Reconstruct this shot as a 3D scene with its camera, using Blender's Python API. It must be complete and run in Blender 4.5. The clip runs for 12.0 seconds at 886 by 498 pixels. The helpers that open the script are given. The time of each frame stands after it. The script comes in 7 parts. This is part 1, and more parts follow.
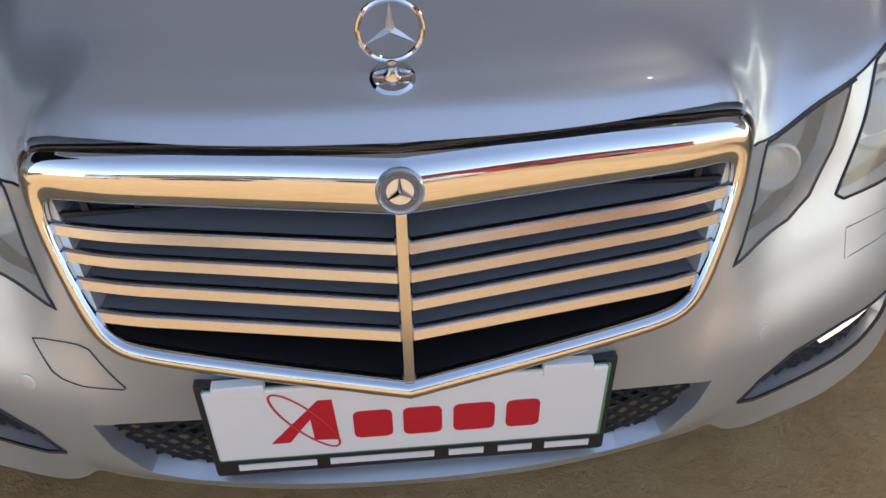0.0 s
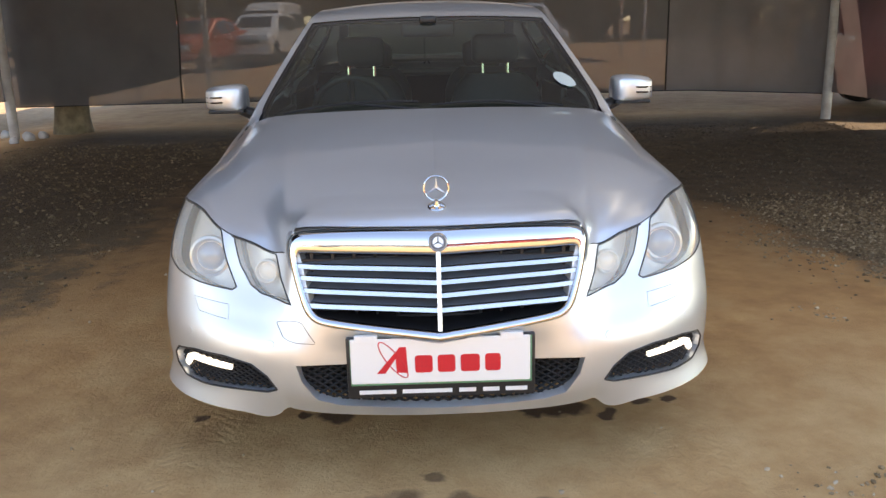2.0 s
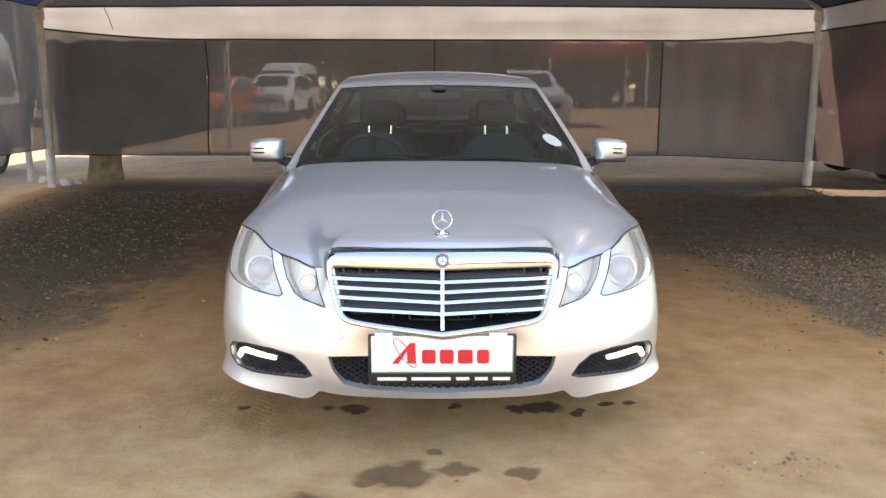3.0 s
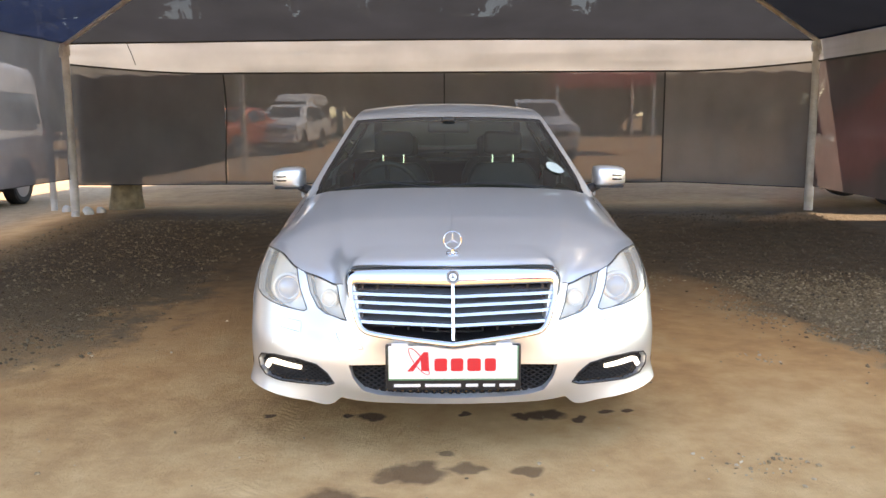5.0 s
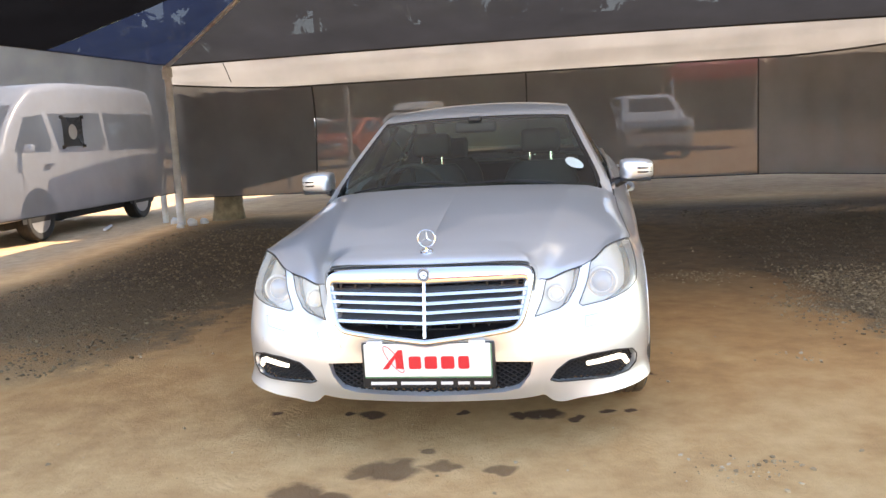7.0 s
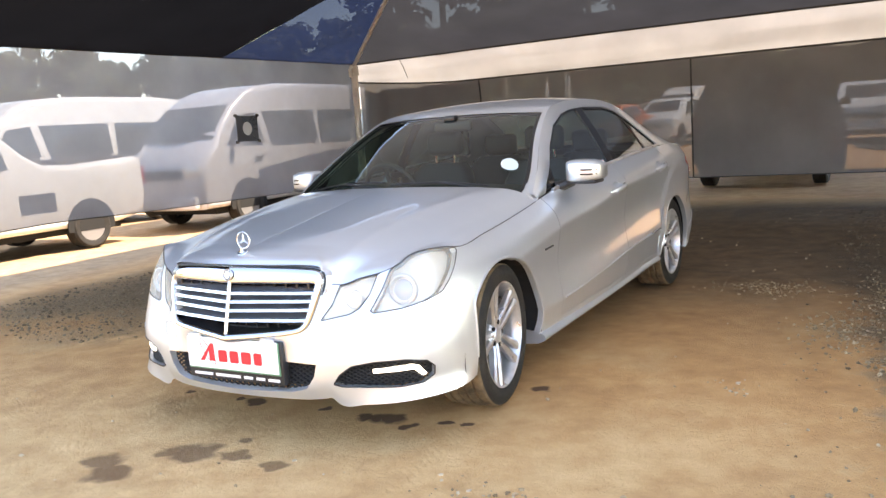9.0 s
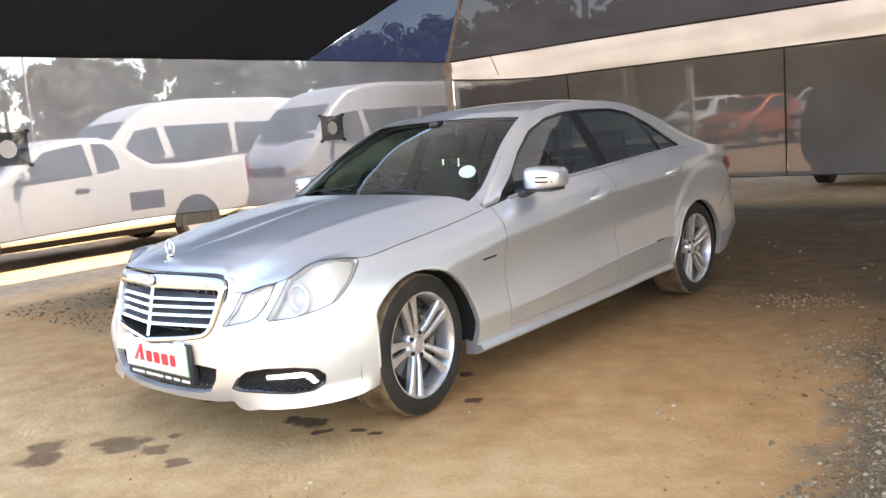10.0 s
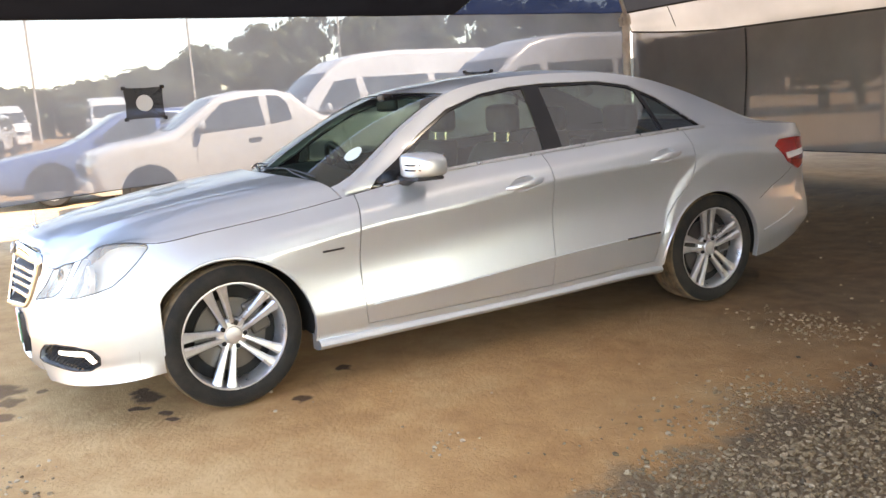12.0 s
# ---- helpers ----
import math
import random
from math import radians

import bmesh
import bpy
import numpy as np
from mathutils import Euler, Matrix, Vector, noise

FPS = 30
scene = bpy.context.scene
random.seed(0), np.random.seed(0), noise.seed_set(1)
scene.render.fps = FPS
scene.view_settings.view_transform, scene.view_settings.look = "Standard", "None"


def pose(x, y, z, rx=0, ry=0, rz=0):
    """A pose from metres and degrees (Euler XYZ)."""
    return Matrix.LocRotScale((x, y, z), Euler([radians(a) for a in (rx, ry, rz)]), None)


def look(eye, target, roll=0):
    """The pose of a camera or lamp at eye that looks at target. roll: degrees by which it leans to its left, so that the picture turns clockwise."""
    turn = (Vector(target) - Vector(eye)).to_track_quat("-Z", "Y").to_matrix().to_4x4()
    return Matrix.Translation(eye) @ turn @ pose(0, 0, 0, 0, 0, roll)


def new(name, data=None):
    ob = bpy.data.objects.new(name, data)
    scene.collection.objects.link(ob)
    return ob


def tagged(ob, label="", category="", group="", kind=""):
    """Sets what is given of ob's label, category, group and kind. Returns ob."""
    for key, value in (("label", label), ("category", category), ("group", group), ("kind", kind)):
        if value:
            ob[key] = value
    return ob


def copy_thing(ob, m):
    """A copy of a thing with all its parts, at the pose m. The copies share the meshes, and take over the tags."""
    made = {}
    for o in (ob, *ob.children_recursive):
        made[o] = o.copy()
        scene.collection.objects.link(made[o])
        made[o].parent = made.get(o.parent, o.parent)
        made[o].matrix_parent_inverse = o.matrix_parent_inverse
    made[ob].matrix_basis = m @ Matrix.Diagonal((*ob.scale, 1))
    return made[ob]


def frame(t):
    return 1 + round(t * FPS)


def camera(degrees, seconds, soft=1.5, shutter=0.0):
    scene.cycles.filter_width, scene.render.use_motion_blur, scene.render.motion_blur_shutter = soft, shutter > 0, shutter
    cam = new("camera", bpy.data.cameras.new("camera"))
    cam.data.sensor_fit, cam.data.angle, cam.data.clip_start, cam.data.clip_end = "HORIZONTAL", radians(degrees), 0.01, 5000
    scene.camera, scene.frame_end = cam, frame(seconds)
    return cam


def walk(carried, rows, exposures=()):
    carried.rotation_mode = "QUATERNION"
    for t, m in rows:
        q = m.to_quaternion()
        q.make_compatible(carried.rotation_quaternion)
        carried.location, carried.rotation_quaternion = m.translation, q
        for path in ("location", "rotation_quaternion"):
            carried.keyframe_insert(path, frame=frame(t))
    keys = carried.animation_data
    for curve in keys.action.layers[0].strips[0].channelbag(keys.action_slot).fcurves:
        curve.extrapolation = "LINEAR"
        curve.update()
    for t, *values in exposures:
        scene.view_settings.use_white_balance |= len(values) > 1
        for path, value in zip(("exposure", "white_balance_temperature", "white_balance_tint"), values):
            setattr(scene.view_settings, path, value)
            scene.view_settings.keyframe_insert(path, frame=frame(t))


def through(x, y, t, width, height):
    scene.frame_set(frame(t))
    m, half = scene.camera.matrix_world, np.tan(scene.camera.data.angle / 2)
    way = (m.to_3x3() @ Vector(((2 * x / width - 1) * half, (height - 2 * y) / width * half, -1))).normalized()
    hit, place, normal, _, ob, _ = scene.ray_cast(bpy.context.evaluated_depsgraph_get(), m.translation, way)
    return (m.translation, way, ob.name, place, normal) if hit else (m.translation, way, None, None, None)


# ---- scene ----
cam = camera(55.4, 12.0)
PATH = [
    (0, (-0.016, -1.528, 1.25), (0.113, 0.007, -0.025), -0.4),
    (0.5, (-0.011, -1.92, 1.248), (0.117, -0.151, 0.323), 0.2),
    (1, (-0.032, -2.311, 1.274), (0.079, -0.429, 0.607), -1.7),
    (1.5, (0.008, -2.704, 1.28), (0.062, -0.789, 0.704), -0.1),
    (2, (-0.025, -3.042, 1.307), (0.008, -1.11, 0.791), -1.4),
    (2.5, (-0.037, -3.399, 1.327), (-0.005, -1.443, 0.911), -0.6),
    (3, (-0.034, -3.728, 1.334), (-0.01, -1.764, 0.956), 0.1),
    (5, (-0.038, -4.034, 1.35), (-0.038, -2.058, 1.038), -0.3),
    (5.5, (-0.041, -4.024, 1.344), (-0.054, -2.044, 1.061), -0.2),
    (6, (-0.029, -4.02, 1.343), (-0.055, -2.04, 1.057), -1.0),
    (6.5, (0.226, -4.048, 1.341), (0.117, -2.073, 1.05), -2.1),
    (7, (0.603, -3.999, 1.311), (0.286, -2.046, 1.017), -3.1),
    (7.5, (1.071, -3.931, 1.309), (0.615, -2.006, 1.017), -3.6),
    (7.7, (1.274, -3.909, 1.316), (0.728, -2.006, 1.031), -3.6),
    (9.3, (2.812, -3.154, 1.26), (1.729, -1.494, 0.992), -4.4),
    (9.5, (2.994, -3.023, 1.258), (1.851, -1.402, 1.003), -4.7),
    (10, (3.434, -2.712, 1.275), (2.122, -1.228, 1.001), -4.6),
    (10.5, (3.752, -2.301, 1.273), (2.346, -0.909, 0.98), -4.4),
    (11, (4.054, -1.848, 1.287), (2.489, -0.633, 1.011), -3.7),
    (11.5, (4.285, -1.343, 1.282), (2.66, -0.216, 0.987), -3.7),
    (12, (4.494, -0.832, 1.305), (2.75, 0.081, 0.952), -3.6),
]
walk(cam, [(t, look(eye, target, roll)) for t, eye, target, roll in PATH], exposures=[(0.0, 1.36, 8300, 15), (0.5, 1.50, 8450, 15), (1.0, 1.82, 8550, 16), (2.0, 2.2, 8650, 16), (2.5, 2.58, 8750, 16), (5.0, 2.73, 8750, 16), (7.5, 2.86, 8650, 16), (9.5, 3.11, 8600, 16), (12.0, 3.06, 8700, 17)])

# ---- sky and sun ----
SUN_UP, SUN_FROM = 54.0, 35.0
world = bpy.data.worlds.new("sky")
scene.world = world
world.use_nodes = True
wn = world.node_tree.nodes
sky = wn.new("ShaderNodeTexSky")
sky.sky_type, sky.sun_disc = "NISHITA", False
sky.sun_elevation, sky.sun_rotation = radians(SUN_UP), radians(90 - SUN_FROM)
sky.air_density, sky.dust_density, sky.altitude = 1.0, 0.1, 1500.0
wn["Background"].inputs["Strength"].default_value = 0.15
world.node_tree.links.new(sky.outputs["Color"], wn["Background"].inputs["Color"])
sun_data = bpy.data.lights.new("sun", "SUN")
sun_data.energy, sun_data.angle, sun_data.color = 2.35, radians(0.6), (1.0, 0.97, 0.91)
sun = new("sun", sun_data)
_a, _e = radians(SUN_FROM), radians(SUN_UP)
sun.matrix_world = look((60 * math.cos(_a) * math.cos(_e), 60 * math.sin(_a) * math.cos(_e), 60 * math.sin(_e)), (0, 0, 0))


# ---- materials ----
def mat(name, color, rough=0.5, metal=0.0, **extra):
    m = bpy.data.materials.new(name)
    m.use_nodes = True
    b = m.node_tree.nodes["Principled BSDF"]
    b.inputs["Base Color"].default_value = (*color, 1)
    b.inputs["Roughness"].default_value = rough
    b.inputs["Metallic"].default_value = metal
    for key, value in extra.items():
        b.inputs[key.replace("_", " ")].default_value = value
    return m


def node(m, kind, **props):
    n = m.node_tree.nodes.new(kind)
    for key, value in props.items():
        if key == "operation":
            n.operation = value
        elif key == "data_type":
            n.data_type = value
        elif key == "blend_type":
            n.blend_type = value
        else:
            n.inputs[key.replace("_", " ")].default_value = value
    return n


def link(m, a, out, b, into):
    m.node_tree.links.new(a.outputs[out], b.inputs[into])


def bsdf(m):
    return m.node_tree.nodes["Principled BSDF"]


def ramp(m, stops):
    n = m.node_tree.nodes.new("ShaderNodeValToRGB")
    while len(n.color_ramp.elements) < len(stops):
        n.color_ramp.elements.new(0.5)
    for e, (p, c) in zip(n.color_ramp.elements, stops):
        e.position, e.color = p, (*c, 1) if len(c) == 3 else c
    return n


def mottled(m, scale, stops, detail=6.0, bump=0.0, bump_scale=None, rough=None):
    """Noise-driven colour at world size, with a finer relief."""
    co = node(m, "ShaderNodeTexCoord")
    n = node(m, "ShaderNodeTexNoise", Scale=scale, Detail=detail, Roughness=0.6)
    link(m, co, "Object", n, "Vector")
    r = ramp(m, stops)
    link(m, n, "Fac", r, "Fac")
    link(m, r, "Color", bsdf(m), "Base Color")
    if rough:
        rr = ramp(m, [(0.3, (rough[0],) * 3), (0.7, (rough[1],) * 3)])
        link(m, n, "Fac", rr, "Fac")
        link(m, rr, "Color", bsdf(m), "Roughness")
    if bump:
        n2 = node(m, "ShaderNodeTexNoise", Scale=bump_scale or scale * 8, Detail=5.0)
        link(m, co, "Object", n2, "Vector")
        b = node(m, "ShaderNodeBump", Strength=bump, Distance=0.01)
        link(m, n2, "Fac", b, "Height")
        link(m, b, "Normal", bsdf(m), "Normal")
    return m


PAINT = mat("silver_paint", (0.66, 0.68, 0.72), 0.36, 0.75, Coat_Weight=0.8, Coat_Roughness=0.03)
mottled(PAINT, 2.2, [(0.3, (0.632, 0.668, 0.705)), (0.7, (0.688, 0.722, 0.752))], rough=(0.33, 0.41))
CHROME = mat("chrome", (0.68, 0.70, 0.73), 0.05, 1.0)
BAR_CHROME = mat("dull_chrome", (0.58, 0.60, 0.64), 0.18, 1.0)
ALLOY = mat("silver_alloy_lacquer", (0.64, 0.65, 0.67), 0.30, 0.75, Coat_Weight=0.5, Coat_Roughness=0.1)
mottled(ALLOY, 18.0, [(0.35, (0.58, 0.585, 0.60)), (0.65, (0.70, 0.705, 0.72))], rough=(0.26, 0.36))
SATIN = mat("satin_aluminium", (0.70, 0.70, 0.71), 0.28, 0.9)
BLACK = mat("black_plastic", (0.018, 0.018, 0.02), 0.45)
GLOSS_BLACK = mat("gloss_black_trim", (0.012, 0.012, 0.014), 0.12)
RUBBER = mat("tyre_rubber", (0.03, 0.029, 0.028), 0.8)
mottled(RUBBER, 9.0, [(0.42, (0.0065, 0.0063, 0.006)), (0.85, (0.030, 0.024, 0.017))], bump=0.3, bump_scale=120)
TREAD = mat("dusty_tread", (0.12, 0.085, 0.05), 0.9)
mottled(TREAD, 14.0, [(0.3, (0.06, 0.044, 0.027)), (0.7, (0.25, 0.17, 0.095))], bump=0.4, bump_scale=90)
MATT_BLACK = mat("matt_black_plastic", (0.010, 0.010, 0.011), 0.7)
DARK = mat("dark_underside", (0.01, 0.01, 0.01), 0.9)
LEATHER = mat("dark_leather", (0.022, 0.023, 0.026), 0.5)
mottled(LEATHER, 30, [(0.3, (0.016, 0.017, 0.019)), (0.7, (0.032, 0.032, 0.035))], bump=0.2, bump_scale=200)
LINING = mat("pale_grey_lining", (0.42, 0.41, 0.39), 0.8)


def pane_glass(name, tint, ior, rough=0.0, haze=None, amount=0.0, gain=1.8):
    """Thin clear sheet: tinted see-through with a Fresnel gloss, and a milky haze where it has weathered."""
    m = bpy.data.materials.new(name)
    m.use_nodes = True
    nt = m.node_tree
    nt.nodes.remove(nt.nodes["Principled BSDF"])
    t, g, f, x = (nt.nodes.new("ShaderNode" + k) for k in ("BsdfTransparent", "BsdfGlossy", "LayerWeight", "MixShader"))
    t.inputs["Color"].default_value = (*tint, 1)
    g.inputs["Roughness"].default_value = rough
    f.inputs["Blend"].default_value = 0.5
    k, q = nt.nodes.new("ShaderNodeMath"), nt.nodes.new("ShaderNodeMath")
    k.operation, q.operation = "POWER", "MULTIPLY_ADD"
    k.inputs[1].default_value = 4.0
    r0 = ((ior - 1) / (ior + 1)) ** 2 * gain
    q.inputs[1].default_value, q.inputs[2].default_value = 0.9 - r0, r0
    nt.links.new(f.outputs["Facing"], k.inputs[0])
    nt.links.new(k.outputs[0], q.inputs[0])
    base = t
    if haze:
        h, base = nt.nodes.new("ShaderNodeBsdfDiffuse"), nt.nodes.new("ShaderNodeMixShader")
        h.inputs["Color"].default_value = (*haze, 1)
        base.inputs[0].default_value = amount
        nt.links.new(t.outputs[0], base.inputs[1])
        nt.links.new(h.outputs[0], base.inputs[2])
    for a, b in ((q.outputs[0], x.inputs[0]), (base.outputs[0], x.inputs[1]), (g.outputs[0], x.inputs[2]), (x.outputs[0], nt.nodes["Material Output"].inputs["Surface"])):
        nt.links.new(a, b)
    return m


GLASS = pane_glass("tinted_side_glass", (0.50, 0.62, 0.55), 1.6, gain=4.5)
SCREEN_GLASS = pane_glass("tinted_screen_glass", (0.53, 0.66, 0.59), 1.6, gain=1.2)
LENS = pane_glass("clear_lens", (0.93, 0.93, 0.90), 1.5, 0.03, (0.84, 0.81, 0.70), 0.27)
RED_LENS = mat("red_lens", (0.36, 0.012, 0.012), 0.15, 0.0, Coat_Weight=1.0)
WHITE_LENS = mat("white_lens", (0.8, 0.8, 0.8), 0.2)
REFLECTOR = mat("lamp_reflector", (0.86, 0.86, 0.83), 0.25, 0.35)
DISC = mat("brake_disc", (0.13, 0.125, 0.12), 0.4, 0.9)
PLATE = mat("white_plate", (0.80, 0.80, 0.79), 0.35)
PLATE_GREEN = mat("green_plate_edge", (0.10, 0.28, 0.16), 0.4)
SIGN_RED = mat("red_print", (0.62, 0.015, 0.03), 0.4)
WHITE_INK = mat("white_print", (0.75, 0.75, 0.75), 0.5)
PROJECTOR = mat("projector_glass", (0.36, 0.42, 0.52), 0.06, 0.4)
LOUVRE = mat("grey_louvre", (0.13, 0.138, 0.155), 0.45)
LED = mat("led_strip", (0.9, 0.9, 0.85), 0.3)
bsdf(LED).inputs["Emission Color"].default_value = (1.0, 0.98, 0.88, 1)
bsdf(LED).inputs["Emission Strength"].default_value = 0.45


# ---- builders ----
def mesh_object(name, verts, faces, material, parent=None, label="", smooth=False, normals=None):
    me = bpy.data.meshes.new(name)
    me.from_pydata([tuple(map(float, v)) for v in verts], [], [tuple(map(int, f)) for f in faces])
    me.materials.append(material)
    if smooth or normals is not None:
        me.polygons.foreach_set("use_smooth", [True] * len(me.polygons))
    if normals is not None:
        me.normals_split_custom_set_from_vertices([tuple(map(float, n)) for n in normals])
    me.update()
    ob = new(name, me)
    if parent:
        ob.parent = parent
    if label:
        tagged(ob, label)
    return ob


def part(name, bm, material, parent=None, label="", smooth=False, sharp=35):
    """Links a bmesh as one mesh object."""
    me = bpy.data.meshes.new(name)
    bmesh.ops.recalc_face_normals(bm, faces=bm.faces)
    if smooth:
        for f in bm.faces:
            f.smooth = True
        for e in bm.edges:
            if len(e.link_faces) == 2 and e.calc_face_angle() > radians(sharp):
                e.smooth = False
    bm.to_mesh(me)
    bm.free()
    me.materials.append(material)
    ob = new(name, me)
    if parent:
        ob.parent = parent
    if label:
        tagged(ob, label)
    return ob


def thing(name, label, category, m=None, group=""):
    ob = new(name)
    ob.empty_display_size = 0.1
    if m is not None:
        ob.matrix_basis = m
    return tagged(ob, label, category, group)


def box(bm, x0, x1, y0, y1, z0, z1, bevel=0.0, m=None, seg=2):
    r = bmesh.ops.create_cube(bm, size=1)
    vs = r["verts"]
    bmesh.ops.scale(bm, verts=vs, vec=(x1 - x0, y1 - y0, z1 - z0))
    bmesh.ops.translate(bm, verts=vs, vec=((x0 + x1) / 2, (y0 + y1) / 2, (z0 + z1) / 2))
    if bevel:
        es = list({e for v in vs for e in v.link_edges})
        r2 = bmesh.ops.bevel(bm, geom=es, offset=bevel, segments=seg, affect="EDGES", profile=0.5)
        vs = list({v for f in r2["faces"] for v in f.verts} | {v for v in vs if v.is_valid})
    if m is not None:
        bmesh.ops.transform(bm, matrix=m, verts=[v for v in vs if v.is_valid])
    return bm


def tube(bm, pts, radius, seg=8, caps=True):
    """A round bar along points; radius is a number or one a point."""
    pts = [Vector(p) for p in pts]
    rad = radius if isinstance(radius, (list, tuple)) else [radius] * len(pts)
    rings, side = [], None
    for i, p in enumerate(pts):
        d = (pts[min(i + 1, len(pts) - 1)] - pts[max(i - 1, 0)]).normalized()
        if side is None:
            side = d.cross(Vector((0, 0, 1)) if abs(d.z) < 0.9 else Vector((1, 0, 0))).normalized()
        side = (side - d * side.dot(d)).normalized()
        up = side.cross(d)
        rings.append([bm.verts.new(p + rad[i] * (math.cos(2 * math.pi * k / seg) * side + math.sin(2 * math.pi * k / seg) * up)) for k in range(seg)])
    for a, b in zip(rings, rings[1:]):
        for k in range(seg):
            bm.faces.new((a[k], a[(k + 1) % seg], b[(k + 1) % seg], b[k]))
    if caps:
        bm.faces.new(rings[0][::-1])
        bm.faces.new(rings[-1])
    return bm


def lathe(bm, profile, seg=48, axis="x", close=False):
    """Turns (along, radius) points round an axis."""
    rings = []
    for a, r in profile:
        ring = []
        for k in range(seg):
            c, s = math.cos(2 * math.pi * k / seg) * r, math.sin(2 * math.pi * k / seg) * r
            ring.append(bm.verts.new((a, c, s) if axis == "x" else (c, a, s) if axis == "y" else (c, s, a)))
        rings.append(ring)
    pairs = list(zip(rings, rings[1:])) + ([(rings[-1], rings[0])] if close else [])
    for a, b in pairs:
        for k in range(seg):
            bm.faces.new((a[k], a[(k + 1) % seg], b[(k + 1) % seg], b[k]))
    if not close:
        for r in (rings[0][::-1], rings[-1]):
            if (r[0].co - r[seg // 2].co).length > 1e-4:
                bm.faces.new(r)
    return bm


def prism(bm, outline, y0, y1, at=lambda x, z, y: (x, y, z)):
    """A slab from an outline of (x, z), from y0 to y1."""
    a = [bm.verts.new(at(x, z, y0)) for x, z in outline]
    b = [bm.verts.new(at(x, z, y1)) for x, z in outline]
    n = len(outline)
    bm.faces.new(a)
    bm.faces.new(b[::-1])
    for k in range(n):
        bm.faces.new((a[k], b[k], b[(k + 1) % n], a[(k + 1) % n]))
    return bm


# ---- smooth curves and carved skins ----
def slopes(xs, ys):
    xs, ys = np.asarray(xs, float), np.asarray(ys, float)
    h = np.diff(xs)
    h = h.reshape(h.shape + (1,) * (ys.ndim - 1)) if h.ndim == 1 else h
    m = np.diff(ys, axis=0) / h
    mid = (m[:-1] * h[1:] + m[1:] * h[:-1]) / (h[:-1] + h[1:])
    return np.concatenate([m[:1], mid, m[-1:]]), m


def hermite(xs, ys, dy, x):
    xs = np.asarray(xs, float)
    i = np.clip(np.searchsorted(xs, x, side="right") - 1, 0, len(xs) - 2)
    h = xs[i + 1] - xs[i]
    t = np.clip((x - xs[i]) / h, 0, 1)
    return (2 * t**3 - 3 * t**2 + 1) * ys[i] + (t**3 - 2 * t**2 + t) * h * dy[i] + (3 * t**2 - 2 * t**3) * ys[i + 1] + (t**3 - t**2) * h * dy[i + 1]


def curve(xs, ys):
    """A smooth function through points."""
    xs, ys = np.asarray(xs, float), np.asarray(ys, float)
    dy, _ = slopes(xs, ys)
    return lambda x: hermite(xs, ys, dy, np.asarray(x, float))


def inside(poly, p):
    poly = np.asarray(poly)
    a, b = poly, np.roll(poly, -1, axis=0)
    x, y = p[:, :1], p[:, 1:]
    cross = (a[:, 1] > y) != (b[:, 1] > y)
    with np.errstate(divide="ignore", invalid="ignore"):
        xi = (b[:, 0] - a[:, 0]) * (y - a[:, 1]) / (b[:, 1] - a[:, 1]) + a[:, 0]
    return (np.sum(cross & (x < xi), axis=1) % 2) == 1


def nearest_on(poly, p):
    poly = np.asarray(poly, float)
    a, b = poly, np.roll(poly, -1, axis=0)
    ab = b - a
    t = np.clip(((p[:, None] - a) * ab).sum(-1) / ((ab**2).sum(-1) + 1e-12), 0, 1)
    q = a + t[..., None] * ab
    k = ((p[:, None] - q) ** 2).sum(-1).argmin(1)
    r = np.arange(len(p))
    area = 0.5 * np.sum(a[:, 0] * b[:, 1] - b[:, 0] * a[:, 1])
    inward = np.stack([-ab[:, 1], ab[:, 0]], -1) * np.sign(area)
    inward /= np.linalg.norm(inward, axis=1, keepdims=True) + 1e-12
    return q[r, k], inward[k]


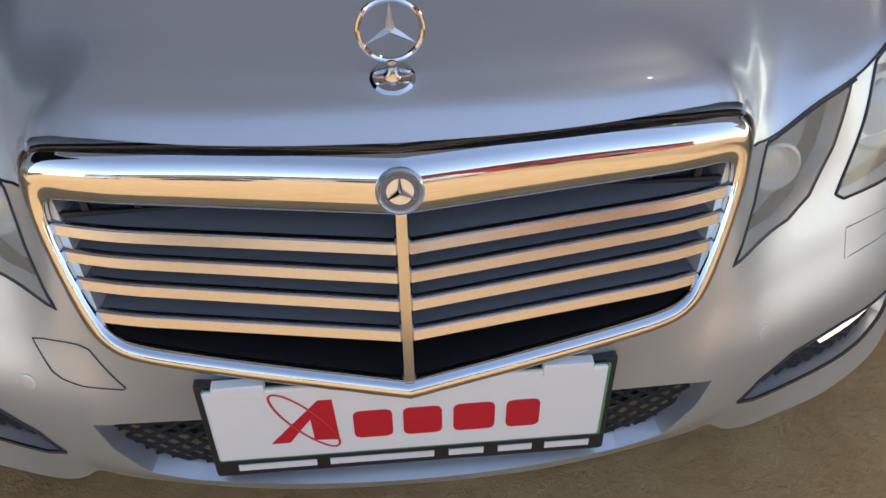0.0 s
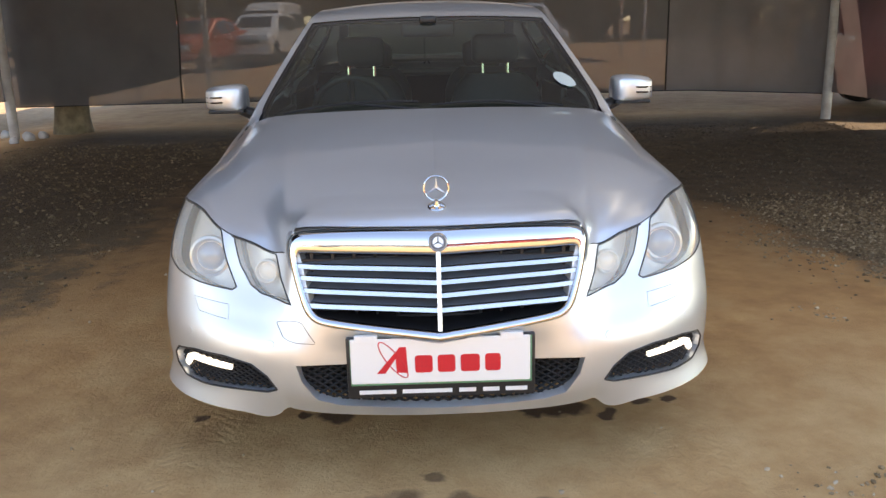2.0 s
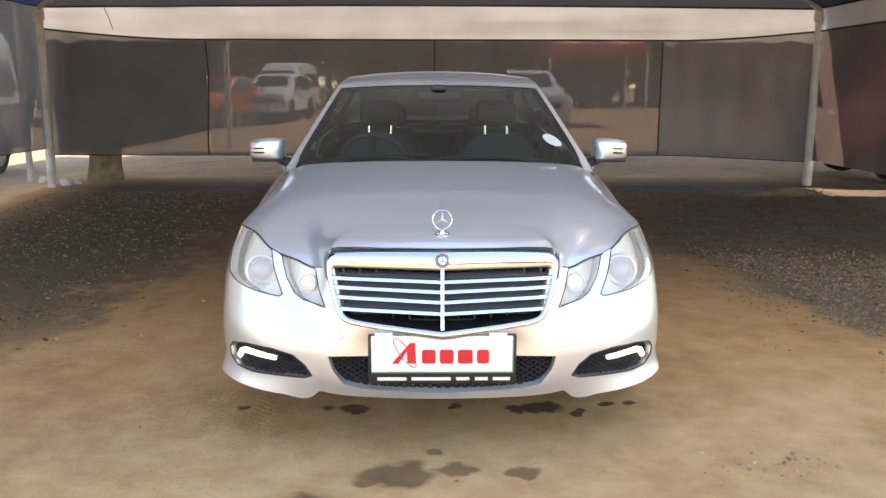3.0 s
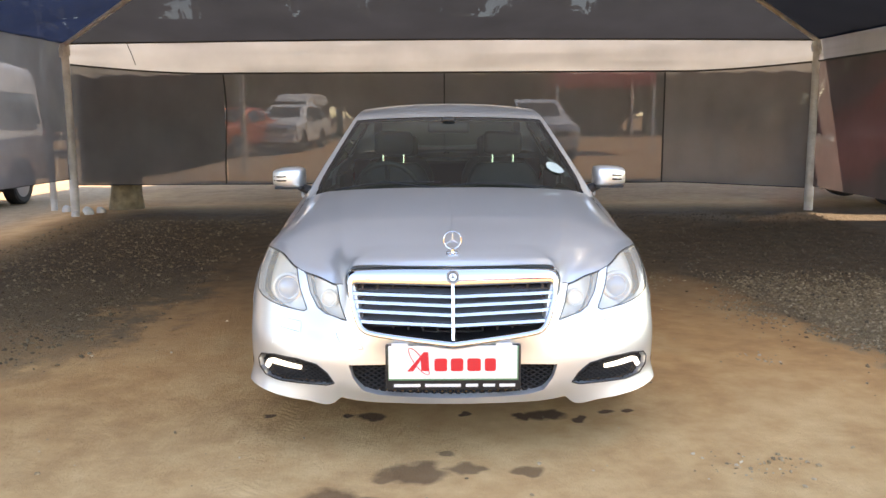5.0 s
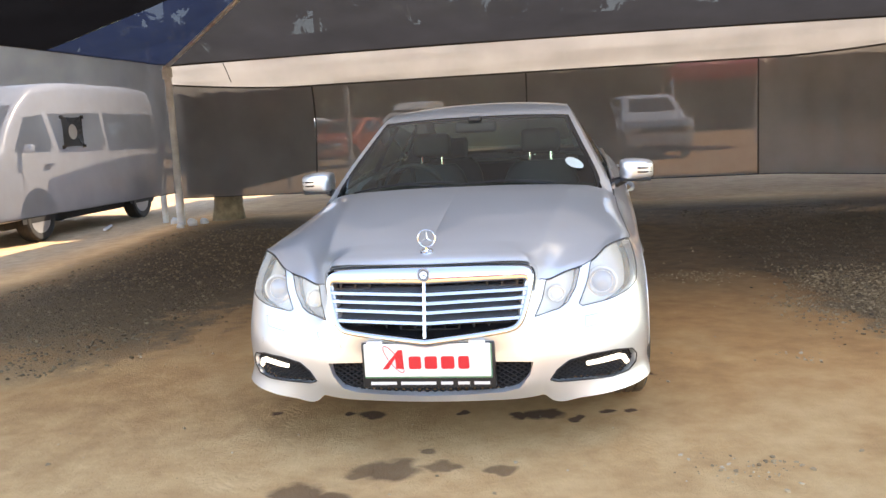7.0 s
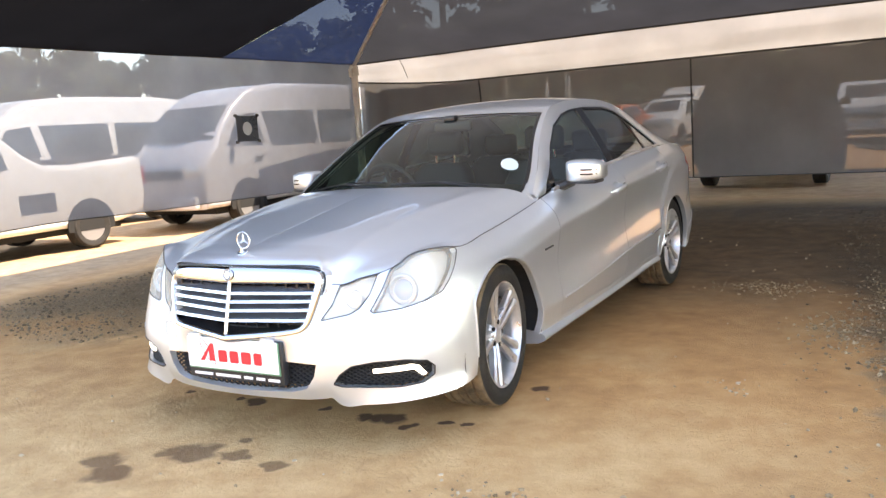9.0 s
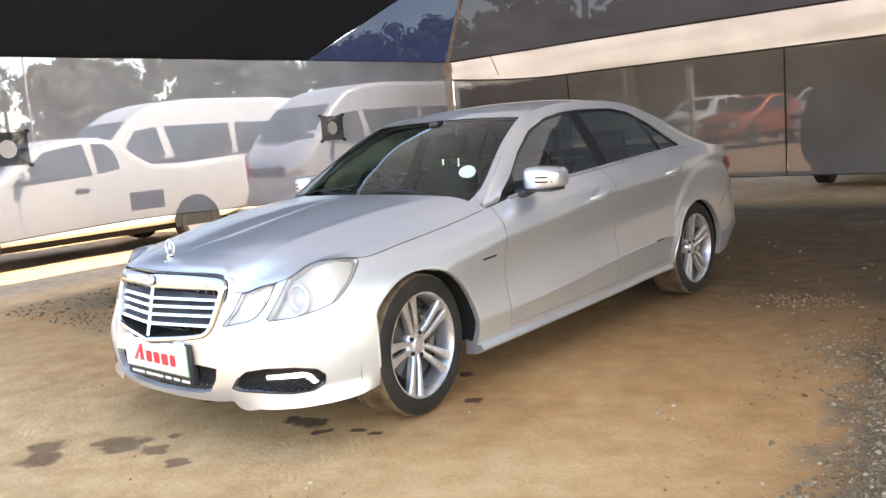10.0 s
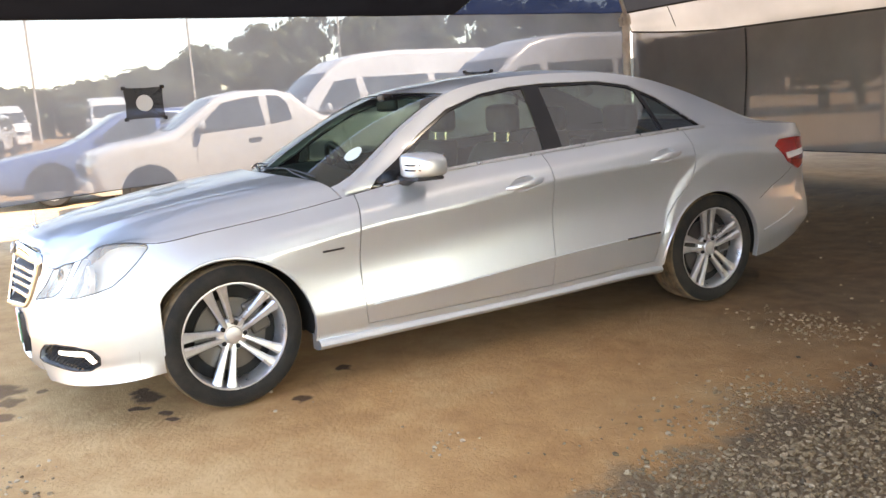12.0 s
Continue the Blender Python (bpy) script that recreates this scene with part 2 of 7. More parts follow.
class Skin:
    """A sheet over two parameters in metres, from which closed outlines are cut."""

    def __init__(self, at, uv, quads, cuts=None):
        self.at, self.uv, self.quads = at, uv, quads
        self.cuts = cuts if cuts is not None else np.zeros(len(uv), bool)

    @classmethod
    def grid(cls, at, uv):
        """uv: rows x columns x 2"""
        n, m = uv.shape[:2]
        i = np.arange(n * m).reshape(n, m)
        quads = np.stack([i[:-1, :-1], i[1:, :-1], i[1:, 1:], i[:-1, 1:]], -1).reshape(-1, 4)
        return cls(at, uv.reshape(-1, 2).copy(), quads)

    def cut(self, poly, gap=0.0):
        """Takes out what lies inside the outline and returns it as a skin of its own."""
        poly = np.asarray(poly, float)
        inn = inside(poly, self.uv[self.quads].mean(1))
        used_in, used_out = np.zeros(len(self.uv), bool), np.zeros(len(self.uv), bool)
        used_in[self.quads[inn]] = True
        used_out[self.quads[~inn]] = True
        edge = np.where(used_in & used_out)[0]
        uv_in = self.uv.copy()
        if len(edge):
            q, inward = nearest_on(poly, self.uv[edge])
            for c in poly:
                d = ((self.uv[edge] - c) ** 2).sum(1)
                if d.min() < 0.02**2:
                    q[d.argmin()] = c
            self.uv[edge] = q
            uv_in[edge] = q + gap * inward
        cuts_in = self.cuts.copy()
        cuts_in[edge] = True
        self.cuts[edge] = True
        out = Skin(self.at, uv_in, self.quads[inn], cuts_in)
        self.quads = self.quads[~inn]
        return out

    def build(self, name, material, parent=None, label="", mirror="no", lift=0.0, rim=0.0):
        """mirror: no, yes (the other side) or both (one mesh over the middle). rim: depth of the returned edges."""
        used = np.unique(self.quads)
        remap = np.full(len(self.uv), -1)
        remap[used] = np.arange(len(used))
        quads, uv = remap[self.quads], self.uv[used]
        p = self.at(uv)
        e = 2e-3
        du = self.at(uv + (e, 0)) - self.at(uv - (e, 0))
        dv = self.at(uv + (0, e)) - self.at(uv - (0, e))
        n = np.cross(du, dv)
        n /= np.linalg.norm(n, axis=1, keepdims=True) + 1e-12
        if self.out == "up":
            n *= np.sign(n[:, 2:] + 1e-9)
        else:
            n *= np.sign((n * self.outward(p)).sum(1, keepdims=True) + 1e-9)
        fn = np.cross(p[quads[:, 1]] - p[quads[:, 0]], p[quads[:, 2]] - p[quads[:, 0]]) + np.cross(p[quads[:, 2]] - p[quads[:, 0]], p[quads[:, 3]] - p[quads[:, 0]])
        flip = (fn * n[quads].sum(1)).sum(1) < 0
        quads = np.where(flip[:, None], quads[:, ::-1], quads)
        p = p + n * lift
        verts, faces, normals = [p], [quads], [n]
        count = len(p)
        if rim:
            ed = np.concatenate([quads[:, [k, (k + 1) % 4]] for k in range(4)])
            key = np.sort(ed, 1)
            _, first, c = np.unique(key, axis=0, return_index=True, return_counts=True)
            ed = ed[first[c == 1]]
            cut = self.cuts[used]
            ed = ed[cut[ed].all(1)]
            if len(ed):
                k = len(ed)
                a, b = p[ed[:, 0]], p[ed[:, 1]]
                na, nb = n[ed[:, 0]], n[ed[:, 1]]
                verts.append(np.concatenate([a, b, b - rim * nb, a - rim * na]))
                r = np.arange(k)
                faces.append(count + np.stack([r + k, r, r + 3 * k, r + 2 * k], 1))
                normals.append(np.zeros((4 * k, 3)))
                count += 4 * k
        v, f, nn = np.concatenate(verts), np.concatenate(faces), np.concatenate(normals)
        other = v * (-1, 1, 1), f[:, ::-1], nn * (-1, 1, 1)
        if mirror == "yes":
            v, f, nn = other
        elif mirror == "both":
            f = np.concatenate([f, other[1] + len(v)])
            v, nn = np.concatenate([v, other[0]]), np.concatenate([nn, other[2]])
        f = [tuple(dict.fromkeys(map(int, q))) for q in f]
        f = [q for q in f if len(q) > 2]
        return mesh_object(name, v, f, material, parent, label, normals=nn)

    out = "x"

    @staticmethod
    def outward(p):
        return p - np.array([0.0, 1.6, 0.55]) * np.ones_like(p) * (0, 0, 1) - np.stack([p[:, 0] * 0, np.clip(p[:, 1], 0.0, 3.2), p[:, 0] * 0], 1)


# ---- the saloon car: skin in plan and section ----
PLAN = [(0, -0.836), (0.2, -0.826), (0.4, -0.788), (0.58, -0.724), (0.71, -0.656), (0.80, -0.580), (0.860, -0.487), (0.888, -0.375), (0.900, -0.24), (0.907, 0.0), (0.912, 0.4), (0.922, 0.9), (0.927, 1.5), (0.926, 2.1), (0.92, 2.6), (0.908, 2.95), (0.885, 3.3), (0.845, 3.6), (0.785, 3.79), (0.69, 3.91), (0.5, 3.985), (0.25, 4.018), (0, 4.025)]
_p = np.array(PLAN)
_full = np.concatenate([_p[3:0:-1] * (-1, 1), _p, _p[-2:-5:-1] * (-1, 1)])
_len = np.concatenate([[0], np.cumsum(np.linalg.norm(np.diff(_full, axis=0), axis=1))])
_len -= _len[3]
PLAN_S = _len[3:-3]
LENGTH = PLAN_S[-1]
_cx, _cy = curve(_len, _full[:, 0]), curve(_len, _full[:, 1])


def along(x, y):
    """How far along the plan the point nearest to (x, y) lies."""
    s = np.linspace(0, LENGTH, 4000)
    return float(s[((_cx(s) - x) ** 2 + (_cy(s) - y) ** 2).argmin()])


# place on the plan; heights of the lower edge, low crease, shoulder crease, upper edge; inset at these and halfway between
STATIONS = [
    ((0, -0.836), (0.215, 0.33, 0.49, 0.766), (0.030, 0.010, 0.026, 0.028, 0.010, 0.03, 0.07), 0),
    ((0.22, -0.824), (0.215, 0.33, 0.49, 0.765), (0.030, 0.010, 0.024, 0.026, 0.014, 0.04, 0.075), 0),
    ((0.375, -0.795), (0.215, 0.33, 0.49, 0.7605), (0.030, 0.006, 0.006, 0.008, 0.02, 0.05, 0.085), 0),
    ((0.408, -0.786), (0.218, 0.33, 0.49, 0.757), (0.027, 0.006, 0, 0.002, 0.023, 0.055, 0.088), 0),
    ((0.440, -0.777), (0.222, 0.33, 0.49, 0.738), (0.025, 0.006, 0, 0.002, 0.024, 0.058, 0.089), 0),
    ((0.457, -0.771), (0.225, 0.33, 0.49, 0.690), (0.024, 0.006, 0, 0.002, 0.026, 0.06, 0.09), 0),
    ((0.490, -0.761), (0.20, 0.33, 0.49, 0.676), (0.022, 0.006, 0, 0.002, 0.032, 0.07, 0.10), 0),
    ((0.60, -0.712), (0.20, 0.33, 0.50, 0.698), (0.004, 0.005, 0, 0.004, 0.040, 0.085, 0.115), 0),
    ((0.71, -0.648), (0.205, 0.33, 0.51, 0.722), (-0.006, 0.004, 0, 0.002, 0.030, 0.07, 0.122), 0),
    ((0.80, -0.565), (0.215, 0.33, 0.52, 0.772), (-0.013, 0.003, 0, 0.0, 0.020, 0.055, 0.125), 0),
    ((0.878, -0.40), (0.225, 0.34, 0.55, 0.789), (-0.009, 0.002, 0, 0.0, 0.012, 0.04, 0.095), 0),
    ((0.89, -0.27), (0.23, 0.35, 0.58, 0.775), (0.02, 0.004, 0, 0.0, 0.006, 0.03, 0.075), 0),
    ((0.90, -0.05), (0.24, 0.355, 0.63, 0.795), (0.02, 0.004, 0, 0.0, 0.0, 0.03, 0.085), 0.2),
    ((0.912, 0.4), (0.235, 0.358, 0.70, 0.845), (0.035, 0.015, 0.002, 0.012, 0.0, 0.028, 0.105), 1),
    ((0.917, 0.66), (0.24, 0.365, 0.742, 0.885), (0.035, 0.018, 0.002, 0.023, 0.0, 0.034, 0.112), 1),
    ((0.923, 1.1), (0.25, 0.393, 0.783, 0.945), (0.035, 0.018, 0.002, 0.027, 0.0, 0.038, 0.115), 1),
    ((0.927, 1.7), (0.265, 0.445, 0.850, 0.986), (0.035, 0.018, 0.002, 0.027, 0.0, 0.036, 0.115), 1),
    ((0.924, 2.4), (0.285, 0.48, 0.884, 1.025), (0.035, 0.015, 0.002, 0.025, 0.0, 0.036, 0.115), 1),
    ((0.91, 2.87), (0.27, 0.49, 0.90, 1.042), (0.02, 0.008, 0, 0.010, 0.002, 0.036, 0.11), 0.9),
    ((0.885, 3.3), (0.235, 0.46, 0.90, 1.035), (0.02, 0.004, 0, 0.012, 0.012, 0.035, 0.10), 0.3),
    ((0.845, 3.6), (0.29, 0.45, 0.88, 1.015), (0.03, 0.0, 0, 0.018, 0.022, 0.045, 0.09), 0.2),
    ((0.72, 3.88), (0.35, 0.45, 0.86, 1.00), (0.05, 0.0, 0, 0.03, 0.04, 0.05, 0.08), 0),
    ((0.45, 3.99), (0.37, 0.46, 0.84, 1.00), (0.08, 0.0, 0, 0.03, 0.04, 0.045, 0.07), 0),
    ((0, 4.025), (0.37, 0.46, 0.83, 1.00), (0.08, 0.0, 0, 0.03, 0.04, 0.045, 0.07), 0),
]
_ss = np.array([along(*st[0]) for st in STATIONS])
_zz = np.array([st[1] for st in STATIONS])
_lz = [curve(_ss, _zz[:, k]) for k in range(4)]
_ld = [curve(_ss, [st[2][k] for st in STATIONS]) for k in range(7)]
_lc = curve(_ss, [st[3] for st in STATIONS])


def heights(s):
    z = [f(s) for f in _lz]
    return np.stack([z[0], (z[0] + z[1]) / 2, z[1], (z[1] + z[2]) / 2, z[2], (z[2] + z[3]) / 2, z[3]])


def skin_at(uv):
    """The place on the car's side and ends, from the way along the plan and the height."""
    s, z = np.asarray(uv, float).T
    sc = np.clip(s, 0, LENGTH)
    zs, ds, c = heights(sc), np.stack([f(sc) for f in _ld]), np.clip(_lc(sc), 0, 1)
    h = np.diff(zs, axis=0)
    m = np.diff(ds, axis=0) / h
    mid = (m[:-1] * h[1:] + m[1:] * h[:-1]) / (h[:-1] + h[1:])
    left = np.concatenate([m[:1], mid, m[-1:]])
    right = left.copy()
    for k in (2, 4):
        left[k] += c * (m[k - 1] - left[k])
        right[k] += c * (m[k] - right[k])
    i = np.clip((z[None] >= zs).sum(0) - 1, 0, 5)
    r = np.arange(len(s))
    t = (z - zs[i, r]) / h[i, r]
    hh = h[i, r]
    d = (2 * t**3 - 3 * t**2 + 1) * ds[i, r] + (t**3 - 2 * t**2 + t) * hh * right[i, r] + (3 * t**2 - 2 * t**3) * ds[i + 1, r] + (t**3 - t**2) * hh * left[i + 1, r]
    e = 1e-3
    tx, ty = _cx(sc + e) - _cx(sc - e), _cy(sc + e) - _cy(sc - e)
    ln = np.hypot(tx, ty)
    nx, ny = ty / ln, -tx / ln
    x, y = _cx(sc) - nx * d, _cy(sc) - ny * d
    # the rear wing swells out over the wheel behind an arched crease
    ease = lambda t: np.clip(t, 0, 1) ** 2 * (3 - 2 * np.clip(t, 0, 1))
    reach = np.hypot(np.where(y < 2.95, (y - 2.95) / 0.53, (y - 2.95) / 1.4), np.where(z > 0.33, (z - 0.33) / 0.60, 0.0))
    x = x + 0.016 * nx * ease((1 - reach) / 0.10) * (1 - ease((y - 3.35) / 0.35))
    past = np.where(s < 0, s, np.where(s > LENGTH, LENGTH - s, 0.0))
    return np.stack([x + past, y, z], 1)


def skin_top(s):
    s = np.atleast_1d(np.asarray(s, float))
    return skin_at(np.stack([s, _lz[3](s)], 1))


def side_s(y):
    """Way along the plan of the flank at y."""
    s = np.linspace(along(0.893, -0.3), along(0.845, 3.6), 2000)
    return np.interp(y, _cy(s), s)


# bonnet: a patch between the front edge, the wings and the cowl
S_CORNER, S_COWL = along(0.89, -0.27), along(0.915, 0.58)
_spine = curve([-0.766, -0.745, -0.70, -0.6, -0.3, 0.0, 0.2, 0.40], [0.766, 0.785, 0.804, 0.828, 0.878, 0.926, 0.955, 0.978])
_cowl_u = curve([0, 0.25, 0.5, 0.72, 0.86, 0.93, 1.0], [0.978, 0.976, 0.968, 0.955, 0.938, 0.915, 0.868])


def hood_at(uw):
    u, w = np.clip(np.asarray(uw, float).T, 0, 1)
    front, side = skin_top(u * S_CORNER), skin_top(S_CORNER + w * (S_COWL - S_CORNER))
    corner_f, corner_r = skin_top(S_CORNER)[0], skin_top(S_COWL)[0]
    # the cowl edge bows forward in the middle
    ur = 1 - (1 - u) ** 2.6
    rear = np.stack([ur * corner_r[0], 0.40 + (corner_r[1] - 0.40) * ur**2, _cowl_u(ur)], 1)
    rear += (corner_r - np.array([corner_r[0], corner_r[1], 0.868])) * u[:, None]
    y0 = front[0, 1] * 0 - 0.766
    ws = w**1.25
    yy = y0 + (0.40 - y0) * ws
    spine = np.stack([0 * w, yy, _spine(yy)], 1)
    side = skin_top(S_CORNER + ws * (S_COWL - S_CORNER))
    U, W = u[:, None], ws[:, None]
    # the notch over the grille corner fades out quickly
    wide = 0.24 * np.clip(ws / 0.14, 0, 1)
    ks = np.linspace(-1, 1, 49)
    front[:, 2] = np.average([_lz[3](np.clip(u + k * wide, 0, 1) * S_CORNER) for k in ks], axis=0, weights=1.02 + np.cos(np.pi * ks))
    even = 0.766 + (corner_f[2] - 0.766) * u**2
    front[:, 2] = even + (front[:, 2] - even) * (1 - ws) ** 5
    c00, c01 = np.array([0, -0.766, 0.766]), np.array([0, 0.40, 0.978])
    p = (1 - W) * front + W * rear + (1 - U) * spine + U * side - ((1 - U) * (1 - W) * c00 + U * (1 - W) * corner_f + (1 - U) * W * c01 + U * W * corner_r)
    # shoulder and the two ridges
    rise = np.sin(np.pi * np.clip(ws, 0, 1) * 0.5 + 0) * (1 - ws) * 0.06
    p[:, 2] += rise * np.sin(np.pi * np.clip(u, 0, 1)) ** 0.7 + 0.005 * np.exp(-(((u - 0.40) / 0.05) ** 2)) * (1 - (2 * ws - 1) ** 4)
    return p


# cabin: centre line and the outer line of pillars and roof rail, both by y
CENTRE = [(0.44, 0.955), (0.70, 1.105), (0.98, 1.245), (1.27, 1.352), (1.5, 1.398), (1.8, 1.428), (2.1, 1.434), (2.4, 1.42), (2.68, 1.385), (2.9, 1.318), (3.15, 1.205), (3.45, 1.06)]
RAIL = [(0.775, 0.60, 0.905), (0.748, 0.74, 1.0), (0.655, 1.03, 1.192), (0.588, 1.32, 1.335), (0.566, 1.55, 1.378), (0.558, 1.85, 1.398), (0.558, 2.1, 1.398), (0.56, 2.4, 1.38), (0.568, 2.64, 1.34), (0.59, 2.88, 1.268), (0.62, 3.13, 1.172), (0.655, 3.42, 1.055)]
_tau = np.arange(12) / 11.0
_ce = [curve(_tau, [c[k] for c in CENTRE]) for k in (0, 1)]
_ra = [curve(_tau, [c[k] for c in RAIL]) for k in (0, 1, 2)]


def cabin_at(tu):
    """Windscreen, roof and rear screen: from the way along the car (0 to 1) and across (0 middle, 1 rail)."""
    t, u = np.asarray(tu, float).T
    t = np.clip(t, 0, 1)
    k = np.clip(np.abs(u), 0, 1) ** 2.4
    x = _ra[0](t) * u
    return np.stack([x, _ce[0](t) + (_ra[1](t) - _ce[0](t)) * k, _ce[1](t) + (_ra[2](t) - _ce[1](t)) * k], 1)


_rail_y = np.array([r[1] for r in RAIL])
_rail_z, _rail_x = curve(_rail_y, [r[2] for r in RAIL]), curve(_rail_y, [r[0] for r in RAIL])


def belt(y):
    return skin_top(side_s(np.atleast_1d(y)))


def flank_at(yz):
    """Door windows and pillars, from y and the height."""
    y, z = np.asarray(yz, float).T
    b = belt(y)
    zo, xo = _rail_z(y), _rail_x(y)
    w = (z - b[:, 2]) / np.maximum(zo - b[:, 2], 0.02)
    wc = np.clip(w, -0.2, 1.2)
    return np.stack([b[:, 0] - 0.012 + (xo - b[:, 0] + 0.012) * wc + 0.05 * wc * (1 - wc), y, z], 1)


# outlines on the skin, as way along the plan and height
def on_side(points):
    return [(float(side_s(y)), z) for y, z in points]


def arch(cy, cz, r, n=40):
    return on_side([(cy + r * math.cos(a), cz + r * math.sin(a)) for a in np.linspace(0, 2 * math.pi, n, endpoint=False)])


# ---- the saloon car: parts ----
car = thing("saloon_car", "clean metallic silver four-door saloon car on sandy ground", "car")

cols = np.concatenate([np.linspace(0, 1.3, 120), np.linspace(1.3, LENGTH - 0.9, 250)[1:], np.linspace(LENGTH - 0.9, LENGTH, 50)[1:]])
_h = heights(cols)
_rows = np.concatenate([np.linspace(0, 1, 15)[:-1] * (_h[2] - _h[0])[:, None] + _h[0][:, None], np.linspace(0, 1, 24)[:-1] * (_h[4] - _h[2])[:, None] + _h[2][:, None], np.linspace(0, 1, 20) * (_h[6] - _h[4])[:, None] + _h[4][:, None]], 1)
skin = Skin.grid(skin_at, np.stack([np.repeat(cols[:, None], _rows.shape[1], 1), _rows], -1))

GRILLE_HOLE = [(-0.05, 0.80), (0.446, 0.80), (0.446, 0.745), (0.424, 0.70), (0.402, 0.64), (0.372, 0.53), (0.325, 0.495), (-0.05, 0.465)]
VENT = [(-0.05, 0.378), (0.26, 0.375), (0.42, 0.370), (0.405, 0.318), (0.365, 0.266), (0.30, 0.250), (-0.05, 0.240)]
FOG = [(0.487, 0.288), (0.52, 0.277), (0.62, 0.272), (0.76, 0.266), (0.85, 0.274), (0.90, 0.300), (0.902, 0.335), (0.87, 0.362), (0.78, 0.375), (0.66, 0.374), (0.565, 0.360), (0.515, 0.327)]
LAMP = [(0.760, 0.73), (0.704, 0.646), (0.648, 0.567), (0.662, 0.559), (0.785, 0.573), (0.90, 0.597), (0.985, 0.622), (1.04, 0.660), (1.10, 0.712), (1.152, 0.762), (1.13, 0.83), (0.87, 0.83)]
SIDE_LAMP = [(0.698, 0.73), (0.646, 0.63), (0.60, 0.577), (0.557, 0.557), (0.44, 0.540), (0.486, 0.602), (0.541, 0.73)]
TAIL = [(4.87, 0.888), (4.93, 0.925), (5.17, 0.925), (5.42, 0.915), (5.42, 0.80), (5.27, 0.752), (5.16, 0.722), (5.0, 0.778)]
FRONT_DOOR = on_side([(0.655, 1.2), (0.640, 0.847), (0.622, 0.744), (0.612, 0.612), (0.612, 0.477), (0.622, 0.338), (0.633, 0.275), (1.69, 0.292), (1.697, 0.31), (1.706, 0.608), (1.712, 0.845), (1.71, 1.2)])
REAR_DOOR = on_side([(1.712, 1.2), (1.714, 0.845), (1.708, 0.608), (1.699, 0.292), (2.40, 0.318), (2.425, 0.42), (2.48, 0.56), (2.56, 0.66), (2.66, 0.74), (2.70, 0.84), (2.71, 1.2)])
WASHER = [(0.80, 0.533), (0.662, 0.520), (0.655, 0.478), (0.772, 0.492)]
SENSOR_S = ((0.235, 0.415), (0.50, 0.425), (0.80, 0.43))

grille_hole = skin.cut(GRILLE_HOLE)
vent_hole = skin.cut(VENT)
fog_hole = skin.cut(FOG)
lamp_skin = skin.cut(LAMP, 0.002)
side_lamp_skin = skin.cut(SIDE_LAMP, 0.002)
tail_skin = skin.cut(TAIL, 0.002)
for cy, cz, r in ((-0.005, 0.296, 0.382), (2.845, 0.29, 0.382)):
    skin.cut(arch(cy, cz, r))
front_door = skin.cut(FRONT_DOOR, 0.004)
rear_door = skin.cut(REAR_DOOR, 0.004)
washer_cap = skin.cut(WASHER, 0.0012)


def dished(s0, z0, a, b, depth):
    """A shallow bowl pressed into the door skin behind a handle."""
    def at(uv):
        uv = np.asarray(uv, float)
        f = np.clip(1 - ((uv[:, 0] - s0) / a) ** 2 - ((uv[:, 1] - z0) / b) ** 2, 0, 1) ** 0.7
        p = skin_at(uv)
        p[:, 0] -= depth * f
        return p
    return at


cups = []
for door, hy, hz in ((front_door, 1.53, 0.848), (rear_door, 2.48, 0.908)):
    s0 = float(side_s(hy))
    piece = door.cut([(s0 + 0.088 * math.cos(a), hz + 0.002 + 0.036 * math.sin(a) + 0.011 * math.cos(a)) for a in np.linspace(0, 2 * math.pi, 28, endpoint=False)])
    cups.append(Skin(dished(s0, hz + 0.002, 0.092, 0.040, 0.030), piece.uv, piece.quads, piece.cuts))
shell = skin.build("body_shell", PAINT, car, mirror="both", rim=0.03)
for side in ("no", "yes"):
    fd = front_door.build("front_door", PAINT, car, mirror=side, rim=0.03)
    rd = rear_door.build("rear_door", PAINT, car, mirror=side, rim=0.03)
    washer_cap.build("washer_cap", PAINT, car, mirror=side, rim=0.004)
    sx = 1 if side == "no" else -1
    for door, cup, hy, hz in ((fd, cups[0], 1.53, 0.848), (rd, cups[1], 2.48, 0.908)):
        cup.build("handle_cup", PAINT, door, mirror=side)
        # handle: a bowed bar over a hollow
        p0 = skin_at([(side_s(hy), hz)])[0]
        bm = bmesh.new()
        n = 14
        rings = []
        for k in range(n + 1):
            t = k / n
            yy = hy - 0.115 + 0.23 * t
            zz = hz - 0.014 + 0.03 * t
            base = skin_at([(side_s(yy), zz)])[0]
            swell = math.sin(math.pi * t) ** 0.6
            out = 0.004 + 0.036 * swell
            half = 0.006 + 0.013 * swell
            rings.append([bm.verts.new((sx * (base[0] + out + half * 0.55 * math.cos(a)), base[1], base[2] + half * math.sin(a))) for a in np.linspace(0, 2 * math.pi, 10, endpoint=False)])
        for a, b in zip(rings, rings[1:]):
            for k in range(10):
                bm.faces.new((a[k], a[(k + 1) % 10], b[(k + 1) % 10], b[k]))
        bm.faces.new(rings[0])
        bm.faces.new(rings[-1])
        part("handle", bm, PAINT, door, smooth=True)

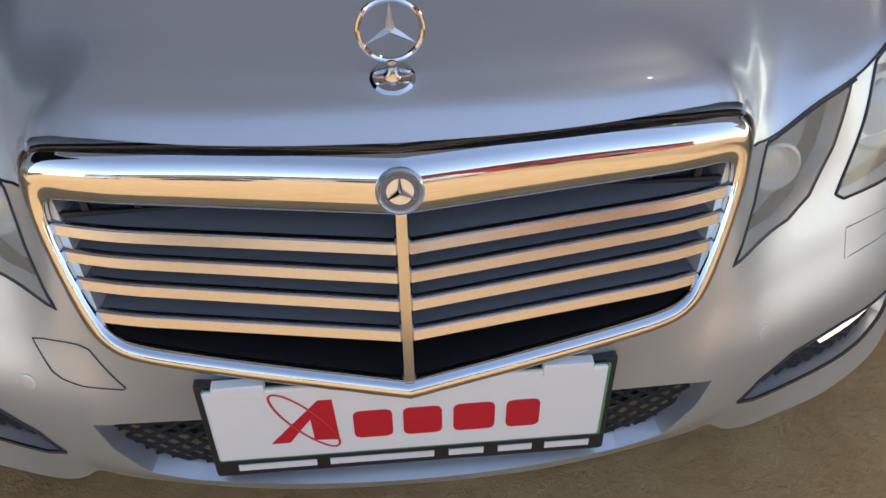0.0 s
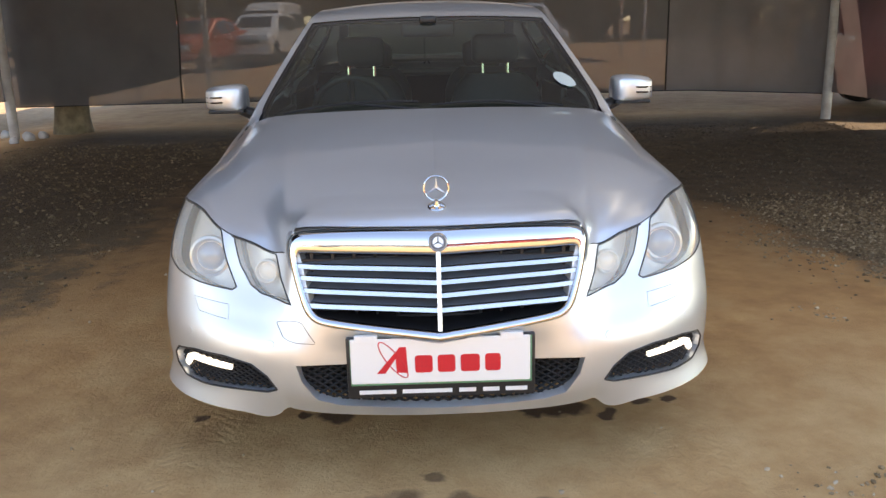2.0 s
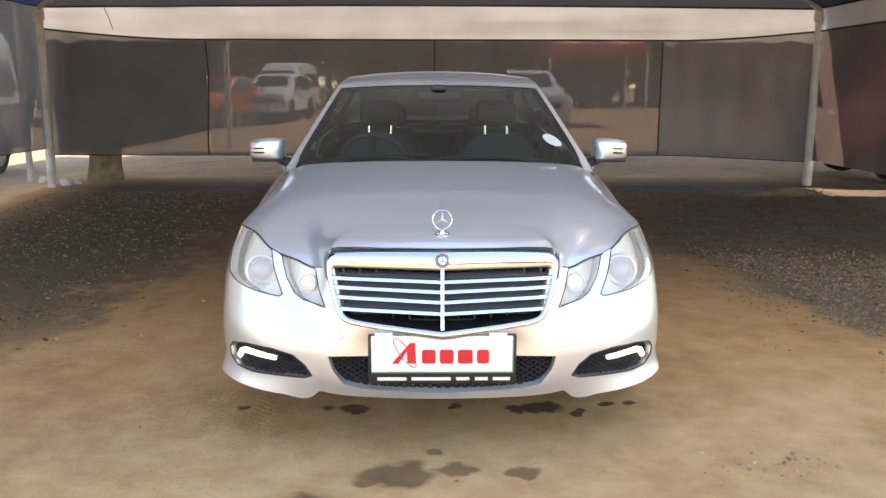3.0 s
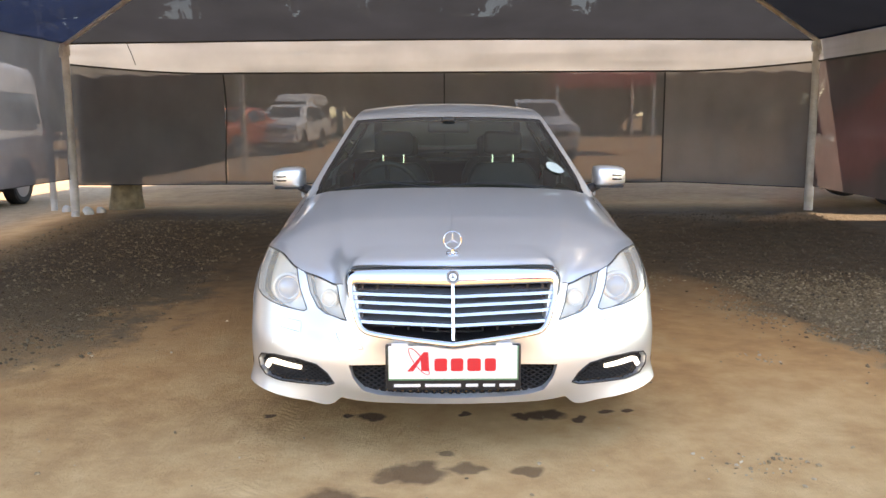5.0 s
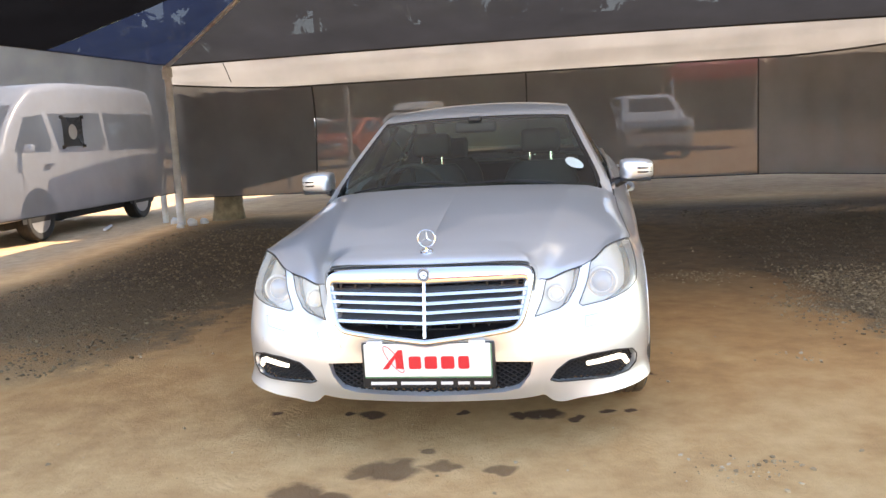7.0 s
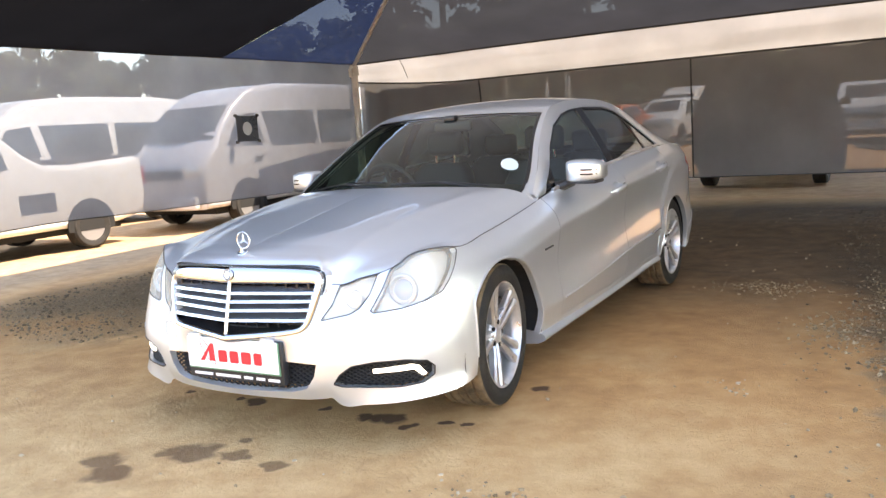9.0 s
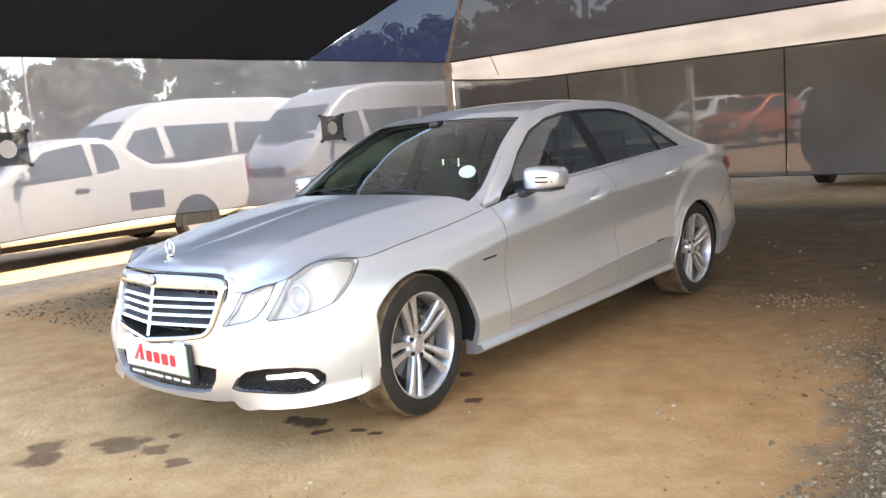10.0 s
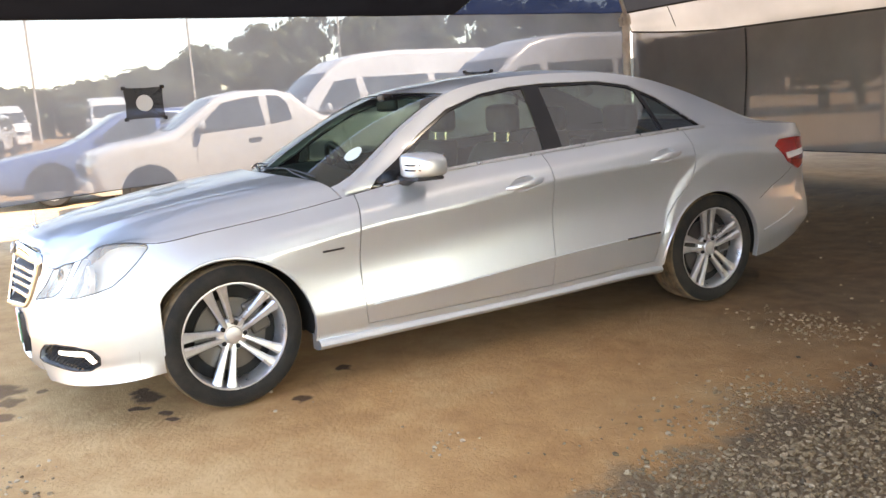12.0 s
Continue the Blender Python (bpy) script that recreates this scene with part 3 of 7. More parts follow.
# bonnet
_u, _w = np.concatenate([np.linspace(0, 0.3, 30)[:-1], np.linspace(0.3, 0.46, 60)[:-1], np.linspace(0.46, 1, 50)]), np.concatenate([np.linspace(0, 0.12, 24)[:-1], np.linspace(0.12, 1, 70)])
hood = Skin.grid(hood_at, np.stack(np.meshgrid(_u, _w, indexing="ij"), -1))
hood.out = "up"
hood.uv = np.clip(hood.uv, (0.0, 0.0025), 0.9975)
bonnet = hood.build("bonnet", PAINT, car, mirror="both")
# shut line against wings and lamps
for sx in (1, -1):
    for edge_uw in ([(u, 0.0) for u in np.linspace(0.405, 0.995, 60)], [(0.998, w) for w in np.linspace(0.0, 1.0, 60)]):
        bm = bmesh.new()
        tube(bm, [(sx * q[0], q[1], q[2] + 0.0004) for q in hood_at(edge_uw)], 0.0019, 5, caps=False)
        part("shut_line", bm, BLACK, bonnet, smooth=True)

# filler between bonnet, wing and pillar foot
for side in ("no", "yes"):
    sx = 1 if side == "no" else -1
    bm = bmesh.new()
    rings = []
    for u in np.linspace(0.62, 1.0, 16):
        e = hood_at([(u, 1.0)])[0]
        rings.append([bm.verts.new((sx * v[0], v[1], v[2])) for v in ((e[0], e[1] + 0.004, e[2] - 0.02), (e[0], e[1] + 0.005, e[2] - 0.001), (e[0] - 0.006, e[1] + 0.05, e[2] + 0.012), (e[0] - 0.02, e[1] + 0.12, e[2] + 0.045))])
    for a, b in zip(rings, rings[1:]):
        for k in range(3):
            bm.faces.new((a[k], a[k + 1], b[k + 1], b[k]))
    part("wing_corner", bm, PAINT, car, smooth=True)

# windscreen, roof and rear screen
def cabin_piece(t0, t1, u0, u1, nt=40, nu=30):
    return Skin.grid(cabin_at, np.stack(np.meshgrid(np.linspace(t0, t1, nt), np.linspace(u0, u1, nu), indexing="ij"), -1))


T_HEAD, T_REAR, T_END = 0.262, 0.735, 0.985
cabin_piece(T_HEAD, T_REAR, 0, 1, 70, 40).build("roof", PAINT, car, mirror="both")
cabin_piece(0.0, T_HEAD, 0.955, 1.0, 40, 8).build("windscreen_pillar", PAINT, car, mirror="no")
cabin_piece(0.0, T_HEAD, 0.955, 1.0, 40, 8).build("windscreen_pillar", PAINT, car, mirror="yes")
cabin_piece(T_REAR, 1.0, 0.90, 1.0, 40, 8).build("rear_pillar", PAINT, car, mirror="no")
cabin_piece(T_REAR, 1.0, 0.90, 1.0, 40, 8).build("rear_pillar", PAINT, car, mirror="yes")
screen = cabin_piece(0.0, T_HEAD - 0.006, 0, 0.935).build("windscreen", SCREEN_GLASS, car, mirror="both", lift=-0.004)
for side in ("no", "yes"):
    cabin_piece(0.0, T_HEAD - 0.006, 0.93, 0.957, 40, 4).build("windscreen_seal", GLOSS_BLACK, car, mirror=side, lift=-0.003)
cabin_piece(T_HEAD - 0.012, T_HEAD, 0, 0.957, 3, 30).build("header_seal", GLOSS_BLACK, car, mirror="both", lift=-0.003)
rear_screen = cabin_piece(T_REAR, T_END, 0, 0.90).build("rear_screen", SCREEN_GLASS, car, mirror="both", lift=-0.004)
for g in (screen, rear_screen):
    g.visible_shadow = False

# door windows and pillars
_y = np.linspace(0.605, 3.42, 190)
_b = belt(_y)[:, 2]
_z = _b[:, None] + (np.maximum(_rail_z(_y), _b + 0.015) - _b)[:, None] * np.linspace(0, 1, 34)
flank = Skin.grid(flank_at, np.stack([np.repeat(_y[:, None], 34, 1), _z], -1))
DLO = [(0.72, 0.88), (0.775, 0.945), (0.90, 1.022), (1.06, 1.137), (1.25, 1.246), (1.47, 1.312), (1.66, 1.338), (1.87, 1.348), (2.26, 1.344), (2.47, 1.312), (2.64, 1.232), (2.78, 1.125), (2.88, 1.050), (2.86, 1.03), (2.4, 1.018), (1.8, 0.985), (1.2, 0.945)]
openings = flank.cut(DLO)
FRONT_WIN = [(0.90, 0.945), (0.925, 1.028), (1.07, 1.128), (1.26, 1.235), (1.47, 1.300), (1.66, 1.325), (1.745, 1.330), (1.745, 0.990), (1.2, 0.955)]
REAR_WIN = [(1.865, 1.0), (1.855, 1.336), (2.26, 1.332), (2.45, 1.303), (2.505, 1.282), (2.56, 1.04), (2.4, 1.03)]
QUARTER_WIN = [(2.585, 1.045), (2.535, 1.268), (2.63, 1.222), (2.77, 1.118), (2.855, 1.052)]
panes = [openings.cut(w, 0.001) for w in (FRONT_WIN, REAR_WIN, QUARTER_WIN)]
for side in ("no", "yes"):
    flank.build("cabin_side", PAINT, car, mirror=side, rim=0.02)
    openings.build("window_surround", GLOSS_BLACK, car, mirror=side, rim=0.01, lift=-0.006)
    for name, pane in zip(("front_window", "rear_window", "quarter_window"), panes):
        pane.build(name, GLASS, car, mirror=side, lift=-0.012).visible_shadow = False
    # bright strip along the waist
    sx = 1 if side == "no" else -1
    bm = bmesh.new()
    ys = np.linspace(0.80, 2.88, 60)
    bz = belt(ys)
    tube(bm, [(sx * (b[0] + 0.001), b[1], b[2] + 0.002) for b in bz], 0.0105, 8)
    part("waist_strip", bm, ALLOY, car, "bright chrome waist strip", smooth=True)

# boot lid
def boot_at(uw):
    u, w = np.asarray(uw, float).T
    s0 = side_s(3.25)
    edge = skin_top(s0 + np.clip(w, 0, 1) * (LENGTH - s0))
    t = np.clip(u, 0, 1)
    mid_y = 3.40 + (4.0 - 3.40) * np.clip(w, 0, 1)
    return np.stack([edge[:, 0] * t, mid_y + (edge[:, 1] - mid_y) * t**2, edge[:, 2] + (1.06 - 0.045 * np.clip(w, 0, 1) - edge[:, 2]) * (1 - t**3)], 1)


Skin.grid(boot_at, np.stack(np.meshgrid(np.linspace(0, 1, 40), np.linspace(0, 1, 50), indexing="ij"), -1)).build("boot_lid", PAINT, car, mirror="both")

# tail lamps
for side in ("no", "yes"):
    tl = tail_skin.build("tail_lamp", RED_LENS, car, "glossy red tail lamp with a clear band", mirror=side, rim=0.02, lift=0.004)
    band = Skin(tail_skin.at, tail_skin.uv.copy(), tail_skin.quads.copy()).cut([(4.99, 0.80), (4.97, 0.838), (5.24, 0.848), (5.26, 0.815)])
    band.build("reversing_lens", WHITE_LENS, tl, mirror=side, lift=0.007, rim=0.003)

# head lamps: clear lens over a bowl with a projector
def sunk(sk, depth):
    return lambda uv: sk(uv) - depth * outward_normal(sk, uv)


def outward_normal(at, uv):
    uv = np.asarray(uv, float)
    e = 2e-3
    n = np.cross(at(uv + (e, 0)) - at(uv - (e, 0)), at(uv + (0, e)) - at(uv - (0, e)))
    n /= np.linalg.norm(n, axis=1, keepdims=True) + 1e-12
    p = at(uv)
    return n * np.sign((n * Skin.outward(p)).sum(1, keepdims=True))


for side in ("no", "yes"):
    sx = 1 if side == "no" else -1
    for name, piece, spots in (("head_lamp", lamp_skin, ((0.80, 0.655, 0.058),)), ("inner_lamp", side_lamp_skin, ((0.575, 0.618, 0.034),))):
        bowl = Skin(sunk(skin_at, 0.055), piece.uv, piece.quads, piece.cuts).build(name, REFLECTOR, car, "clear-lensed head lamp, slightly yellowed", mirror=side)
        rimmed = Skin(skin_at, piece.uv, piece.quads, piece.cuts)
        lens = rimmed.build("lens", LENS, bowl, mirror=side, lift=0.001)
        lens.visible_shadow = False
        # dark seal round the lens
        bm = bmesh.new()
        poly = LAMP if name == "head_lamp" else SIDE_LAMP
        pts = []
        for (a, b) in zip(poly, poly[1:] + poly[:1]):
            for t in np.linspace(0, 1, 8, endpoint=False):
                s = a[0] + (b[0] - a[0]) * t
                pts.append((s, min(a[1] + (b[1] - a[1]) * t, float(_lz[3](s)) - 0.0035)))
        ring = skin_at(pts)
        tube(bm, [(sx * p[0], p[1], p[2]) for p in np.concatenate([ring, ring[:1]])], 0.0024, 6, caps=False)
        part("seal", bm, BLACK, bowl, smooth=True)
        for s, z, r in spots:
            c = skin_at([(s, z)])[0]
            n = outward_normal(skin_at, [(s, z)])[0]
            d = Vector((0.25 * n[0] * sx, -1, 0.12)).normalized()
            m = Matrix.Translation(Vector((sx * c[0], c[1], c[2])) - Vector((sx * n[0], n[1], n[2])) * 0.045) @ d.to_track_quat("Z", "Y").to_matrix().to_4x4()
            bm = bmesh.new()
            lathe(bm, [(0.0, r * 1.12), (0.018, r * 1.08), (0.02, r * 0.95), (0.004, r * 0.8)], 32, "z")
            bmesh.ops.transform(bm, matrix=m, verts=bm.verts)
            part("bezel", bm, SATIN if name == "head_lamp" else REFLECTOR, bowl, smooth=True)
            bm = bmesh.new()
            bmesh.ops.create_uvsphere(bm, u_segments=24, v_segments=12, radius=r * 0.78)
            bmesh.ops.scale(bm, verts=bm.verts, vec=(1, 1, 0.45))
            bmesh.ops.transform(bm, matrix=m, verts=bm.verts)
            part("projector", bm, PROJECTOR if name == "head_lamp" else REFLECTOR, bowl, "glassy projector lens", smooth=True)

# fog recesses with daytime lamps
def mesh_bars(bm, lo, hi, z0, z1, step, bar, place):
    """Diamond lattice of bars in two directions, clipped to an outline given by place()."""
    for sign in (1, -1):
        k = lo - (hi - lo)
        while k < hi + (hi - lo):
            pts = [(k + sign * (z - z0) * 1.7, z) for z in np.linspace(z0, z1, 24)]
            run = []
            for p in pts + [(99, 99)]:
                q = place(p)
                if q is not None:
                    run.append(q)
                else:
                    if len(run) > 1:
                        tube(bm, run, bar, 4, caps=False)
                    run = []
            k += step
    return bm


for side in ("no", "yes"):
    sx = 1 if side == "no" else -1
    recess = Skin(sunk(skin_at, 0.05), fog_hole.uv, fog_hole.quads, fog_hole.cuts).build("fog_recess", DARK, car, "black honeycomb bumper inlet with a lit lamp strip", mirror=side)
    bm = bmesh.new()

    def on_fog(p):
        if p[0] > 50 or not inside(FOG, np.array([p]))[0]:
            return None
        q = skin_at([p])[0] - 0.022 * outward_normal(skin_at, [p])[0]
        return (sx * q[0], q[1], q[2])

    mesh_bars(bm, 0.48, 0.92, 0.255, 0.385, 0.028, 0.0035, on_fog)
    part("lattice", bm, MATT_BLACK, recess, smooth=True)
    ring = skin_at([(a[0] + (b[0] - a[0]) * t, a[1] + (b[1] - a[1]) * t) for a, b in zip(FOG, FOG[1:] + FOG[:1]) for t in (0, 0.25, 0.5, 0.75)])
    bm = bmesh.new()
    tube(bm, [(sx * p[0], p[1], p[2]) for p in np.concatenate([ring, ring[:1]])], 0.003, 6, caps=False)
    part("inlet_edge", bm, BLACK, recess, smooth=True)
    DRL = [(0.648, 0.340), (0.81, 0.349), (0.842, 0.339), (0.872, 0.304), (0.852, 0.297), (0.816, 0.329), (0.650, 0.3245)]
    drl = Skin(fog_hole.at, fog_hole.uv.copy(), fog_hole.quads.copy())
    drl.cuts[:] = False
    strip = drl.cut(DRL)
    strip.build("daytime_lamp", LED, recess, "lit white lamp strip", mirror=side, lift=-0.012, rim=0.012)

# lower vent
vent = Skin(sunk(skin_at, 0.06), vent_hole.uv, vent_hole.quads, vent_hole.cuts).build("lower_vent", DARK, car, "black honeycomb air inlet", mirror="both")
bm = bmesh.new()


def on_vent(p):
    if p[0] > 50 or not inside(VENT + [(-0.05, 0.24)], np.array([(abs(p[0]), p[1])]))[0]:
        return None
    q = skin_at([(abs(p[0]), p[1])])[0]
    return (q[0] if p[0] > 0 else -q[0], q[1] + 0.03, q[2])


mesh_bars(bm, -0.42, 0.42, 0.235, 0.38, 0.032, 0.004, on_vent)
part("lattice", bm, MATT_BLACK, vent, smooth=True)

# radiator grille
def grille_y(x, z):
    return -0.842 + 0.25 * (z - 0.47) + 0.16 * abs(x) + 1.0 * max(0, abs(x) - 0.3) ** 2


G_OUT = [(0, 0.757), (0.20, 0.755), (0.375, 0.746), (0.412, 0.735), (0.427, 0.71), (0.424, 0.66), (0.408, 0.595), (0.388, 0.53), (0.365, 0.502), (0.33, 0.489), (0.2, 0.474), (0, 0.458)]
G_IN = [(0, 0.690), (0.20, 0.690), (0.384, 0.690), (0.398, 0.686), (0.401, 0.675), (0.399, 0.65), (0.384, 0.592), (0.365, 0.541), (0.350, 0.522), (0.325, 0.512), (0.2, 0.498), (0, 0.482)]
grille = new("radiator_grille")
grille.parent = car
tagged(grille, "chrome grille with horizontal bars over dark mesh")


def dense(pts, n=6):
    return [(a[0] + (b[0] - a[0]) * k / n, a[1] + (b[1] - a[1]) * k / n) for a, b in zip(pts, pts[1:]) for k in range(n)] + [pts[-1]]


def rounded(pts, times=2):
    for _ in range(times):
        pts = [pts[0]] + [(a[0] + (b[0] - a[0]) * k, a[1] + (b[1] - a[1]) * k) for a, b in zip(pts, pts[1:]) for k in (0.25, 0.75)] + [pts[-1]]
    return pts


go, gi = dense(rounded(G_OUT), 2), dense(rounded(G_IN), 2)
go, gi = [(-x, z) for x, z in go[::-1][:-1]] + go[0:], [(-x, z) for x, z in gi[::-1][:-1]] + gi[0:]
bm = bmesh.new()
rings = []
for f, out in ((0.0, -0.02), (0.0, 0.005), (0.06, 0.0105), (0.15, 0.0138), (0.3, 0.0160), (0.45, 0.0166), (0.65, 0.0160), (0.85, 0.0142), (0.95, 0.0105), (1.0, 0.005), (1.0, 0.001)):
    rings.append([bm.verts.new((a[0] + (b[0] - a[0]) * f, grille_y(a[0] + (b[0] - a[0]) * f, a[1] + (b[1] - a[1]) * f) - out, a[1] + (b[1] - a[1]) * f)) for a, b in zip(go, gi)])
for a, b in zip(rings, rings[1:]):
    for k in range(len(a)):
        bm.faces.new((a[k], a[(k + 1) % len(a)], b[(k + 1) % len(a)], b[k]))
part("chrome_frame", bm, CHROME, grille, smooth=True, sharp=50)
# dark seal and painted edge round the frame
bm = bmesh.new()
cx0, cz0 = 0.0, 0.61


def grow(p, d):
    v = Vector((p[0] * 0.55, p[1] - cz0)).normalized()
    return (p[0] + v.x * d, p[1] + v.y * d)


rings = []
for d, out in ((0.0004, -0.003), (0.0035, -0.003), (0.0045, -0.008), (0.005, -0.035)):
    rings.append([bm.verts.new((q[0], grille_y(*q) - out, q[1])) for q in (grow(p, d) for p in go)])
for a, b in zip(rings, rings[1:]):
    for k in range(len(a)):
        bm.faces.new((a[k], a[(k + 1) % len(a)], b[(k + 1) % len(a)], b[k]))
part("frame_seal", bm, GLOSS_BLACK, grille, smooth=True)
# painted collar between the seal and the bonnet
bm = bmesh.new()
rings = []
for d, out in ((0.0048, -0.030), (0.0050, -0.007), (0.0075, -0.004), (0.013, -0.012), (0.018, -0.045)):
    rings.append([bm.verts.new((q[0], grille_y(*q) - out, q[1])) for q in (grow(p, d) for p in go)])
for a, b in zip(rings, rings[1:]):
    for k in range(len(a)):
        bm.faces.new((a[k], a[(k + 1) % len(a)], b[(k + 1) % len(a)], b[k]))
part("frame_collar", bm, PAINT, grille, smooth=True)


def grille_halfwidth(z):
    zs, xs = [p[1] for p in G_IN[4:]][::-1], [p[0] for p in G_IN[4:]][::-1]
    return float(np.interp(z, zs, xs))


def grille_run(bm, z0, z1, profile):
    rings = []
    for x in np.linspace(-1, 1, 41):
        z = z0 + (z1 - z0) * abs(x)
        xw = x * (grille_halfwidth(z) + 0.003)
        y = grille_y(xw, z)
        rings.append([bm.verts.new((xw, y + dy, z + dz)) for dy, dz in profile])
    for a, b in zip(rings, rings[1:]):
        for j in range(len(profile)):
            bm.faces.new((a[j], a[(j + 1) % len(profile)], b[(j + 1) % len(profile)], b[j]))


for z0, z1 in ((0.541, 0.545), (0.580, 0.586), (0.6155, 0.620), (0.6505, 0.652)):
    # a bright nose on a dark louvre
    bm = bmesh.new()
    grille_run(bm, z0, z1, ((0.002, -0.0085), (-0.006, -0.0085), (-0.0095, -0.006), (-0.0055, 0.0055), (-0.0015, 0.0075), (0.004, 0.0075)))
    bar = part("bar", bm, BAR_CHROME, grille, smooth=True, sharp=30)
    bm = bmesh.new()
    grille_run(bm, z0, z1, ((0.0045, -0.0075), (0.0045, 0.0065), (0.058, 0.019), (0.058, 0.011)))
    part("louvre", bm, LOUVRE, bar, smooth=True, sharp=30)
bm = bmesh.new()
tube(bm, [(0, grille_y(0, z) - 0.006, z) for z in np.linspace(0.485, 0.70, 8)], 0.0085, 8)
part("centre_bar", bm, BAR_CHROME, grille, smooth=True)
bm = bmesh.new()
box(bm, -0.40, 0.40, -0.66, -0.64, 0.45, 0.73)
part("backing", bm, DARK, grille)
bm = bmesh.new()
rings = [[bm.verts.new((x * f, y if y is not None else grille_y(x, z) - 0.001, z)) for x, z in gi] for f, y in ((1.0, None), (1.01, -0.655))]
for k in range(len(gi)):
    bm.faces.new((rings[0][k], rings[0][(k + 1) % len(gi)], rings[1][(k + 1) % len(gi)], rings[1][k]))
part("inner_wall", bm, BLACK, grille, smooth=True)
bm = bmesh.new()
for x in np.linspace(-0.36, 0.36, 13):
    box(bm, x - 0.004, x + 0.004, -0.72, -0.712, 0.48, 0.70)
for z in np.linspace(0.49, 0.69, 9):
    box(bm, -0.39, 0.39, -0.722, -0.716, z - 0.003, z + 0.003)
part("inner_lattice", bm, BLACK, grille)
# round badge: a disc with a ring and a three-armed mark
bm = bmesh.new()
lathe(bm, [(0.0, 0.0265), (-0.006, 0.0265), (-0.009, 0.024), (-0.006, 0.0215), (-0.006, 0.0)], 32, "y")
mb = Matrix.Translation((0, grille_y(0, 0.727) - 0.018, 0.727)) @ pose(0, 0, 0, -14)
bmesh.ops.transform(bm, matrix=mb, verts=bm.verts)
badge = part("badge", bm, SATIN, grille, "round metal badge", smooth=True)


def three_arms(bm, r, t):
    for k in range(3):
        a = radians(90 + 120 * k)
        tip = Vector((math.cos(a) * r, 0, math.sin(a) * r))
        b = radians(30 + 120 * k)
        c = radians(150 + 120 * k)
        l, m2 = (Vector((math.cos(q) * r * 0.17, 0, math.sin(q) * r * 0.17)) for q in (b, c))
        up = Vector((0, -t, 0))
        v = [bm.verts.new(p) for p in (tip, l, Vector((0, 0, 0)) + up, m2, Vector((0, 0, 0)) - up)]
        for f in ((0, 1, 2), (0, 2, 3), (0, 4, 1), (0, 3, 4)):
            bm.faces.new([v[i] for i in f])


bm = bmesh.new()
three_arms(bm, 0.0195, 0.004)
bmesh.ops.transform(bm, matrix=mb @ Matrix.Translation((0, -0.008, 0)), verts=bm.verts)
part("mark", bm, CHROME, badge)
bm = bmesh.new()
lathe(bm, [(-0.0062, 0.0212), (-0.0072, 0.0205), (-0.0072, 0.0155), (-0.0062, 0.0148)], 32, "y", close=True)
bmesh.ops.transform(bm, matrix=mb, verts=bm.verts)
part("dark_ring", bm, LOUVRE, badge, smooth=True)

# bonnet ornament
ornament = new("bonnet_ornament")
ornament.parent = car
tagged(ornament, "chrome ring ornament on a round foot")
oz = 0.803
bm = bmesh.new()
lathe(bm, [(0.0, 0.0255), (0.004, 0.0255), (0.007, 0.022), (0.008, 0.010), (0.014, 0.0065), (0.024, 0.005)], 32, "z")
bmesh.ops.transform(bm, matrix=Matrix.Translation((0, -0.695, oz)) @ pose(0, 0, 0, 20), verts=bm.verts)
part("foot", bm, CHROME, ornament, smooth=True)
bm = bmesh.new()
ro = 0.035
pts = [(ro * math.cos(a), -0.685, oz + 0.054 + ro * math.sin(a)) for a in np.linspace(0, 2 * math.pi, 41)]
tube(bm, pts, 0.0032, 8, caps=False)
part("ring", bm, CHROME, ornament, smooth=True)
bm = bmesh.new()
three_arms(bm, ro, 0.006)
bmesh.ops.transform(bm, matrix=Matrix.Translation((0, -0.685, oz + 0.054)), verts=bm.verts)
part("three_armed_mark", bm, SATIN, ornament)

# number plate with a printed dealer card
PY = -0.826
plate = new("number_plate")
plate.parent = car
tagged(plate, "white dealer plate with red print in a dark holder")
bm = bmesh.new()
box(bm, -0.268, 0.268, PY + 0.012, PY + 0.05, 0.274, 0.460, 0.006)
part("holder", bm, BLACK, plate, smooth=True)
bm = bmesh.new()
box(bm, -0.257, 0.257, PY + 0.004, PY + 0.011, 0.317, 0.457, 0.003)
part("green_edge", bm, PLATE_GREEN, plate)
bm = bmesh.new()
box(bm, -0.255, 0.252, PY, PY + 0.007, 0.324, 0.459, 0.004)
part("card", bm, PLATE, plate)
for x in (-0.21, 0.20):
    bm = bmesh.new()
    box(bm, x - 0.032, x + 0.032, PY - 0.0015, PY + 0.014, 0.448, 0.469, 0.002)
    part("tape", bm, PLATE, plate)
# red print as plain shapes: a peak with an oval, then blocks
bm = bmesh.new()


def flat(outline):
    prism(bm, outline, PY - 0.0012, PY + 0.0002)


zb, zt, zl = 0.356, 0.434, 0.408
flat([(-0.182, zb), (-0.158, zb), (-0.128, zb + 0.044), (-0.126, zb + 0.002), (-0.094, zb), (-0.098, zt), (-0.116, zt)])
for x0, x1, lift in ((-0.074, -0.024, 0), (-0.010, 0.040, 0), (0.055, 0.109, 0), (0.124, 0.168, 0.0)):
    flat([(x0 + 0.008 * k[0] + (x1 - x0 - 0.016) * k[2], zb + 0.008 * k[1] + (zl - zb - 0.016) * k[3]) for k in ((0, 1, 0, 0), (0.3, 0.3, 0, 0), (1, 0, 0, 0), (1, 0, 1, 0), (1.7, 0.3, 1, 0), (2, 1, 1, 0), (2, 1, 1, 1), (1.7, 1.7, 1, 1), (1, 2, 1, 1), (1, 2, 0, 1), (0.3, 1.7, 0, 1), (0, 1, 0, 1))])
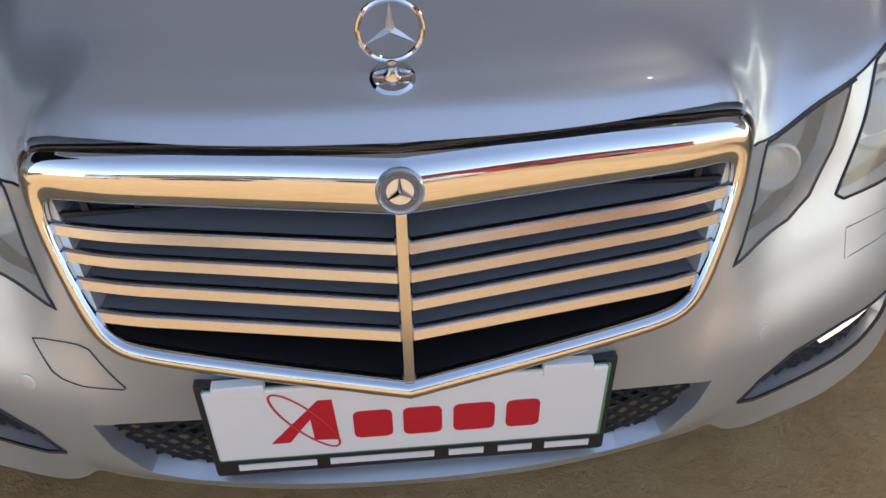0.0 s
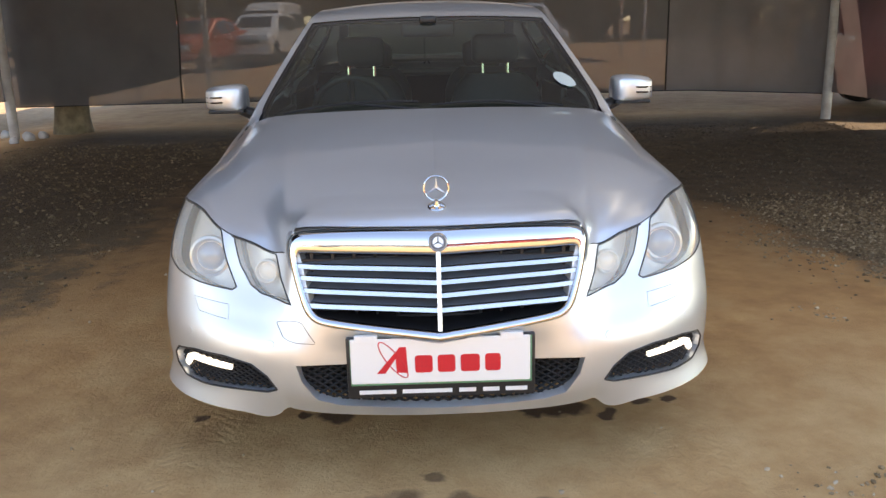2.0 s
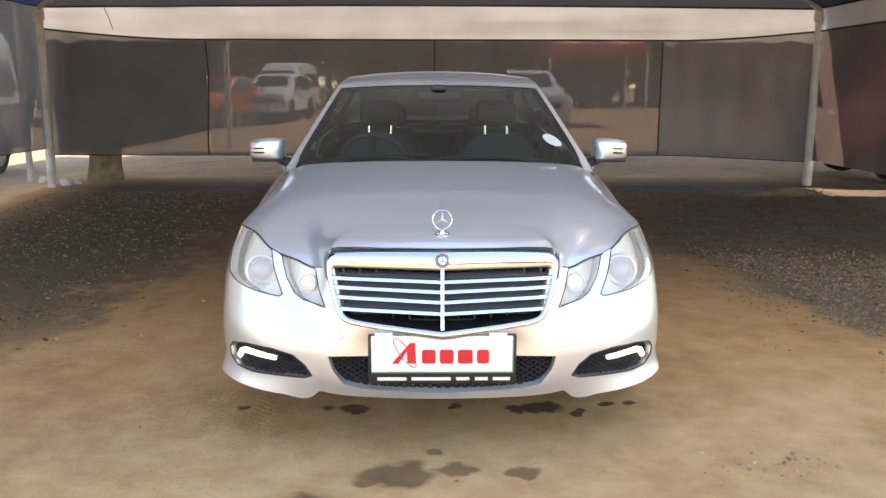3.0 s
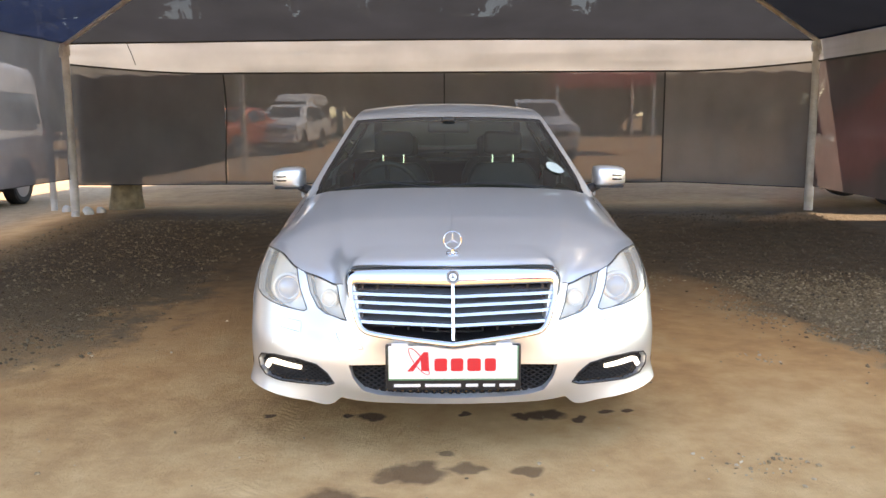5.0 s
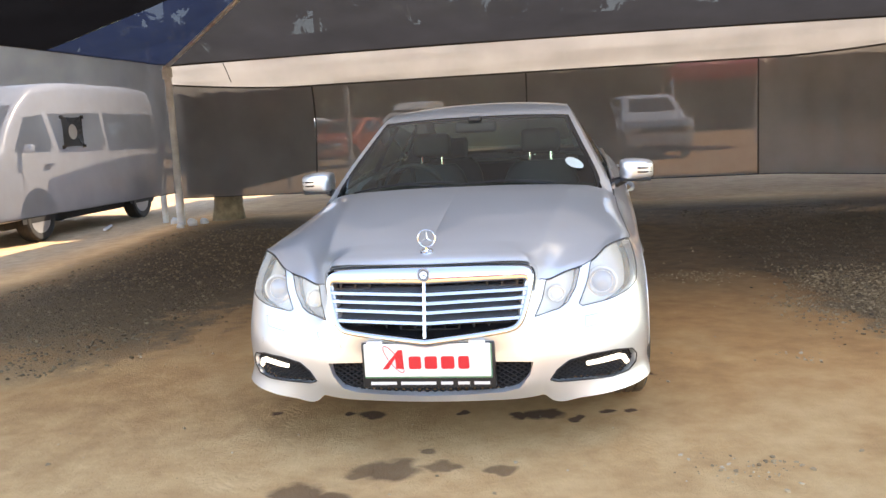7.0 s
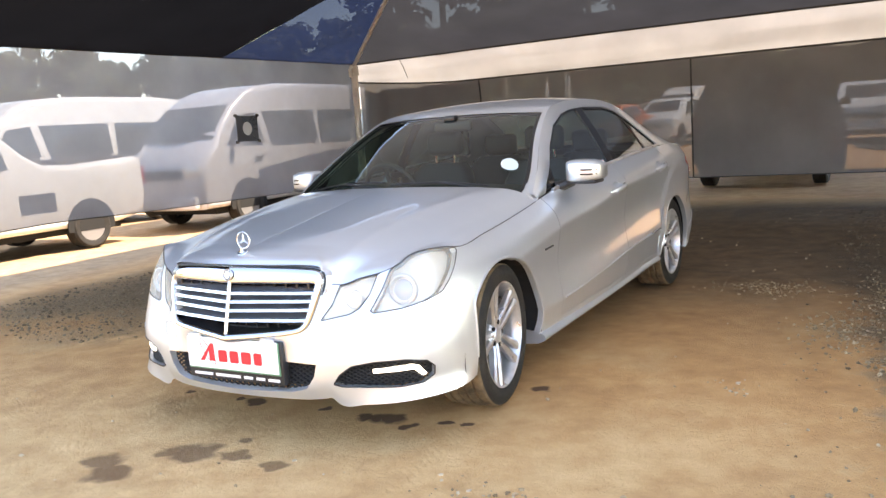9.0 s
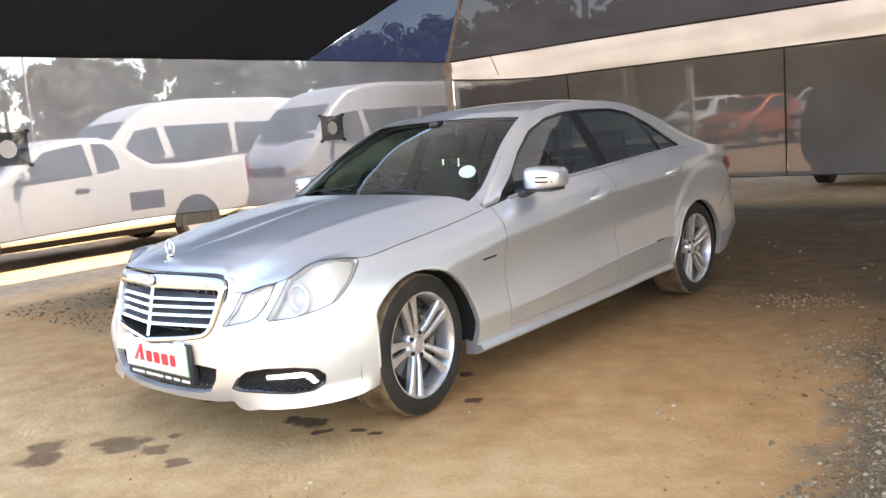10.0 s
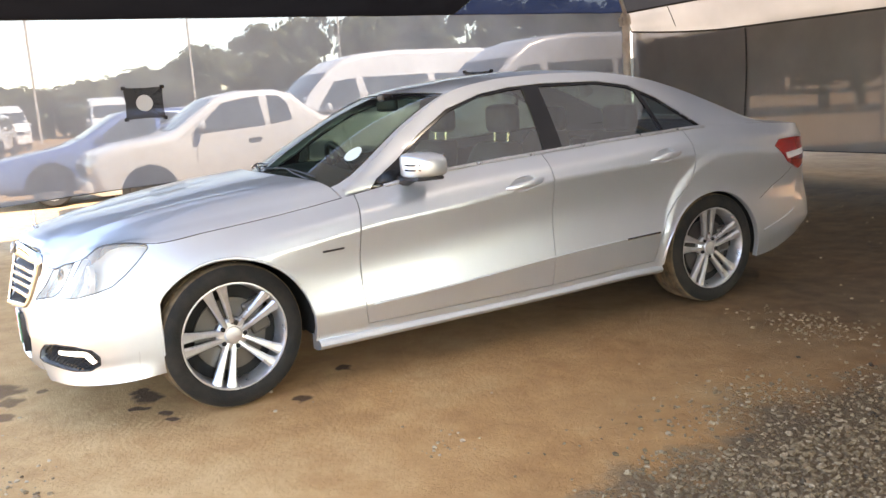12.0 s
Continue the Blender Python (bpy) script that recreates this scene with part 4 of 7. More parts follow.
ell = [(-0.135 + 0.022 * math.cos(a) * 1.6 - 0.02 * math.sin(a), 0.396 + 0.048 * math.sin(a) - 0.028 * math.cos(a) * 0.9) for a in np.linspace(0, 2 * math.pi, 36)]
tube(bm, [(x, PY - 0.0006, z) for x, z in ell], 0.0016, 4, caps=False)
part("red_print", bm, SIGN_RED, plate)
# the strip under it carries a name and a number: plain bars
bm = bmesh.new()
for x0, x1 in ((-0.235, -0.13), (-0.112, 0.03), (0.05, 0.098), (0.118, 0.165), (0.183, 0.245)):
    box(bm, x0, x1, PY + 0.0105, PY + 0.0125, 0.2885, 0.3005)
part("bars_of_print", bm, WHITE_INK, plate)

# parking sensors
for s, z in SENSOR_S:
    for sx in (1, -1):
        p, n = skin_at([(s, z)])[0], outward_normal(skin_at, [(s, z)])[0]
        bm = bmesh.new()
        lathe(bm, [(-0.002, 0.013), (0.0015, 0.0125), (0.002, 0.010), (0.001, 0.0)], 16, "z")
        bmesh.ops.transform(bm, matrix=Matrix.Translation((sx * p[0], p[1], p[2])) @ Vector((sx * n[0], n[1], n[2])).to_track_quat("Z", "Y").to_matrix().to_4x4(), verts=bm.verts)
        part("parking_sensor", bm, PAINT, car, smooth=True)
# towing-eye cover on one side
tow = Skin.grid(skin_at, np.stack(np.meshgrid(np.linspace(0.33, 0.52, 40), np.linspace(0.42, 0.51, 26), indexing="ij"), -1)).cut([(0.487, 0.488), (0.44, 0.496), (0.40, 0.490), (0.362, 0.434), (0.42, 0.437), (0.45, 0.445)])
cover = tow.build("towing_cover", PAINT, car, mirror="yes", lift=0.0004)
bm = bmesh.new()
_o = [(0.487, 0.488), (0.468, 0.493), (0.44, 0.496), (0.418, 0.4955), (0.402, 0.491), (0.362, 0.438), (0.366, 0.4345), (0.42, 0.437), (0.445, 0.442), (0.46, 0.450)]
_o = [(a[0] + (b[0] - a[0]) * t, a[1] + (b[1] - a[1]) * t) for a, b in zip(_o, _o[1:] + _o[:1]) for t in (0, 0.33, 0.66)]
_r = skin_at(_o + _o[:1])
tube(bm, [(-q[0], q[1] - 0.001, q[2]) for q in _r], 0.0008, 5, caps=False)
part("cover_seam", bm, BLACK, cover, smooth=True)

# wheels
def build_wheel():
    w = thing("wheel", "", "", None)
    bm = bmesh.new()
    rings_close = [(0.106, 0.2385), (0.113, 0.243), (0.1195, 0.258), (0.1205, 0.283), (0.114, 0.306), (0.105, 0.3175)]
    lathe(bm, [(x, r) for x, r in rings_close] + [(0.09, 0.30), (0.09, 0.240)], 72, "x", close=True)
    tyre = part("tyre", bm, RUBBER, w, smooth=True)
    bm = bmesh.new()
    lathe(bm, [(0.106, 0.3165), (0.098, 0.3225), (0.068, 0.3252), (0.064, 0.3185), (0.054, 0.3185), (0.050, 0.3258), (0.026, 0.3265), (0.022, 0.319), (0.012, 0.319), (0.008, 0.3265), (-0.012, 0.3265), (-0.016, 0.319), (-0.026, 0.319), (-0.03, 0.3262), (-0.054, 0.3256), (-0.058, 0.3185), (-0.068, 0.3185), (-0.072, 0.325), (-0.10, 0.321), (-0.118, 0.29), (-0.115, 0.26), (-0.1, 0.241), (0.0, 0.241)], 72, "x", close=True)
    part("tread", bm, TREAD, tyre, smooth=True, sharp=30)
    bm = bmesh.new()
    lathe(bm, [(0.105, 0.2445), (0.112, 0.2425), (0.1125, 0.236), (0.102, 0.229), (0.06, 0.222), (-0.1, 0.218), (-0.1, 0.24), (0.0, 0.239), (0.09, 0.241)], 72, "x", close=True)
    rim = part("rim", bm, ALLOY, w, "bright alloy wheel with five twin spokes", smooth=True)
    bm = bmesh.new()
    for k in range(5):
        for sgn in (-1, 1):
            vs = []
            for r, cx, wd, th in ((0.040, 0.068, 0.0125, 0.03), (0.09, 0.079, 0.0125, 0.028), (0.15, 0.087, 0.0155, 0.026), (0.205, 0.095, 0.0215, 0.024), (0.2355, 0.1, 0.0275, 0.02)):
                off = sgn * (0.0125 + 0.0235 * (r / 0.235))
                ring = [bm.verts.new((cx + dx, off + dw, r)) for dx, dw in ((0.0, -wd), (0.008, -wd * 0.55), (0.008, wd * 0.55), (0.0, wd), (-th, wd * 0.8), (-th, -wd * 0.8))]
                vs.append(ring)
            for a, b in zip(vs, vs[1:]):
                for j in range(6):
                    bm.faces.new((a[j], a[(j + 1) % 6], b[(j + 1) % 6], b[j]))
            bm.faces.new(vs[0])
            bm.faces.new(vs[-1])
            new_verts = [v for ring in vs for v in ring]
            bmesh.ops.rotate(bm, verts=new_verts, cent=(0, 0, 0), matrix=Matrix.Rotation(radians(72 * k), 3, "X"))
    part("spokes", bm, ALLOY, rim, smooth=True, sharp=30)
    bm = bmesh.new()
    lathe(bm, [(0.02, 0.074), (0.062, 0.074), (0.074, 0.062), (0.076, 0.040), (0.084, 0.036), (0.086, 0.030), (0.084, 0.0)], 40, "x")
    part("hub", bm, ALLOY, rim, smooth=True)
    for k in range(5):
        a = radians(36 + 72 * k)
        bm = bmesh.new()
        lathe(bm, [(0.070, 0.0105), (0.0815, 0.0105), (0.082, 0.001)], 12, "x")
        bmesh.ops.translate(bm, verts=bm.verts, vec=(0, 0.055 * math.sin(a), 0.055 * math.cos(a)))
        part("bolt", bm, DARK, rim)
    bm = bmesh.new()
    lathe(bm, [(0.03, 0.165), (0.045, 0.165), (0.045, 0.08), (0.03, 0.08)], 48, "x", close=True)
    part("brake_disc", bm, DISC, w, smooth=True)
    bm = bmesh.new()
    box(bm, 0.02, 0.06, 0.09, 0.185, -0.06, 0.10, 0.015)
    part("brake_caliper", bm, DISC, w)
    bm = bmesh.new()
    lathe(bm, [(0.012, 0.2185), (0.022, 0.2185), (0.022, 0.0)], 32, "x")
    part("back_plate", bm, DARK, w)
    return w


wheel = build_wheel()
wheel.parent = car
wheel.matrix_basis = pose(0.756, 0, 0.326, 0, 0, 6) @ pose(0, 0, 0, 18)
for x, y, turn, spin in ((-0.756, 0, 186, 20), (0.765, 2.874, 0, 5), (-0.765, 2.874, 180, 50)):
    c = copy_thing(wheel, pose(x, y, 0.326, 0, 0, turn) @ pose(0, 0, 0, spin))
    c.parent = car
for sx in (1, -1):
    for cy, cz in ((-0.005, 0.296), (2.845, 0.29)):
        bm = bmesh.new()
        a = np.linspace(-0.12, math.pi + 0.12, 28)
        for k in range(27):
            q = [bm.verts.new((sx * x, cy + 0.395 * math.cos(b), cz + 0.395 * math.sin(b))) for x, b in ((0.50, a[k]), (0.885, a[k]), (0.885, a[k + 1]), (0.50, a[k + 1]))]
            bm.faces.new(q)
        part("wheel_liner", bm, DARK, car)
        # flared lip of the arch
        bm = bmesh.new()
        ang = np.linspace(0.03, math.pi - 0.03, 50)
        p = skin_at([(float(side_s(cy + 0.385 * math.cos(b))), max(0.22, cz + 0.385 * math.sin(b))) for b in ang])
        tube(bm, [(sx * (q[0] - 0.003), q[1], q[2]) for q in p], 0.007, 6)
        part("arch_lip", bm, PAINT, car, smooth=True)
    # sill moulding
    bm = bmesh.new()
    rings = []
    for y in np.linspace(0.385, 2.455, 30):
        st = side_s(y)
        z0 = float(_lz[0](st))
        ring = [(0.885, z0 + 0.004), (0.905, z0 - 0.006), (0.912, z0 - 0.022), (0.905, z0 - 0.034), (0.87, z0 - 0.05), (0.80, z0 - 0.055), (0.80, z0 + 0.02)]
        rings.append([bm.verts.new((sx * (x - 0.005), y, z)) for x, z in ring])
    for a, b in zip(rings, rings[1:]):
        for j in range(7):
            bm.faces.new((a[j], a[(j + 1) % 7], b[(j + 1) % 7], b[j]))
    bm.faces.new(rings[0])
    bm.faces.new(rings[-1])
    part("sill", bm, PAINT, car, smooth=True, sharp=50)
    # thin bright badge on the wing
    bm = bmesh.new()
    p, q = (skin_at([(float(side_s(y)), z)])[0] for y, z in ((0.432, 0.650), (0.535, 0.655)))
    tube(bm, [(sx * (p[0] + 0.002), p[1], p[2]), (sx * (q[0] + 0.001), q[1], q[2])], 0.005, 6)
    part("wing_badge", bm, BLACK, car)
    # rubbing strip with a bright rear end
    bm = bmesh.new()
    tube(bm, [(sx * (v[0] + 0.002), v[1], v[2]) for v in skin_at([(float(side_s(y)), float(_lz[1](side_s(y))) + 0.004) for y in np.linspace(0.66, 2.40, 40)])], 0.006, 6)
    part("rub_strip", bm, PAINT, car, smooth=True)
    bm = bmesh.new()
    tube(bm, [(sx * (v[0] + 0.004), v[1], v[2]) for v in skin_at([(float(side_s(y)), float(_lz[1](side_s(y))) + 0.004) for y in np.linspace(2.18, 2.42, 8)])], 0.006, 6)
    part("rub_strip_end", bm, CHROME, car, smooth=True)
    # rear bumper: joint under the lamp and the ridge of its lower valance
    for run, rad, ink in (([(3.235, 0.585), (3.36, 0.648), (3.5, 0.70), (3.595, 0.742)], 0.0016, BLACK), ([(3.27, 0.385), (3.40, 0.420), (3.52, 0.452), (3.595, 0.478)], 0.006, PAINT)):
        path = curve([p[0] for p in run], [p[1] for p in run])
        bm = bmesh.new()
        tube(bm, [(sx * v[0], v[1], v[2]) for v in skin_at([(float(side_s(y)), float(path(y))) for y in np.linspace(run[0][0], run[-1][0], 16)])], rad, 6)
        part("bumper_joint" if ink is BLACK else "bumper_ridge", bm, ink, car, smooth=True)
    # door mirror
    mirror = new("door_mirror")
    mirror.parent = car
    tagged(mirror, "silver door mirror with a dark foot")
    bm = bmesh.new()
    rings = []
    for x, y0, y1, z0, z1 in ((0.850, 0.93, 1.03, 0.964, 1.054), (0.858, 0.905, 1.04, 0.959, 1.066), (0.885, 0.886, 1.05, 0.956, 1.073), (0.93, 0.884, 1.053, 0.956, 1.073), (0.975, 0.894, 1.057, 0.957, 1.069), (1.012, 0.913, 1.06, 0.960, 1.061), (1.031, 0.94, 1.06, 0.966, 1.050), (1.038, 0.965, 1.055, 0.973, 1.040)):
        ring = []
        cy, cz, hy, hz = (y0 + y1) / 2, (z0 + z1) / 2, (y1 - y0) / 2, (z1 - z0) / 2
        for a in np.linspace(0, 2 * math.pi, 20, endpoint=False):
            c, s = math.cos(a), math.sin(a)
            ring.append(bm.verts.new((sx * x, cy + hy * math.copysign(abs(c) ** 0.38, c), cz + hz * math.copysign(abs(s) ** 0.40, s))))
        rings.append(ring)
    for a, b in zip(rings, rings[1:]):
        for k in range(20):
            bm.faces.new((a[k], a[(k + 1) % 20], b[(k + 1) % 20], b[k]))
    bm.faces.new(rings[0])
    bm.faces.new(rings[-1])
    part("housing", bm, PAINT, mirror, smooth=True, sharp=60)
    bm = bmesh.new()
    box(bm, min(sx * 0.855, sx * 1.02), max(sx * 0.855, sx * 1.02), 0.91, 1.05, 0.944, 0.962, 0.008)
    part("lower_trim", bm, BLACK, mirror, smooth=True)
    bm = bmesh.new()
    tube(bm, [(sx * 0.79, 0.93, 0.925), (sx * 0.83, 0.95, 0.94), (sx * 0.88, 0.965, 0.955)], [0.035, 0.028, 0.022], 10)
    part("foot", bm, BLACK, mirror, smooth=True)
    for z in (0.995, 1.018):
        bm = bmesh.new()
        tube(bm, [(sx * 0.945, 0.884, z + 0.002), (sx * 0.985, 0.897, z), (sx * 1.02, 0.928, z)], 0.0045, 6)
        part("indicator_slot", bm, GLOSS_BLACK, mirror, smooth=True)
    bm = bmesh.new()
    box(bm, min(sx * 0.865, sx * 1.02), max(sx * 0.865, sx * 1.02), 1.046, 1.056, 0.972, 1.06, 0.004)
    part("mirror_glass", bm, CHROME, mirror)

    for o in mirror.children:
        o.matrix_basis = pose(0, -0.03, -0.014)

# cowl, wipers, disc on the screen
bm = bmesh.new()
rings = []
for x in np.linspace(-0.70, 0.70, 31):
    u = abs(x) / 0.76
    y = 0.40 + 0.18 * u**2
    z = float(_cowl_u(min(u, 0.94)))
    rings.append([bm.verts.new((x, y - 0.03, z - 0.03)), bm.verts.new((x, y + 0.012, z - 0.022)), bm.verts.new((x, y + 0.09, z - 0.012))])
for a, b in zip(rings, rings[1:]):
    for k in range(2):
        bm.faces.new((a[k], a[k + 1], b[k + 1], b[k]))
part("cowl", bm, BLACK, car, smooth=True)


def screen_point(x, t, lift=0.012):
    w = float(_ra[0](np.array(t)))
    p = cabin_at([(t, x / w)])[0]
    return (x, p[1] - lift * 0.7, p[2] + lift)


for x0, x1, t0, t1 in ((-0.62, -0.05, 0.018, 0.022), (0.0, 0.56, 0.014, 0.018)):
    bm = bmesh.new()
    tube(bm, [screen_point(x0 + (x1 - x0) * k / 12, t0 + (t1 - t0) * k / 12 + 0.006 * math.sin(math.pi * k / 12), 0.006) for k in range(13)], 0.0045, 6)
    wip = part("wiper", bm, BLACK, car, smooth=True)
    bm = bmesh.new()
    tube(bm, [screen_point(x1, 0.006, 0.006), screen_point((x0 + x1) / 2 + 0.1, 0.014, 0.012), screen_point((x0 + x1) / 2, t0 + 0.006, 0.011)], 0.0055, 6)
    part("wiper_arm", bm, BLACK, wip, smooth=True)
# sun-bleached licence disc
sticker = Skin.grid(cabin_at, np.stack(np.meshgrid(np.linspace(0.07, 0.135, 30), np.linspace(0.68, 0.92, 40), indexing="ij"), -1))
_c = np.array([0.098, 0.80])
disc = sticker.cut([(_c[0] + 0.0165 * math.cos(a), _c[1] + 0.065 * math.sin(a)) for a in np.linspace(0, 2 * math.pi, 32, endpoint=False)])
disc.build("licence_disc", mat("licence_disc_paper", (0.62, 0.72, 0.70), 0.6), car, "pale round paper disc", lift=0.002)

# underside and cabin interior
bm = bmesh.new()
box(bm, -0.55, 0.55, -0.60, 3.80, 0.20, 0.34, 0.03)
box(bm, -0.80, 0.80, 0.45, 2.38, 0.215, 0.30, 0.03)
box(bm, -0.56, 0.56, -0.58, -0.45, 0.23, 0.6, 0.02)
box(bm, -0.60, 0.60, 3.3, 3.86, 0.36, 0.8, 0.02)
part("underbody", bm, DARK, car)
bm = bmesh.new()
box(bm, -0.66, 0.66, 0.46, 0.50, 0.3, 0.84)
box(bm, -0.78, 0.78, 3.10, 3.16, 0.3, 0.99)
box(bm, -0.80, 0.80, 0.45, 3.15, 0.30, 0.34)
part("cabin_floor", bm, DARK, car)
bm = bmesh.new()
rings = []
for x in np.linspace(-0.70, 0.70, 25):
    hump = 0.03 * math.exp(-(((x + 0.37) / 0.2) ** 2))
    rings.append([bm.verts.new(v) for v in ((x, 0.56 + 0.12 * x * x, 0.92 - 0.12 * x * x), (x, 0.70, 0.945 + hump - 0.05 * x * x), (x, 0.86, 0.955 + hump - 0.05 * x * x), (x, 0.97, 0.92 + hump), (x, 1.0, 0.80), (x, 0.95, 0.55))])
for a, b in zip(rings, rings[1:]):
    for k in range(5):
        bm.faces.new((a[k], a[k + 1], b[k + 1], b[k]))
part("dashboard", bm, LEATHER, car, "dark dashboard", smooth=True)
# steering wheel, on the car's right
bm = bmesh.new()
tube(bm, [(0.185 * math.cos(a), 0.185 * math.sin(a), 0) for a in np.linspace(0, 2 * math.pi, 41)], 0.016, 10, caps=False)
for a in (0, 180, 270):
    c, s = math.cos(radians(a)), math.sin(radians(a))
    tube(bm, [(0.05 * c, 0.05 * s, 0), (0.18 * c, 0.18 * s, 0)], 0.016, 8)
lathe(bm, [(-0.03, 0.06), (0.02, 0.065), (0.03, 0.03)], 20, "z")
bmesh.ops.transform(bm, matrix=pose(-0.37, 1.06, 0.90, -68, 0, 0), verts=bm.verts)
part("steering_wheel", bm, LEATHER, car, smooth=True)
for x, y, rear in ((-0.37, 1.52, 0), (0.37, 1.52, 0), (-0.36, 2.38, 1), (0.36, 2.38, 1)):
    seat = new("rear_seat" if rear else "front_seat")
    seat.parent = car
    tagged(seat, "dark leather car seat")
    bm = bmesh.new()
    box(bm, x - 0.25, x + 0.25, y - 0.42, y + 0.10, 0.42, 0.60, 0.05)
    part("seat_cushion", bm, LEATHER, seat, smooth=True)
    bm = bmesh.new()
    rings = []
    for z, hw, dy in ((0.52, 0.23, 0.0), (0.70, 0.255, 0.05), (0.90, 0.25, 0.11), (0.985, 0.215, 0.14), (1.035, 0.16, 0.16)):
        ring = []
        for a in np.linspace(0, 2 * math.pi, 20, endpoint=False):
            c, s = math.cos(a), math.sin(a)
            ring.append(bm.verts.new((x + hw * math.copysign(abs(c) ** 0.5, c), y + 0.05 + dy + 0.075 * math.copysign(abs(s) ** 0.6, s), z)))
        rings.append(ring)
    for a, b in zip(rings, rings[1:]):
        for k in range(20):
            bm.faces.new((a[k], a[(k + 1) % 20], b[(k + 1) % 20], b[k]))
    bm.faces.new(rings[0])
    bm.faces.new(rings[-1])
    part("backrest", bm, LEATHER, seat, smooth=True)
    bm = bmesh.new()
    hz = 1.172 if not rear else 1.12
    box(bm, x - 0.13, x + 0.13, y + 0.19, y + 0.29, hz - 0.085, hz + 0.075, 0.04, seg=4)
    head = part("headrest", bm, LEATHER, seat, smooth=True)
    for dx in (-0.07, 0.07):
        bm = bmesh.new()
        tube(bm, [(x + dx, y + 0.225, hz - 0.15), (x + dx, y + 0.23, hz - 0.06)], 0.009, 8)
        part("headrest_post", bm, CHROME, head, smooth=True)
bm = bmesh.new()
box(bm, -0.62, 0.62, 2.62, 3.12, 0.98, 1.0, 0.008)
part("parcel_shelf", bm, LEATHER, car)
# roof lining, inner pillars, interior mirror, sun visors
lining = cabin_piece(T_HEAD + 0.005, T_REAR - 0.005, 0, 0.97, 30, 20).build("roof_lining", LINING, car, mirror="both", lift=-0.03)
for sx in (1, -1):
    cabin_piece(0.02, T_HEAD, 0.93, 0.995, 30, 6).build("inner_pillar", LEATHER, car, mirror="no" if sx > 0 else "yes", lift=-0.022)
    bm = bmesh.new()
    for y0, y1 in ((0.66, 1.70), (1.74, 2.5)):
        box(bm, min(sx * 0.735, sx * 0.775), max(sx * 0.735, sx * 0.775), y0, y1, 0.35, 0.90 + (0.05 if y0 > 1 else 0), 0.02)
    part("door_lining", bm, LEATHER, car, smooth=True)
    bm = bmesh.new()
    box(bm, sx * 0.33 - 0.19, sx * 0.33 + 0.19, 1.30, 1.46, 1.312, 1.332, 0.008)
    part("sun_visor", bm, LINING, car, smooth=True)
bm = bmesh.new()
box(bm, -0.13, 0.13, 1.20, 1.235, 1.245, 1.315, 0.02, seg=3)
box(bm, -0.04, 0.04, 1.17, 1.24, 1.31, 1.345, 0.012)
part("interior_mirror", bm, BLACK, car, smooth=True)


# ---- ground ----
def rise(x, y):
    """The ground climbs a little towards the back and the yard beside the shelter."""
    f = lambda t: max(0.0, min(1.0, t)) ** 2 * (3 - 2 * max(0.0, min(1.0, t)))
    return 0.10 * f((y - 3.5) / 4.0) * f((x + 6.3) / 1.6)


SAND = mat("sandy_ground", (0.36, 0.26, 0.15), 0.95)
xs = np.concatenate([[-900, -300, -120, -60, -40, -30], np.linspace(-22, -6, 40), np.linspace(-5.8, 6, 130), np.linspace(6.5, 16, 14), [24, 40, 60, 120, 300, 900]])
ys = np.concatenate([[-900, -300, -120, -60, -30, -15], np.linspace(-8, -2, 12), np.linspace(-1.9, 8, 110), np.linspace(8.4, 24, 30), [32, 45, 60, 120, 300, 900]])


def ground_z(x, y):
    near = 1 if abs(x) < 25 and -10 < y < 30 else 0
    calm = 0.35 if -1.0 < x < 1.0 and -0.3 < y < 3.2 else 1.0
    return rise(x, y) + near * calm * (0.016 * noise.noise((x * 0.6, y * 0.6, 0)) + 0.007 * noise.noise((x * 2.6, y * 2.6, 5)) + 0.004 * noise.noise((x * 7, y * 7, 9))) - 0.008


gv = [(x, y, ground_z(x, y)) for x in xs for y in ys]
ny = len(ys)
gf = [(i * ny + j, (i + 1) * ny + j, (i + 1) * ny + j + 1, i * ny + j + 1) for i in range(len(xs) - 1) for j in range(ny - 1)]
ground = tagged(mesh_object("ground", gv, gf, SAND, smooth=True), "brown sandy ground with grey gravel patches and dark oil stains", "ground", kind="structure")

# colour: sand, coarse earth and gravel patches, painted shade and daylight, oil stains
g_co = node(SAND, "ShaderNodeTexCoord")
g_big = node(SAND, "ShaderNodeTexNoise", Scale=0.9, Detail=7.0, Roughness=0.62)
g_fine = node(SAND, "ShaderNodeTexNoise", Scale=38.0, Detail=6.0, Roughness=0.7)
g_mid = node(SAND, "ShaderNodeTexNoise", Scale=6.0, Detail=6.0, Roughness=0.65)
for n in (g_big, g_fine, g_mid):
    link(SAND, g_co, "Object", n, "Vector")
g_r1 = ramp(SAND, [(0.34, (0.40, 0.188, 0.064)), (0.5, (0.595, 0.315, 0.122)), (0.66, (0.73, 0.44, 0.198))])
g_add = node(SAND, "ShaderNodeMath", operation="MULTIPLY_ADD")
link(SAND, g_mid, "Fac", g_add, 0)
g_add.inputs[1].default_value = 0.36
g_half = node(SAND, "ShaderNodeMath", operation="MULTIPLY")
link(SAND, g_big, "Fac", g_half, 0)
g_half.inputs[1].default_value = 0.64
link(SAND, g_half, 0, g_add, 2)
link(SAND, g_add, 0, g_r1, "Fac")
g_r2 = ramp(SAND, [(0.25, (0.15, 0.098, 0.050)), (0.5, (0.25, 0.168, 0.088)), (0.75, (0.38, 0.27, 0.148))])
link(SAND, g_fine, "Fac", g_r2, "Fac")
g_sep = node(SAND, "ShaderNodeSeparateXYZ")
